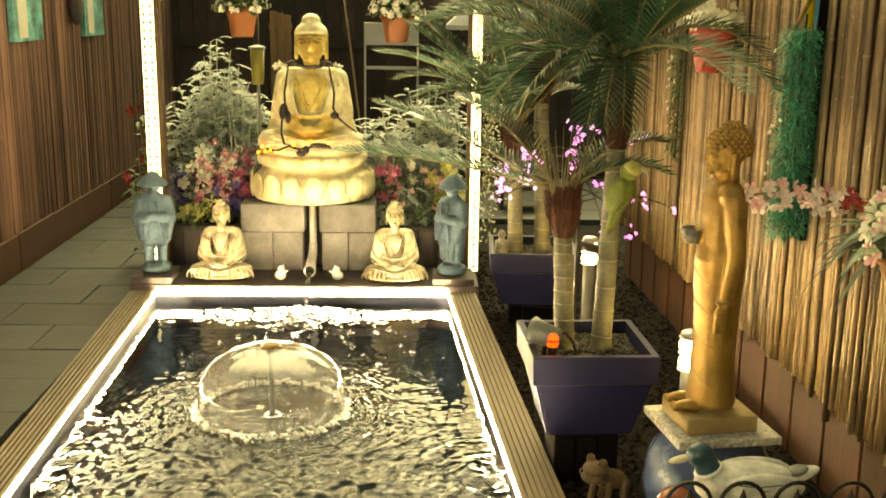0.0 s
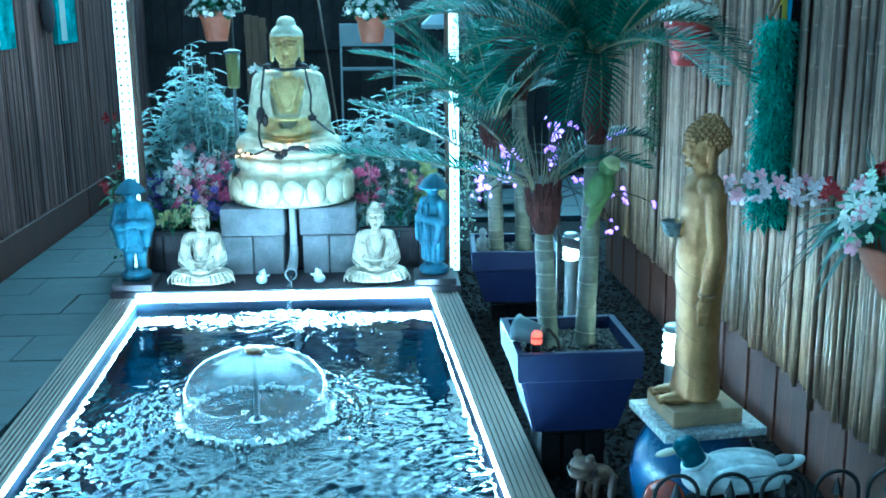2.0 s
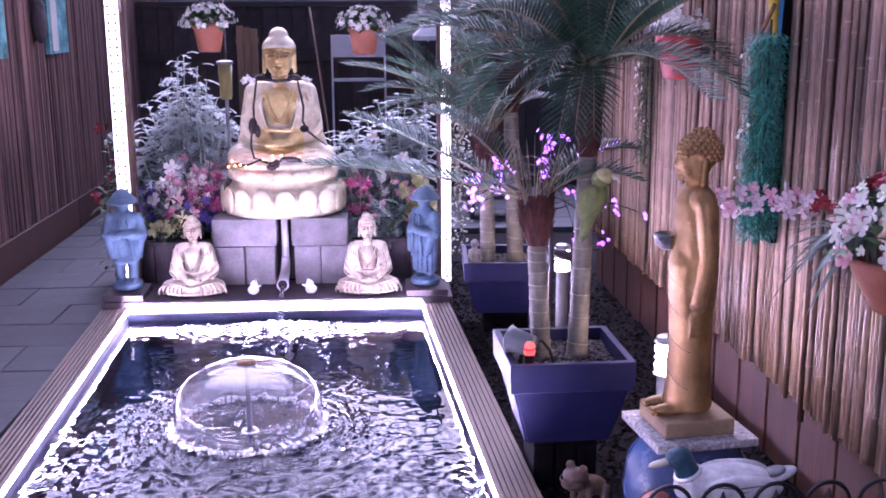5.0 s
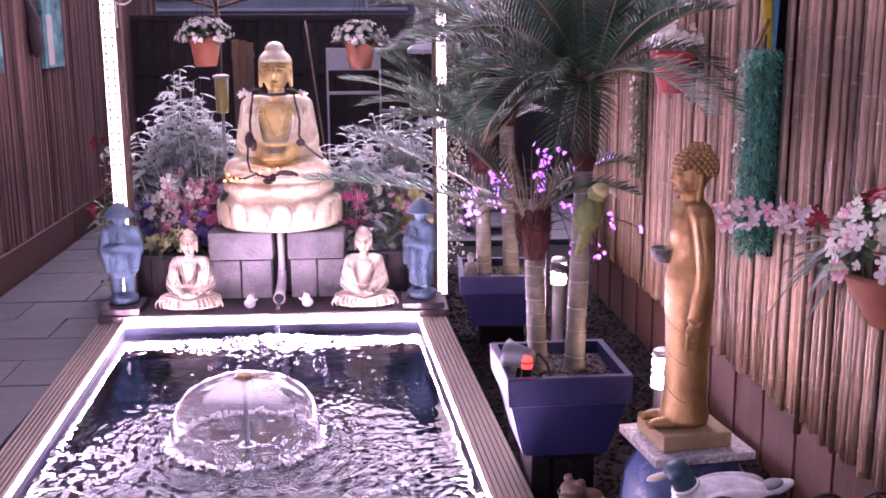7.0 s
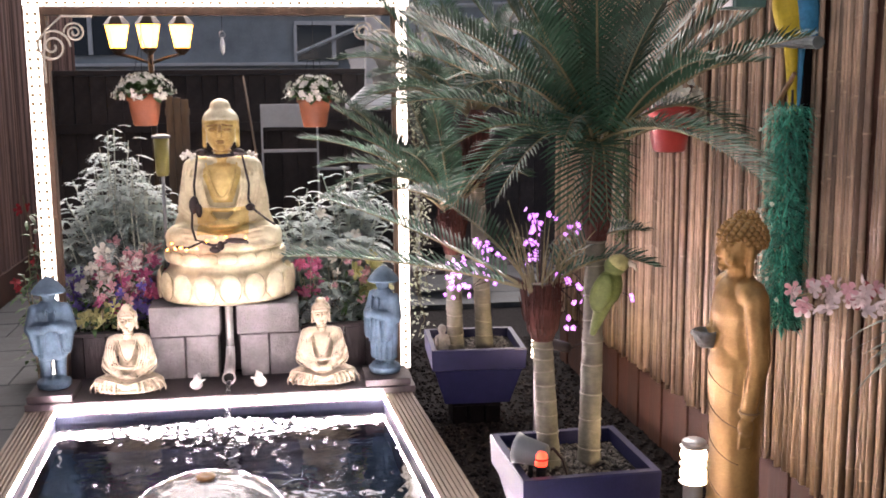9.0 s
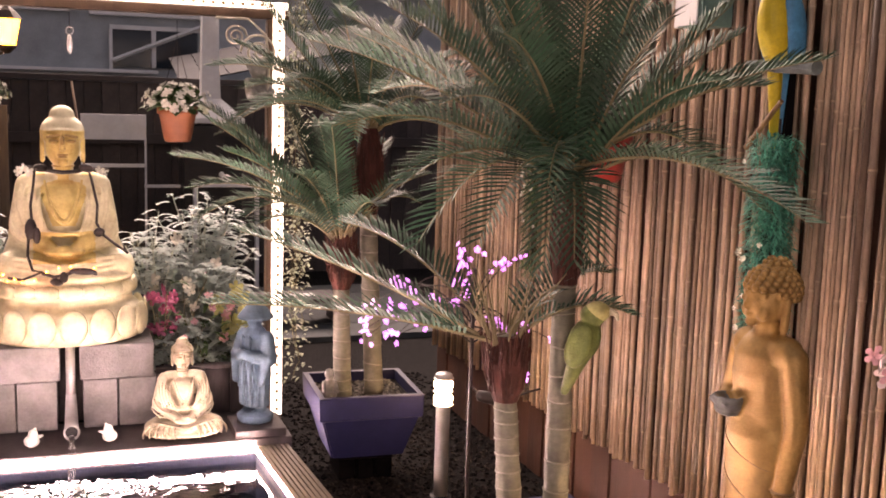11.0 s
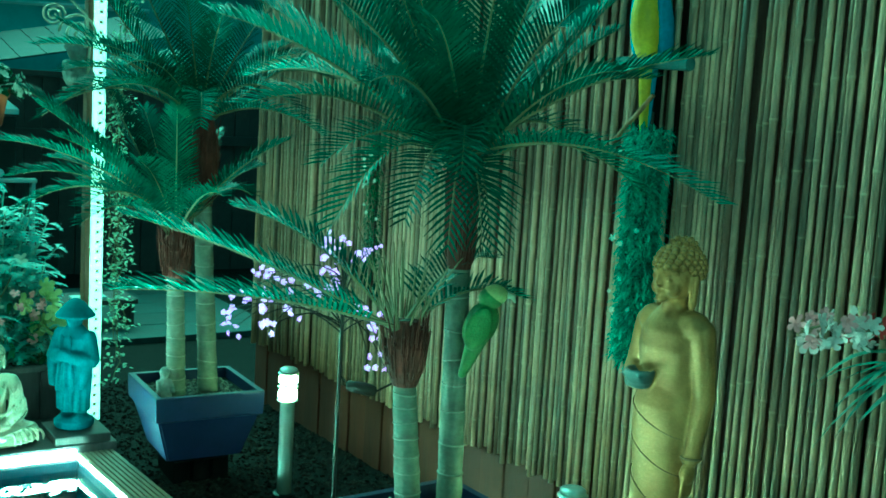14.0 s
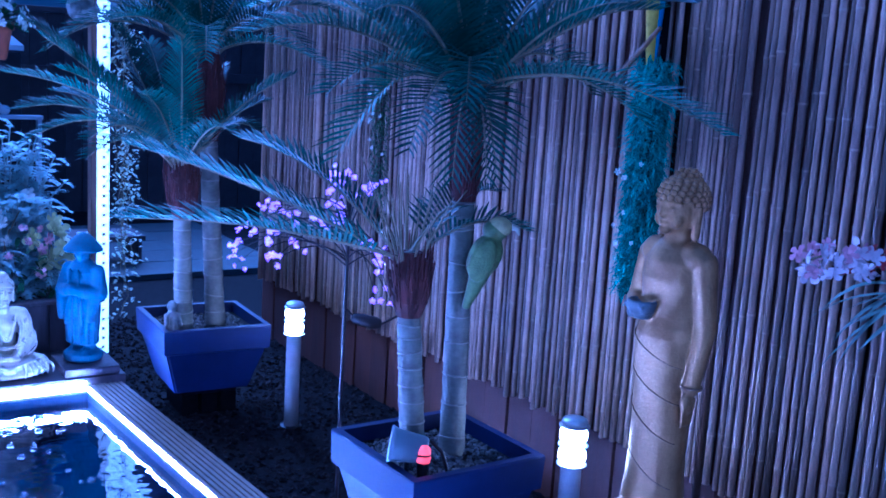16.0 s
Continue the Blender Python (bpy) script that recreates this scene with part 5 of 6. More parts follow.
# ---- standing statue ----
def standing_forms(bm, fine):
    H = 0.865

    def ball(c, r, rot=(0, 0, 0), seg=28):
        add_ball(fine if seg == 10 else bm, tuple(k * H for k in c), tuple(k * H for k in r), rot, seg)

    def limb(p, q, a, b):
        add_limb(fine if a < 0.0045 else bm, tuple(k * H for k in p), tuple(k * H for k in q), a * H, b * H, 24)

    add_lathe(bm, [(r * H, z * H) for r, z in ((0.098, 0.018), (0.102, 0.03), (0.092, 0.10), (0.088, 0.22), (0.090, 0.34), (0.100, 0.46), (0.100, 0.54), (0.085, 0.60), (0.05, 0.64))], 48, squash=(1.0, 0.84))
    add_lathe(bm, [(r * H, z * H) for r, z in ((0.08, 0.52), (0.096, 0.56), (0.095, 0.64), (0.101, 0.70), (0.096, 0.755), (0.075, 0.79), (0.045, 0.815))], 48, squash=(1.0, 0.74))
    limb((-0.072, 0.0, 0.768), (0.072, 0.0, 0.768), 0.046, 0.046)
    limb((0, 0.0, 0.79), (0, -0.008, 0.86), 0.040, 0.036)
    ball((0, -0.014, 0.898), (0.055, 0.062, 0.074))
    ball((0, 0.008, 0.925), (0.063, 0.066, 0.058))
    ball((0, 0.012, 0.980), (0.036, 0.036, 0.028))
    limb((0, -0.066, 0.915), (0, -0.077, 0.886), 0.0065, 0.0092)
    ball((0, -0.066, 0.862), (0.017, 0.009, 0.006))
    ball((0, -0.060, 0.843), (0.018, 0.014, 0.013))
    for s in (-1, 1):
        ball((s * 0.028, -0.046, 0.872), (0.021, 0.019, 0.024))
        ball((s * 0.024, -0.064, 0.903), (0.014, 0.008, 0.007))
        limb((s * 0.044, -0.052, 0.918), (s * 0.010, -0.071, 0.921), 0.0048, 0.0048)
        limb((s * 0.060, 0.004, 0.905), (s * 0.060, -0.002, 0.830), 0.012, 0.012)
        ball((s * 0.042, -0.075, 0.018), (0.030, 0.068, 0.020))
        for k in range(4):
            ball((s * 0.042 + (k - 1.5) * 0.014, -0.138, 0.013), (0.007, 0.014, 0.010), seg=10)
    for ring in range(8):
        e = -0.30 + ring * 0.215
        n = max(6, int(20 * math.cos(e)))
        for i in range(n):
            a = 2 * math.pi * (i + 0.5 * (ring % 2)) / n
            if -math.sin(a) > (-0.1, 0.25, 2.0)[min(ring, 2)]:
                continue
            ball((0.064 * math.cos(a) * math.cos(e), 0.004 + 0.070 * math.sin(a) * math.cos(e), 0.926 + 0.062 * math.sin(e)), (0.0122, 0.0122, 0.0115), seg=10)
    for ring in range(3):
        e = 0.1 + ring * 0.45
        n = max(5, int(12 * math.cos(e)))
        for i in range(n):
            a = 2 * math.pi * i / n
            ball((0.036 * math.cos(a) * math.cos(e), 0.012 + 0.036 * math.sin(a) * math.cos(e), 0.980 + 0.029 * math.sin(e)), (0.009, 0.009, 0.009), seg=10)
    limb((0.098, 0.005, 0.758), (0.119, 0.014, 0.58), 0.038, 0.031)
    limb((0.119, 0.014, 0.58), (0.114, -0.015, 0.41), 0.031, 0.023)
    ball((0.112, -0.02, 0.368), (0.017, 0.027, 0.032))
    for k in range(4):
        limb((0.112, -0.036 + 0.011 * k, 0.353), (0.113, -0.041 + 0.011 * k, 0.305), 0.0075, 0.0055)
    add_ring(bm, (0.114 * H, -0.012 * H, 0.413 * H), 0.025 * H, 0.006 * H, 24, 8)
    limb((-0.098, 0.005, 0.758), (-0.120, -0.01, 0.62), 0.038, 0.032)
    limb((-0.120, -0.015, 0.62), (-0.060, -0.085, 0.600), 0.031, 0.023)
    add_lathe(bm, [(0.016 * H, 0.592 * H), (0.036 * H, 0.606 * H), (0.046 * H, 0.640 * H), (0.038 * H, 0.644 * H), (0.014 * H, 0.622 * H)], 24, (-0.022 * H, -0.094 * H, 0))
    ball((-0.027, -0.092, 0.597), (0.034, 0.030, 0.013))
    for k in range(5):
        limb((-0.052 + 0.012 * k, -0.099, 0.605), (-0.059 + 0.016 * k, -0.129, 0.628), 0.007, 0.006)
    n0 = len(fine.faces)
    for z, dz in ((0.16, 0.10), (0.29, 0.09), (0.40, 0.08), (0.50, 0.07)):
        pts = []
        for i in range(13):
            t = 0.35 + 0.20 * i
            zz = z + dz * math.cos(t) * -0.6
            rr = 0.0925 + 0.008 * max(0, (zz - 0.3) / 0.2)
            pts.append((rr * H * math.cos(t), -0.842 * rr * H * math.sin(t), zz * H))
        add_tube(fine, pts, 0.0013, 5)
    add_ring(fine, (0.114 * H, -0.012 * H, 0.415 * H), 0.0265 * H, 0.0045 * H, 24, 6)
    fine.faces.ensure_lookup_table()
    for f in fine.faces[n0:]:
        f.material_index = 1


STX, STY = 1.095, 3.15
bm = B()
fine = B()
standing_forms(bm, fine)
stand = fused("standing_statue", bm, BRONZE, 0.0040, 2, fine)
stand.data.materials.append(SEAM)
stand.data.materials.append(PEWTER)
for poly in stand.data.polygons:
    q = poly.center / 0.865
    if 0.585 < q.z < 0.655 and math.hypot(q.x + 0.022, q.y + 0.094) < 0.052 and q.y < -0.082 and poly.material_index == 0:
        poly.material_index = 2
stand.matrix_basis = pose(STX, STY, 0.472, 0, 0, -88)
tagged(stand, "slender bronze-gold standing statue holding a small bowl", "statue")
ped = thing("statue_plinth", (STX, STY, 0.42), "small tan square plinth under the standing statue", "plinth")
bm = B()
add_box(bm, -0.112, -0.105, 0.0, 0.112, 0.105, 0.050, 0.006)
bmesh.ops.transform(bm, matrix=pose(STX, STY, 0.4215, 0, 0, 8), verts=bm.verts)
part("base", bm, PLINTHTAN, ped)
bm = B()
add_box(bm, -0.162, -0.15, 0.0, 0.162, 0.15, 0.026, 0.005)
bmesh.ops.transform(bm, matrix=pose(STX + 0.008, STY, 0.395, 0, 0, 8), verts=bm.verts)
solid("stone_slab", bm, SLABWHITE, "speckled white stone slab on the blue urn", "slab")
bm = B()
add_lathe(bm, [(0.12, 0.0), (0.14, 0.01), (0.185, 0.12), (0.20, 0.22), (0.185, 0.31), (0.15, 0.37), (0.14, 0.394), (0.02, 0.394)], 40, (STX + 0.01, STY, 0))
solid("glazed_urn", bm, GLAZE, "upturned blue glazed ceramic urn under the stone slab", "urn", smooth=True)

# ---- square planters ----
def planter(x, y, z, wt, wb, h, rz, label):
    pot = thing("square_planter", (x, y, z), label, "planter", "slate planters with palms")
    m = pose(x, y, z, 0, 0, rz)

    def frustum(rows):
        bm = B()
        rings = []
        for w, zz in rows:
            q = w / 2
            rings.append([bm.verts.new(m @ Vector((sx * q, sy * q, zz))) for sx, sy in ((-1, -1), (1, -1), (1, 1), (-1, 1))])
        for u, v in zip(rings, rings[1:]):
            for k in range(4):
                bm.faces.new((u[k], u[(k + 1) % 4], v[(k + 1) % 4], v[k]))
        bm.faces.new(rings[0][::-1])
        bm.faces.new(rings[-1])
        es = [e for e in bm.edges if abs(e.verts[0].co.z - e.verts[1].co.z) > 0.02]
        bmesh.ops.bevel(bm, geom=es, offset=0.008, segments=2, affect="EDGES")
        return bm

    part("body", frustum([(wb, 0.0), (wt - 0.03, h - 0.10), (wt - 0.06, h - 0.09)]), POTBLUE, pot)
    bm = B()
    rows = [(wt - 0.028, h - 0.105), (wt - 0.008, h - 0.10), (wt, h - 0.006), (wt - 0.004, h), (wt - 0.05, h), (wt - 0.055, h - 0.06)]
    rings = []
    for w, zz in rows:
        q = w / 2
        rings.append([bm.verts.new(m @ Vector((sx * q, sy * q, zz))) for sx, sy in ((-1, -1), (1, -1), (1, 1), (-1, 1))])
    for u, v in zip(rings, rings[1:]):
        for k in range(4):
            bm.faces.new((u[k], u[(k + 1) % 4], v[(k + 1) % 4], v[k]))
    part("rim", bm, POTBLUE, pot, "thick rim")
    q = wt / 2 - 0.028
    bm = B()
    add_box(bm, -q, -q, h - 0.075, q, q, h - 0.045)
    bmesh.ops.transform(bm, matrix=m, verts=bm.verts)
    part("soil", bm, SOIL, pot, "dark soil")
    c = chips("gravel", x - q * 0.93, x + q * 0.93, y - q * 0.93, y + q * 0.93, 900, z + h - 0.044, 0.010, LITTER, "pale leaf litter and gravel topping", pot)
    tagged(c, kind="stuff")
    return pot


planter(0.795, 3.70, 0.203, 0.435, 0.30, 0.307, 2, "slate blue square planter with two palm stems")
planter(0.82, 5.63, 0.118, 0.46, 0.32, 0.287, -3, "slate blue square planter at the pond's far corner")


def plant_stand(x, y, h, w, rz, label):
    """Two dark timber bearers with a boarded top."""
    st = thing("plant_stand", (x, y, 0), label, "plant stand", "dark stands under the planters")
    m = pose(x, y, 0, 0, 0, rz)
    for dx in (-w * 0.35, 0.0, w * 0.35):
        part("bearer", add_box(B(), dx - 0.035, -w / 2, 0.0, dx + 0.035, w / 2, h - 0.026, 0.004, m), BEARER, st)
    for k in range(3):
        a = -w / 2 + w * k / 3
        part("board", add_box(B(), -w / 2, a + 0.003, h - 0.025, w / 2, a + w / 3 - 0.003, h, 0.003, m), BEARER, st)


plant_stand(0.795, 3.70, 0.201, 0.225, 2, "dark timber stand under the near planter")
plant_stand(0.82, 5.63, 0.116, 0.24, -3, "low dark timber stand under the far planter")


# ---- palms ----
def frond(palm, base, ctrl, tip, wide, n=0):
    base, ctrl, tip = Vector(base), Vector(ctrl), Vector(tip)
    vs, fs = [], []
    L = (tip - base).length
    n = n or int(8 + L / 0.0195)
    pts = [bez(base, ctrl, tip, i / 14) for i in range(15)]
    bm = B()
    add_tube(bm, pts, lambda s: 0.0055 * (1 - s) + 0.0012, 5)
    rib = part("frond", bm, RACHIS, palm)
    for i in range(n):
        s = 0.14 + 0.86 * i / (n - 1)
        p = bez(base, ctrl, tip, s)
        t = (bez(base, ctrl, tip, min(1, s + 0.02)) - bez(base, ctrl, tip, s - 0.02)).normalized()
        side = t.cross(Vector((0, 0, 1)))
        side = side.normalized() if side.length > 0.05 else Vector((1, 0, 0))
        up = side.cross(t).normalized()
        ll = wide * (0.35 + 0.65 * math.sin(math.pi * min(1, 0.18 + 0.74 * s)) ** 0.8) * (1.0 if s < 0.93 else 0.75)
        for sg in (-1, 1):
            d = (side * sg * (1.0 - 0.35 * s) + t * (0.42 + 0.5 * s) + up * U(0.38, 0.58)).normalized()
            w = 0.0052 * U(0.85, 1.15)
            wv = t * w
            drop = Vector((0, 0, -1)) * ll * U(0.08, 0.22)
            k = len(vs)
            q1 = p + d * ll * 0.55 + drop * 0.25
            q2 = p + d * ll * U(0.92, 1.08) + drop
            vs += [p - wv * 0.7, p + wv * 0.7, q1 - wv, q1 + wv, q2]
            fs += [(k, k + 1, k + 3, k + 2), (k + 2, k + 3, k + 4)]
    raw("blade", vs, fs, FROND, rib, "row of narrow dark green leaflets")


def palm(name, foot, head, r, fibre, label, tips, generic, wide=0.15, bulge=1.0):
    """foot and head of the stem; fibre: lower and upper height of the fibre collar; tips: (tip, lift) of its own fronds."""
    p = thing(name, foot, label, "palm", "palms in planters")
    f, h = Vector(foot), Vector(head)
    bm = B()
    rows = 60
    pts = [f + (h - f) * (i / rows) for i in range(rows + 1)]
    add_tube(bm, pts, lambda s: r * (1.08 - 0.2 * s) * (1 + 0.02 * math.sin(s * 70) + 0.02 * math.sin(s * 23 + 1)), 14)
    part("stem", bm, TRUNK, p, "grey ringed stem", True)
    k = 0.05
    while k < 0.9 and (f + (h - f) * k).z < fibre[0]:
        part("ring_scar", add_ring(B(), f + (h - f) * k, r * (1.07 - 0.2 * k), 0.0028, 20, 5, (U(-9, 9), U(-9, 9), 0)), RINGSCAR, p, "", True)
        k += U(0.055, 0.10)
    bm = B()
    zc0, zc1 = fibre
    cx = lambda z: f + (h - f) * ((z - f.z) / (h.z - f.z))
    n = 130
    for i in range(n):
        a = U(0, 6.28)
        z0 = U(zc0, zc0 + (zc1 - zc0) * 0.75)
        c = cx(z0)
        k = (z0 - zc0) / (zc1 - zc0)
        rr = r * (1.05 + 0.7 * bulge * math.sin(math.pi * min(1, 0.15 + 0.7 * k)))
        o = Vector((math.cos(a), math.sin(a), 0))
        add_tube(bm, [c + o * r * 0.7, c + o * rr + Vector((0, 0, 0.03)), c + o * rr * U(1.0, 1.25) + Vector((0, 0, U(0.06, 0.11)))], lambda s: 0.006 * (1 - 0.8 * s), 4)
    add_lathe(bm, [(r, 0), (r * (1 + 0.5 * bulge), 0.25 * (zc1 - zc0)), (r * (1 + 0.65 * bulge), 0.6 * (zc1 - zc0)), (r * 0.9, 1.0 * (zc1 - zc0))], 14, tuple(cx(zc0)))
    part("fibre_collar", bm, FIBRE, p, "shaggy red-brown fibre collar")
    crown = cx(zc1 - 0.02)
    for tip, lift in tips:
        t = Vector(tip)
        base = crown + Vector((U(-0.02, 0.02), U(-0.02, 0.02), U(-0.03, 0.03)))
        ctrl = (base + t) / 2 + Vector((0, 0, lift))
        frond(p, base, ctrl, t, wide)
    for a, length, rise, lift in generic:
        d = Vector((math.cos(radians(a)), math.sin(radians(a)), 0))
        base = crown + d * 0.015 + Vector((0, 0, U(-0.04, 0.03)))
        t = base + d * length + Vector((0, 0, rise))
        frond(p, base, (base + t) / 2 + Vector((0, 0, lift)), t, wide)
    # bare young stalks standing out of the collar
    bm = B()
    for i in range(26):
        a = U(0, 6.28)
        o = Vector((math.cos(a), math.sin(a), 0))
        add_tube(bm, [crown - Vector((0, 0, 0.08)), crown + o * 0.06 + Vector((0, 0, 0.05)), crown + o * U(0.06, 0.20) + Vector((0, 0, U(0.10, 0.27)))], lambda s: 0.0045 * (1 - 0.7 * s), 4)
    part("stalk_tuft", bm, RACHIS, p, "bare leaf stalks")
    return p


palm("palm", (0.725, 3.71, 0.46), (0.70, 3.76, 1.05), 0.034, (0.87, 1.05), "feathery palm with pale stem and red-brown fibre collar",
     [((-0.08, 3.75, 1.165), 0.06), ((0.04, 4.08, 1.30), 0.06)],
     [(140, 0.46, 0.30, 0.12), (20, 0.40, 0.14, 0.12), (350, 0.34, 0.08, 0.12)], 0.125)
palm("palm", (0.855, 3.71, 0.46), (0.905, 3.815, 1.49), 0.034, (1.18, 1.48), "taller feathery palm with pale stem",
     [((1.09, 3.05, 1.44), 0.17), ((1.37, 3.38, 1.80), 0.12), ((0.30, 3.55, 1.88), 0.12), ((0.55, 3.75, 2.05), 0.05), ((0.80, 3.95, 2.15), 0.0), ((1.15, 3.85, 1.98), 0.05), ((1.38, 3.75, 1.88), 0.08), ((0.50, 3.45, 1.36), 0.24)],
     [(95, 0.6, 0.50, 0.08), (130, 0.72, 0.42, 0.10), (155, 0.42, 0.70, 0.05), (180, 0.72, 0.36, 0.12), (200, 0.55, 0.05, 0.2), (225, 0.5, 0.34, 0.16), (280, 0.36, 0.46, 0.12), (320, 0.48, 0.26, 0.14), (45, 0.5, 0.40, 0.08), (75, 0.5, 0.2, 0.12), (340, 0.4, 0.5, 0.06), (110, 0.45, 0.62, 0.0), (100, 0.30, 0.78, 0.02), (250, 0.30, 0.68, 0.06), (290, 0.28, 0.72, 0.04), (20, 0.38, 0.72, 0.02), (205, 0.40, 0.62, 0.08), (130, 0.36, 0.80, 0.0), (190, 0.70, 0.18, 0.20), (122, 0.72, 0.22, 0.22), (235, 0.34, 0.02, 0.24), (10, 0.52, 0.02, 0.24), (330, 0.50, -0.04, 0.22), (212, 0.55, 0.22, 0.2), (62, 0.6, 0.16, 0.2), (300, 0.42, 0.30, 0.15), (160, 0.62, 0.46, 0.1), (85, 0.7, 0.34, 0.16), (228, 0.20, -0.22, 0.20), (262, 0.18, -0.20, 0.18), (198, 0.50, -0.12, 0.28), (248, 0.26, -0.16, 0.22), (150, 0.5, 0.62, 0.02), (70, 0.42, 0.66, 0.0), (35, 0.55, 0.52, 0.06)], 0.135, 0.35)
palm("palm", (0.725, 5.60, 0.36), (0.71, 5.62, 1.08), 0.038, (0.84, 1.08), "feathery palm in the far planter",
     [((0.0, 5.5, 1.42), 0.15), ((0.15, 5.9, 1.62), 0.12), ((0.25, 5.3, 1.20), 0.2)],
     [(150, 0.5, 0.5, 0.08), (190, 0.5, 0.36, 0.12), (230, 0.4, 0.32, 0.14), (90, 0.45, 0.5, 0.08), (50, 0.45, 0.4, 0.1), (280, 0.35, 0.2, 0.15), (10, 0.4, 0.3, 0.12), (170, 0.62, 0.2, 0.2), (210, 0.5, 0.1, 0.2), (130, 0.6, 0.3, 0.15), (250, 0.4, 0.5, 0.1), (110, 0.5, 0.6, 0.05), (185, 0.55, 0.5, 0.1), (320, 0.45, 0.4, 0.1), (160, 0.6, 0.05, 0.25), (30, 0.5, 0.15, 0.2)], 0.125)
palm("palm", (0.875, 5.62, 0.36), (0.838, 5.72, 1.56), 0.040, (1.16, 1.54), "taller feathery palm in the far planter",
     [((0.45, 5.6, 2.20), 0.06), ((0.30, 5.3, 1.62), 0.16), ((1.15, 5.2, 1.50), 0.16)],
     [(120, 0.5, 0.55, 0.06), (160, 0.55, 0.4, 0.1), (200, 0.5, 0.3, 0.14), (60, 0.5, 0.5, 0.06), (20, 0.5, 0.35, 0.1), (260, 0.4, 0.4, 0.12), (310, 0.45, 0.3, 0.14), (180, 0.65, 0.25, 0.2), (140, 0.6, 0.2, 0.2), (220, 0.55, 0.2, 0.2), (90, 0.6, 0.3, 0.15), (240, 0.45, 0.55, 0.08), (285, 0.45, 0.50, 0.08), (330, 0.55, 0.35, 0.12), (0, 0.6, 0.2, 0.2), (190, 0.6, 0.05, 0.28), (150, 0.65, 0.0, 0.28), (40, 0.55, 0.1, 0.24), (250, 0.5, 0.0, 0.25), (300, 0.5, 0.02, 0.25), (170, 0.5, 0.65, 0.05)], 0.13)

# small white figurine on the far planter's soil
bm = B()
add_ball(bm, (0, 0, 0.03), (0.035, 0.03, 0.03))
add_limb(bm, (0, 0, 0.04), (0, 0, 0.09), 0.026, 0.02)
add_ball(bm, (0, -0.005, 0.125), (0.022, 0.022, 0.025))
for s in (-1, 1):
    add_limb(bm, (s * 0.025, 0, 0.085), (s * 0.03, -0.03, 0.05), 0.01, 0.009)
fg = fused("white_figurine", bm, FIGGREY, 0.004, 2)
fg.matrix_basis = pose(0.645, 5.52, 0.362)
tagged(fg, "small pale figurine seated on the planter's gravel", "figurine")


# ---- bollard lights ----
def bollard(x, y, h, label):
    b = thing("bollard_light", (x, y, 0), label, "bollard light", "garden bollard lights")
    part("post", add_lathe(B(), [(0.030, 0), (0.030, h - 0.14), (0.032, h - 0.135)], 20, (x, y, 0)), PALEMETAL, b, "pale metal tube", True)
    part("foot", add_lathe(B(), [(0.045, 0.0), (0.045, 0.012), (0.032, 0.016)], 20, (x, y, 0)), BLACKIRON, b, "dark foot plate")
    for z in (h - 0.130, h - 0.070):
        part("diffuser", add_lathe(B(), [(0.020, z), (0.033, z + 0.004), (0.039, z + 0.013), (0.039, z + 0.029), (0.033, z + 0.038), (0.020, z + 0.042)], 20, (x, y, 0)), BULB, b, "bright warm white diffuser", True)
    part("core", add_rod(B(), (x, y, h - 0.136), (x, y, h - 0.016), 0.019, 0.019, 14), GREYPLASTIC, b, "grey core")
    for z in (h - 0.135, h - 0.079, h - 0.022):
        part("louvre", add_lathe(B(), [(0.020, z - 0.0015), (0.043, z - 0.0015), (0.044, z), (0.043, z + 0.0015), (0.020, z + 0.0015)], 24, (x, y, 0)), STEEL, b, "thin steel louvre ring", True)
    part("cap", add_lathe(B(), [(0.036, h - 0.018), (0.037, h - 0.006), (0.028, h), (0.005, h + 0.002)], 20, (x, y, 0)), STEEL, b, "steel cap", True)


bollard(1.06, 5.21, 0.545, "steel bollard light glowing beside the far planter")
bollard(1.125, 3.50, 0.60, "steel bollard light glowing behind the standing statue")

# ---- things in and round the near planter ----
spot = thing("garden_spotlight", (0.64, 3.56, 0.51), "grey plastic spotlight resting on the planter's rim", "spotlight")
bm = B()
add_lathe(bm, [(0.030, -0.055), (0.036, -0.05), (0.044, 0.03), (0.050, 0.045), (0.046, 0.047), (0.040, 0.03), (0.005, 0.028)], 24)
bmesh.ops.transform(bm, matrix=pose(0.635, 3.60, 0.555, 0, -82, -33), verts=bm.verts)
part("housing", bm, GREYPLASTIC, spot, "", True)
bm = B()
add_tube(bm, [(0.68, 3.61, 0.55), (0.71, 3.60, 0.56), (0.735, 3.58, 0.53), (0.75, 3.57, 0.475)], 0.006)
part("cable", bm, CABLE, spot, "black cable")
part("stake", add_rod(B(), (0.635, 3.60, 0.45), (0.64, 3.60, 0.53), 0.008), BLACKIRON, spot)
red = thing("red_lamp", (0.655, 3.555, 0.46), "tiny glowing red marker lamp in the planter", "marker lamp")
part("base", add_rod(B(), (0.660, 3.555, 0.45), (0.660, 3.555, 0.525), 0.015, 0.017, 14), BLACKIRON, red, "black base")
part("lens", add_lathe(B(), [(0.018, 0.526), (0.020, 0.545), (0.018, 0.56), (0.008, 0.572)], 16, (0.660, 3.555, 0)), REDGLOW, red, "glowing red lens", True)
part("band", add_ring(B(), (0.660, 3.555, 0.547), 0.0195, 0.003, 20, 6), BLACKIRON, red, "dark band")

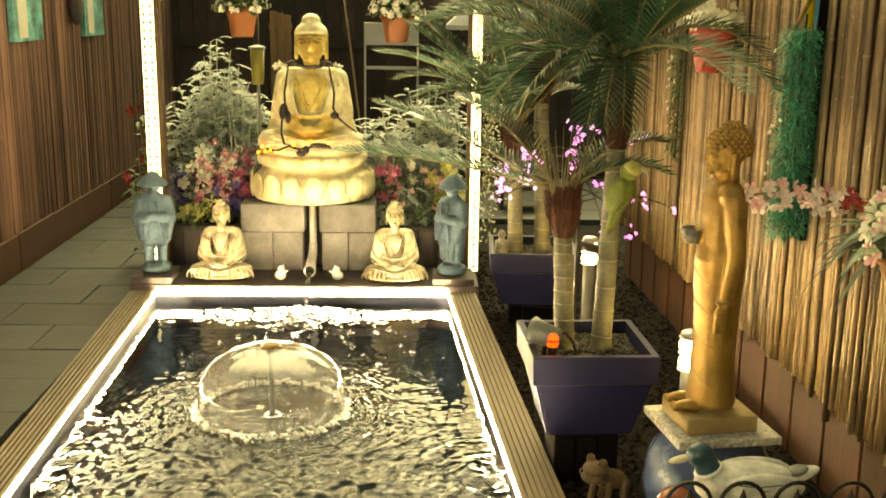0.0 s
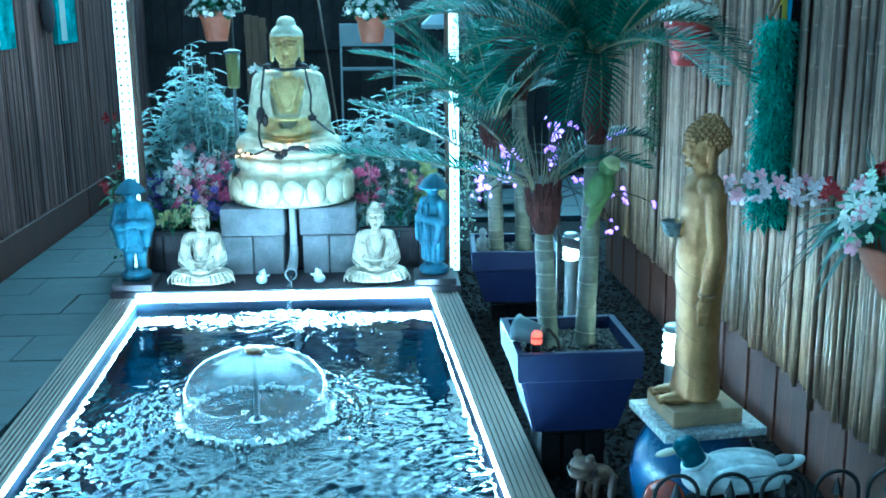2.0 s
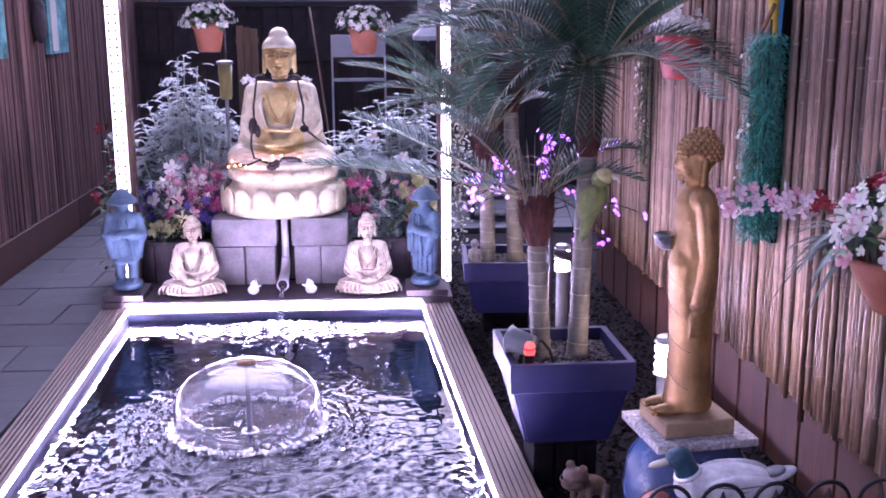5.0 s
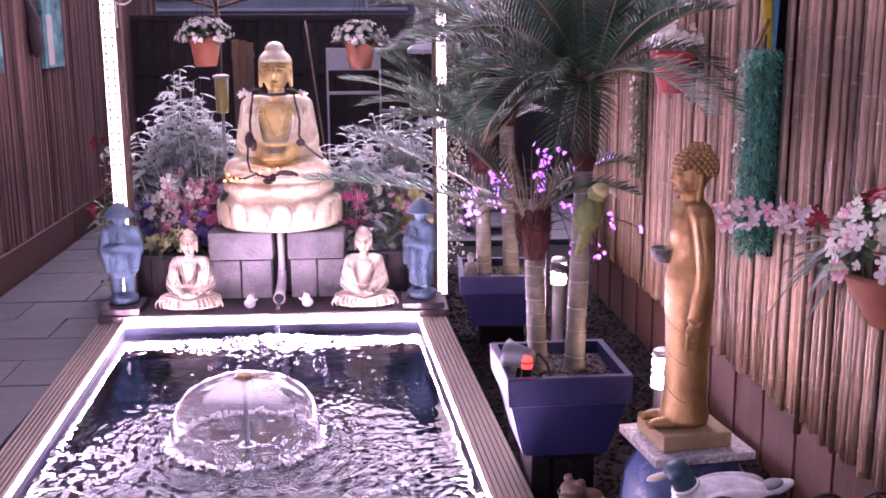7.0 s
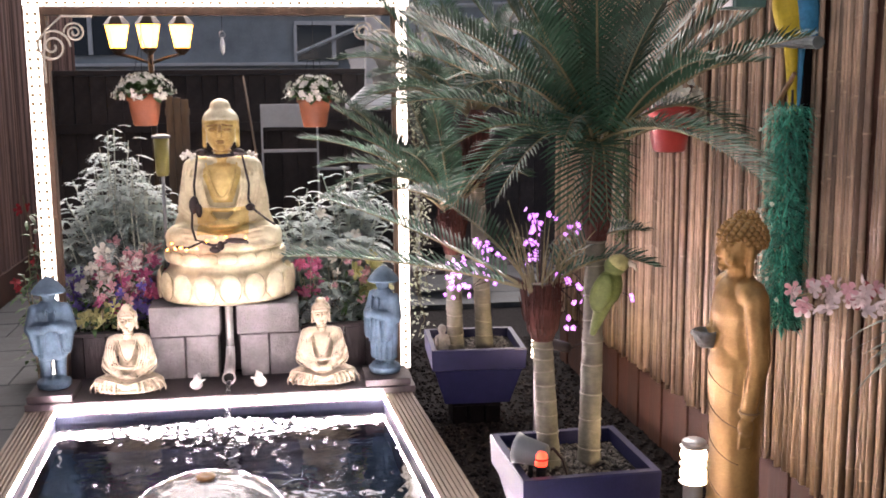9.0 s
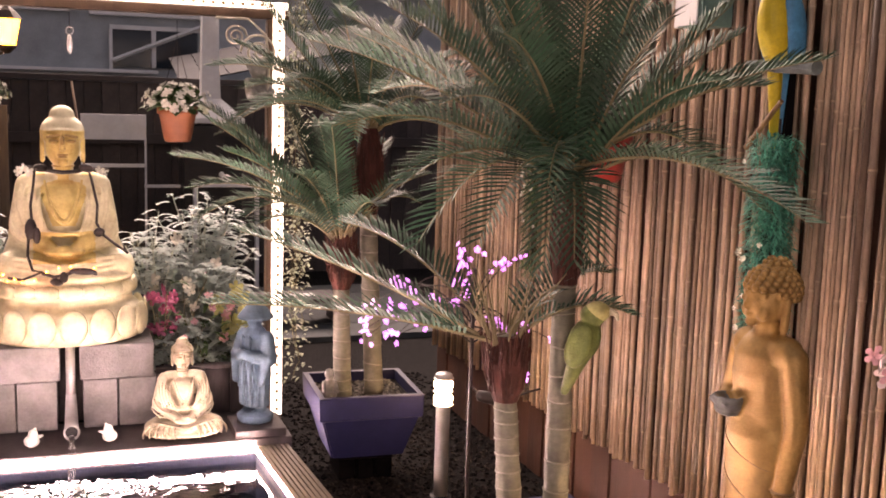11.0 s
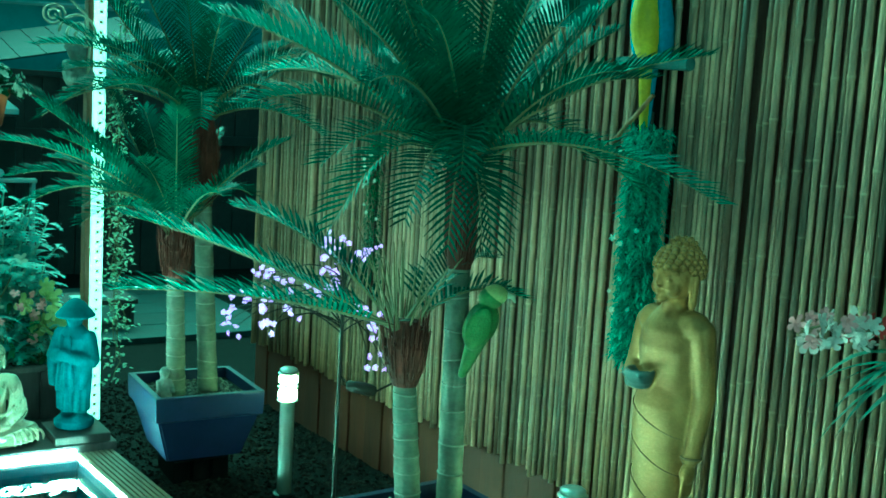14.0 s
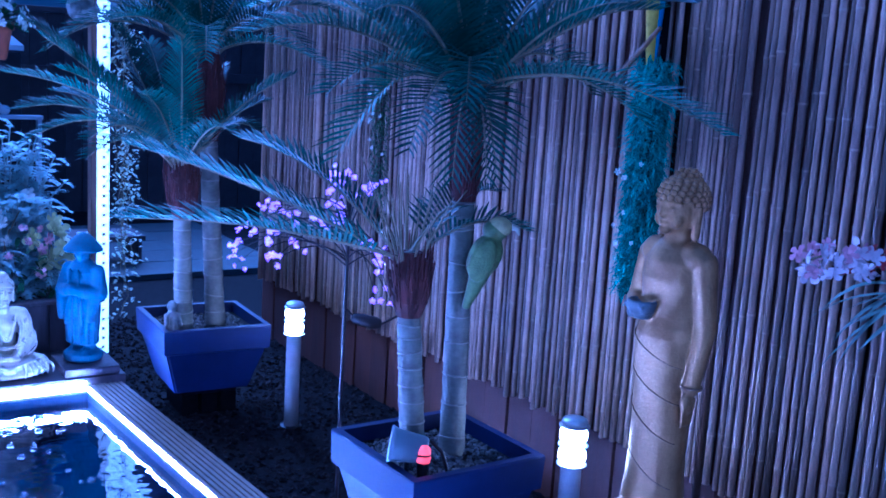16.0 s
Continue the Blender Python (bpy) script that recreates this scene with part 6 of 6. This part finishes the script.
# green parrot on the taller stem
bm = B()
add_ball(bm, (0, 0, 0.0), (0.042, 0.045, 0.075), (14, 0, 0))
add_ball(bm, (0, -0.022, 0.085), (0.034, 0.036, 0.036))
add_limb(bm, (0, 0.01, -0.05), (0, 0.045, -0.17), 0.03, 0.012)
for s in (-1, 1):
    add_ball(bm, (s * 0.034, 0.012, -0.01), (0.016, 0.036, 0.075), (14, 0, 0))
par = thing("parrot_ornament", (0.885, 3.70, 1.03), "green parrot ornament with yellow head fixed to a palm stem", "ornament")
body = fused("body", bm, PARROTGREEN, 0.0045, 2)
PARROT = pose(0.895, 3.665, 1.045, 0, 0, 60) @ Matrix.Diagonal((1.0, 1.0, 0.85, 1))
body.matrix_basis = PARROT
under(body, par)
bm = add_ball(B(), (0, -0.032, 0.096), (0.034, 0.036, 0.034))
cap = fused("head", bm, M("parrot_pale_head", (0.46, 0.44, 0.18), 0.5, var=0.3, scale=30, bump=0.2), 0.004, 1)
cap.matrix_basis = PARROT
under(cap, par)
bm = B()
add_tube(bm, [(0, -0.062, 0.098), (0, -0.082, 0.092), (0, -0.088, 0.072)], lambda s: 0.014 * (1 - 0.8 * s), 8)
bk = part("beak", bm, BEAK, None, "pale hooked beak", True)
bk.matrix_basis = PARROT
under(bk, par)

# lit blossom tree on a thin stake
tree = thing("blossom_light_tree", (0.87, 4.42, 0), "thin dark branching light with glowing pink blossoms", "light tree")
bm = B()
add_tube(bm, [(0.87, 4.42, 0.0), (0.868, 4.42, 0.6), (0.87, 4.42, 1.12)], 0.007, 6)
ends = []
crown = [(U(0.50, 0.88), U(4.28, 4.66), U(0.84, 1.06)) for _ in range(16)]
crown += [(U(0.74, 0.98), U(4.36, 4.66), U(1.06, 1.22)) for _ in range(4)]
crown += [(1.10, 4.51, 0.70), (1.13, 4.58, 0.72), (1.26, 4.88, 0.75), (1.38, 4.90, 0.75), (1.12, 4.62, 0.84), (1.20, 4.80, 1.08), (1.13, 4.78, 1.06), (0.97, 4.40, 0.76), (0.99, 4.45, 0.90)]
for q in crown:
    p0, p2 = Vector((0.87, 4.42, U(0.84, 1.06))), Vector(q)
    p1 = (p0 + p2) / 2 + Vector((0, 0, 0.09))
    pts = [bez(p0, p1, p2, k / 6) for k in range(7)]
    add_tube(bm, pts, lambda s: 0.0030 * (1 - 0.5 * s), 5)
    for c in (pts[6], pts[4]) if U(0, 1) < 0.5 else (pts[6],):
        ends += [c + Vector((U(-0.022, 0.022), U(-0.02, 0.02), U(-0.022, 0.022))) for _ in range(3 if U(0, 1) < 0.6 else 2)]
part("branch_frame", bm, CABLE, tree, "thin dark branches")
blooms(tree, FAIRY, [(e, U(0.0095, 0.0135), Vector((U(-1, 0.4), U(-1, -0.2), U(-0.4, 0.6)))) for e in ends], "blossom", "glowing pink led blossom")
part("transformer", add_lathe(B(), [(0.006, -0.055), (0.018, -0.048), (0.021, -0.02), (0.021, 0.03), (0.016, 0.045), (0.006, 0.05)], 14), CABLE, tree, "black capsule transformer", True).matrix_basis = pose(0.925, 4.36, 0.685, 0, 100, -30)
part("lead", add_tube(B(), [(0.87, 4.42, 0.72), (0.885, 4.40, 0.70), (0.895, 4.38, 0.69)], 0.004, 6), CABLE, tree, "black lead")
part("lead", add_tube(B(), [(0.965, 4.33, 0.68), (1.02, 4.29, 0.72), (1.06, 4.27, 0.735)], 0.004, 6), CABLE, tree, "black lead")

# ---- frog, duck, ball, iron edging ----
bm = B()
add_ball(bm, (0, 0.045, 0.150), (0.040, 0.066, 0.034), (-12, 0, 0))
add_ball(bm, (0, -0.030, 0.205), (0.047, 0.044, 0.028), (-6, 0, 0))
add_ball(bm, (0, -0.042, 0.182), (0.043, 0.040, 0.020))
add_limb(bm, (0, 0.01, 0.16), (0, -0.02, 0.19), 0.030, 0.030)
for s in (-1, 1):
    add_ball(bm, (s * 0.027, -0.028, 0.236), (0.015, 0.015, 0.014))
    add_limb(bm, (s * 0.032, 0.000, 0.150), (s * 0.037, -0.022, 0.016), 0.012, 0.008)
    add_ball(bm, (s * 0.038, -0.034, 0.008), (0.014, 0.024, 0.008))
    add_limb(bm, (s * 0.036, 0.075, 0.140), (s * 0.050, 0.050, 0.075), 0.017, 0.011)
    add_limb(bm, (s * 0.050, 0.050, 0.075), (s * 0.046, 0.085, 0.014), 0.011, 0.008)
    add_ball(bm, (s * 0.048, 0.070, 0.008), (0.014, 0.028, 0.008))
fine = B()
add_tube(fine, [(0.046 * math.sin(t), -0.040 - 0.043 * math.cos(t), 0.193 + 0.006 * abs(math.sin(t))) for t in [-1.4 + 2.8 * i / 12 for i in range(13)]], 0.0028, 6)
frog = fused("frog_ornament", bm, FROGCLAY, 0.0038, 1, fine)
frog.matrix_basis = pose(0.800, 3.28, 0.0, 0, 0, -52)
tagged(frog, "dark brown frog ornament standing on thin legs by the planter", "ornament")

rock = B()
add_ball(rock, (1.12, 2.80, 0.15), (0.22, 0.13, 0.20), seg=20)
for v in rock.verts:
    v.co += v.normal * 0 + Vector((noise.noise(v.co * 6), noise.noise(v.co * 6 + Vector((3, 0, 0))), noise.noise(v.co * 6 + Vector((0, 5, 0))))) * 0.03
solid("boulder", rock, CHIP, "dark rough boulder under the duck ornament", "boulder")
duck = thing("duck_ornament", (1.10, 2.79, 0.33), "painted mallard duck ornament with dark head on a boulder", "ornament")
DK = pose(1.11, 2.78, 0.335, 0, 0, 180) @ Matrix.Diagonal((0.86, 0.9, 0.9, 1))
bm = B()
add_ball(bm, (0, 0, 0.065), (0.165, 0.075, 0.065))
add_ball(bm, (0.09, 0, 0.06), (0.09, 0.068, 0.062))
add_ball(bm, (-0.16, 0, 0.09), (0.07, 0.035, 0.018), (0, 18, 0))
for s in (-1, 1):
    add_ball(bm, (-0.03, s * 0.066, 0.075), (0.13, 0.02, 0.045))
db = fused("body", bm, DUCKBODY, 0.005, 2)
db.matrix_basis = DK
under(db, duck)
bm = B()
add_limb(bm, (0.125, 0, 0.085), (0.15, 0, 0.14), 0.045, 0.036)
add_ball(bm, (0.165, 0, 0.155), (0.045, 0.036, 0.038))
dh = fused("head", bm, DUCKHEAD, 0.0045, 1)
dh.matrix_basis = DK
under(dh, duck)
bm = add_ball(B(), (0.225, 0, 0.140), (0.042, 0.019, 0.010), (0, 14, 0), 12)
dk = part("bill", bm, BEAK, None, "pale flat bill", True)
dk.matrix_basis = DK
under(dk, duck)
bm = B()
add_ball(bm, (-0.150, 0, 0.103), (0.040, 0.034, 0.010), (0, 16, 0), 14)
dt = part("tail_coverts", bm, DUCKLINE, None, "dark mottled tail feathers", True)
dt.matrix_basis = DK
under(dt, duck)
for sg in (-1, 1):
    bm = B()
    for k in range(4):
        add_tube(bm, [(0.085 - 0.02 * k, sg * (0.075 - 0.004 * k), 0.092 - 0.012 * k), (0.0 - 0.02 * k, sg * (0.089 - 0.004 * k), 0.088 - 0.014 * k), (-0.10, sg * 0.079, 0.094 - 0.010 * k)], 0.0024, 5)
    dw = part("wing_lines", bm, DUCKLINE, None, "grey wing feather lines", True)
    dw.matrix_basis = DK
    under(dw, duck)
bm = add_ring(B(), (0.135, 0, 0.105), 0.042, 0.007, 20, 6, (0, 25, 0))
dn = part("neck_ring", bm, WHITEPAINT, None, "white neck ring", True)
dn.matrix_basis = DK
under(dn, duck)
solid("glazed_ball", add_ball(B(), (0.93, 2.84, 0.285), 0.062, seg=24), M("red_brown_glaze", (0.20, 0.05, 0.03), 0.2, var=0.3, bump=0.03), "red-brown glazed ball beside the duck", "ball", smooth=True)
solid("ball_stand", add_lathe(B(), [(0.05, 0), (0.05, 0.18), (0.035, 0.235)], 16, (0.93, 2.84, 0)), BLACKIRON, "short dark stand under the glazed ball", "stand")

edging = thing("iron_edging", (1.2, 2.62, 0), "black wrought-iron bow-top border fence", "border fence")
for i in range(6):
    x = 0.90 + i * 0.142
    bm = B()
    add_tube(bm, [(x - 0.058, 2.62, 0.0), (x - 0.058, 2.62, 0.41)] + [(x - 0.058 * math.cos(a), 2.62, 0.41 + 0.058 * math.sin(a)) for a in [k * math.pi / 10 for k in range(1, 10)]] + [(x + 0.058, 2.62, 0.41), (x + 0.058, 2.62, 0.0)], 0.006)
    part("bow", bm, BLACKIRON, edging, "", True)
    bm = B()
    add_rod(bm, (x, 2.62, 0.0), (x, 2.62, 0.405), 0.005)
    add_rod(bm, (x, 2.62, 0.405), (x, 2.62, 0.45), 0.016, 0.001, 6)
    part("spear", bm, BLACKIRON, edging)
bm = B()
for z in (0.10, 0.36):
    add_box(bm, 0.83, 2.614, z, 1.68, 2.626, z + 0.012)
part("rail", bm, BLACKIRON, edging)

# ---- on the bamboo wall ----
def garland(name, x, y, z0, z1, r, count, mat, label, dots):
    g = thing(name, (x, y, z0), label, "garland")
    part("cord", add_rod(B(), (x + 0.01, y, z0), (x + 0.01, y, z1 + 0.05), 0.004), CABLE, g)
    vs, fs = [], []
    for _ in range(count):
        z = U(z0, z1)
        a = U(0, 6.28)
        d = Vector((math.cos(a), math.sin(a), U(-1.0, 0.9)))
        add_leaf(vs, fs, Vector((x, y, z)) + Vector((d.x, d.y, 0)) * r * U(0.2, 0.75), d + dirs() * 0.8, r * U(0.25, 0.55), 0.006, 0.3, n=2)
    raw("foliage", vs, fs, mat, g)
    vs, fs = [], []
    for _ in range(dots):
        a = U(1.8, 4.6)
        add_bloom(vs, fs, Vector((x + math.cos(a) * r, y + math.sin(a) * r, U(z0, z1))), U(0.007, 0.012), Vector((-1, -0.5, 0.2)))
    tagged(raw("dots", vs, fs, PETALWHITE, g, "tiny white blooms"), kind="stuff")
    return g


garland("green_garland", 1.475, 3.68, 0.90, 1.60, 0.082, 6500, TEALGRASS, "thick teal-green foliage garland hung on the bamboo", 10)
garland("green_garland", 1.47, 5.30, 0.93, 1.48, 0.05, 1800, GREENLEAF, "slim dark green garland with white dots on the bamboo", 12)

# red wall pot with white flowers
wp = thing("wall_pot", (1.44, 4.62, 1.40), "red plastic pot of white flowers fixed on the bamboo", "wall pot")
part("pot", add_lathe(B(), [(0.056, 1.395), (0.066, 1.405), (0.093, 1.545), (0.102, 1.55), (0.102, 1.580), (0.092, 1.580), (0.085, 1.55), (0.02, 1.545)], 28, (1.44, 4.62, 0)), REDPOT, wp, "", True)
part("bracket", box(1.50, 4.59, 1.50, 1.59, 4.65, 1.52), BLACKIRON, wp)
spots, lv, lf = [], [], []
for _ in range(60):
    d = dirs()
    c = Vector((1.44, 4.62, 1.59)) + Vector((d.x, d.y, abs(d.z))) * U(0.06, 0.15)
    add_leaf(lv, lf, Vector((1.44, 4.62, 1.58)), d + Vector((0, 0, 0.3)), U(0.08, 0.14), 0.03, 0.4)
    if U(0, 1) < 0.45:
        spots.append((c, U(0.02, 0.034), d))
blooms(wp, PETALWHITE, spots)
raw("leaves", lv, lf, GREENLEAF, wp)

# macaw on a perch
mac = thing("macaw_ornament", (1.50, 3.70, 1.80), "blue and yellow macaw ornament on a grey perch", "ornament")
MC = pose(1.505, 3.75, 1.80, 0, 0, -70) @ Matrix.Diagonal((1.2, 1.2, 1.15, 1))
bm = B()
add_ball(bm, (0, -0.01, 0.09), (0.040, 0.045, 0.10), (12, 0, 0))
add_limb(bm, (0, 0.0, 0.02), (0, 0.02, -0.20), 0.020, 0.010)
o = fused("breast", bm, PARROTYELLOW, 0.0045, 2)
o.matrix_basis = MC
under(o, mac)
bm = B()
for s in (-1, 1):
    add_ball(bm, (s * 0.034, 0.022, 0.085), (0.020, 0.040, 0.105), (14, 0, 0))
add_ball(bm, (0, -0.03, 0.205), (0.036, 0.040, 0.040))
add_limb(bm, (0, 0.035, 0.0), (0, 0.045, -0.18), 0.020, 0.008)
o = fused("wing_coat", bm, PARROTBLUE, 0.0045, 2)
o.matrix_basis = MC
under(o, mac)
bm = add_ball(B(), (0, -0.055, 0.20), (0.030, 0.022, 0.026), seg=12)
o = part("face", bm, WHITEPAINT, None, "white face patch", True)
o.matrix_basis = MC
under(o, mac)
bm = add_tube(B(), [(0, -0.07, 0.205), (0, -0.095, 0.195), (0, -0.10, 0.165)], lambda s: 0.018 * (1 - 0.8 * s), 8)
o = part("beak", bm, BLACKIRON, None, "black hooked beak", True)
o.matrix_basis = MC
under(o, mac)
bm = add_rod(B(), (1.50, 3.56, 1.79), (1.495, 3.86, 1.80), 0.020, 0.016, 10)
part("perch", bm, M("weathered_perch", (0.10, 0.13, 0.13), 0.8, var=0.4, bump=0.4), mac, "grey wooden perch")
bm = add_rod(B(), (1.505, 3.70, 1.795), (1.59, 3.70, 1.795), 0.012)
part("bracket", bm, BLACKIRON, mac)
solid("wooden_hook", add_rod(B(), (1.49, 3.84, 1.56), (1.50, 3.70, 1.70), 0.009, 0.007, 8), BROWNCLAY, "thin brown wooden hook on the bamboo", "hook")

# nest box
nb = thing("nest_box", (1.50, 4.14, 1.92), "small white and green wooden bird nest box on the bamboo", "nest box")
part("front", box(1.455, 4.20, 1.925, 1.565, 4.22, 2.12, 0.003), WHITEPAINT, nb, "white front")
part("body", box(1.455, 4.06, 1.925, 1.565, 4.198, 2.12, 0.003), NESTGREEN, nb, "dull green body")
part("roof", box(1.43, 4.04, 2.122, 1.575, 4.24, 2.14, 0.003), FENCERED, nb, "brown roof")
part("hole", add_rod(B(), (1.453, 4.15, 2.05), (1.456, 4.15, 2.05), 0.016), BLACKIRON, nb, "dark entrance hole")
part("front_panel", box(1.448, 4.08, 1.93, 1.453, 4.19, 2.02, 0.001), WHITEPAINT, nb, "white panel")

# wall basket with orchids
bk = thing("wall_basket", (1.45, 2.72, 1.0), "terracotta wall basket overflowing with orchids and strap leaves", "wall basket")
part("bowl", add_lathe(B(), [(0.05, 0.955), (0.08, 0.962), (0.128, 1.04), (0.150, 1.085), (0.157, 1.09), (0.151, 1.10), (0.136, 1.09), (0.09, 1.06), (0.02, 1.055)], 36, (1.435, 2.515, 0)), TERRA, bk, "", True)
part("bracket", box(1.50, 2.53, 1.0, 1.60, 2.57, 1.02), BLACKIRON, bk)
lv, lf = [], []
for i in range(38):
    a = U(1.5, 4.6)
    d = Vector((math.cos(a), math.sin(a) + 0.3, U(0.1, 0.9)))
    add_leaf(lv, lf, Vector((1.38, 2.60 + U(0, 0.10), 1.11)), d, U(0.16, 0.27), U(0.018, 0.030), U(0.5, 1.0), n=6)
for i in range(4):
    add_leaf(lv, lf, Vector((1.42, 2.68, 1.12)), Vector((U(-0.4, 0.1), U(-0.1, 0.2), 1)), U(0.2, 0.28), 0.02, 0.1, n=5)
raw("strap_leaves", lv, lf, STRAPLEAF, bk, "long grey-green strap leaves")
lv, lf = [], []
for i in range(160):
    a, e = U(0, 6.28), U(0, 1.4)
    q = Vector((1.42 + 0.15 * math.cos(a) * math.cos(e), 2.56 + 0.17 * math.sin(a) * math.cos(e), 1.09 + 0.15 * math.sin(e)))
    add_leaf(lv, lf, q, dirs() - Vector((0.4, 0.2, 0)), U(0.05, 0.09), 0.032, 0.4)
raw("leaves", lv, lf, GREENLEAF, bk)
for mat, n, lo, hi in ((PETALWHITE, 34, 0.0, 0.75), (PETALRED, 34, 0.55, 1.4), (PETALPINK, 26, 0.0, 0.9), (VINE, 22, 0.2, 1.1)):
    spots = []
    for c in range(n // 2):
        a, e = U(1.5, 5.0), U(lo, hi)
        for _ in range(2):
            a1, e1 = a + U(-0.2, 0.2), e + U(-0.2, 0.2)
            d = Vector((math.cos(a1) * math.cos(e1), math.sin(a1) * math.cos(e1), math.sin(e1)))
            spots.append((Vector((1.42, 2.54, 1.095)) + Vector((d.x * 0.165, d.y * 0.19, d.z * 0.20)), U(0.014, 0.027), d + Vector((U(-0.9, 0.1), U(-0.8, 0.2), U(-0.5, 0.6)))))
    blooms(bk, mat, spots)
p0, p1, p2 = Vector((1.40, 2.72, 1.10)), Vector((1.28, 2.75, 1.24)), Vector((1.04, 2.74, 1.205))
part("orchid_stem", add_tube(B(), [bez(p0, p1, p2, k / 8) for k in range(9)], 0.003, 5), RACHIS, bk)
blooms(bk, PETALRED, [(bez(p0, p1, p2, U(0.30, 0.62)) + Vector((U(-0.03, 0.03), U(-0.03, 0.03), U(-0.04, 0.03))), U(0.016, 0.024), Vector((U(-1, 0), -1, U(-0.2, 0.5)))) for k in range(9)])
blooms(bk, PETALPINK, [(bez(p0, p1, p2, U(0.55, 1.0)) + Vector((U(-0.025, 0.025), U(-0.025, 0.025), U(-0.035, 0.03))), U(0.015, 0.022), Vector((U(-1, 0), -1, U(-0.2, 0.5)))) for k in range(8)], "orchid_bloom", "deep pink orchid bloom")
blooms(bk, M("orchid_petals", (0.78, 0.66, 0.66), 0.6, var=0.2, bump=0), [(bez(p0, p1, p2, 0.42 + 0.58 * k / 29) + Vector((U(-0.02, 0.02), U(-0.03, 0.03), U(-0.035, 0.025))), U(0.015, 0.027), Vector((U(-1, 0.6), U(-1, 0.2), U(-0.9, 0.9)))) for k in range(30)], "orchid_bloom", "pale pink orchid bloom")

# ---- on the reed wall ----
def picture(y0, y1, z0, z1):
    p = thing("wall_picture", (-2.24, (y0 + y1) / 2, z0), "unframed teal canvas print on the reed wall", "picture", "teal canvas prints")
    part("canvas", box(-2.25, y0, z0, -2.215, y1, z1, 0.003), TEALPRINT, p)
    part("highlight", box(-2.2145, y0 + 0.15 * (y1 - y0), z0 + 0.02, -2.2125, y0 + 0.45 * (y1 - y0), z0 + 0.75 * (z1 - z0), 0.001), PETALWHITE, p, "pale painted waterfall shape")


picture(6.62, 7.13, 1.40, 1.95)
picture(8.02, 8.50, 1.39, 1.90)
bm = B()
add_ball(bm, (-2.20, 7.78, 1.62), (0.045, 0.09, 0.15))
add_limb(bm, (-2.20, 7.78, 1.72), (-2.23, 7.74, 1.86), 0.045, 0.02)
msk = fused("wall_mask", bm, SLEEPER, 0.008, 2)
tagged(msk, "dark carved wooden oval hung on the reed wall", "wall ornament")

# low bench with a pale board, far corner
bench = thing("low_bench", (1.15, 8.6, 0), "low dark bench with a pale board on it", "bench")
part("seat", box(0.85, 8.45, 0.20, 1.45, 8.8, 0.235, 0.005), SLEEPER, bench)
for x in (0.88, 1.40):
    part("leg", box(x, 8.47, 0.0, x + 0.03, 8.78, 0.199, 0.003), SLEEPER, bench)
solid("pale_board", box(1.02, 8.50, 0.237, 1.25, 8.60, 0.252, 0.003), WHITEPAINT, "pale board lying on the low bench", "board")

# ---- the house behind the walk's start ----
solid("wall_south", box(-2.4, -3.2, 0.0, 1.9, -3.0, 2.9), HOUSEWALL, "plain rendered house wall behind the garden", "wall", kind="structure")
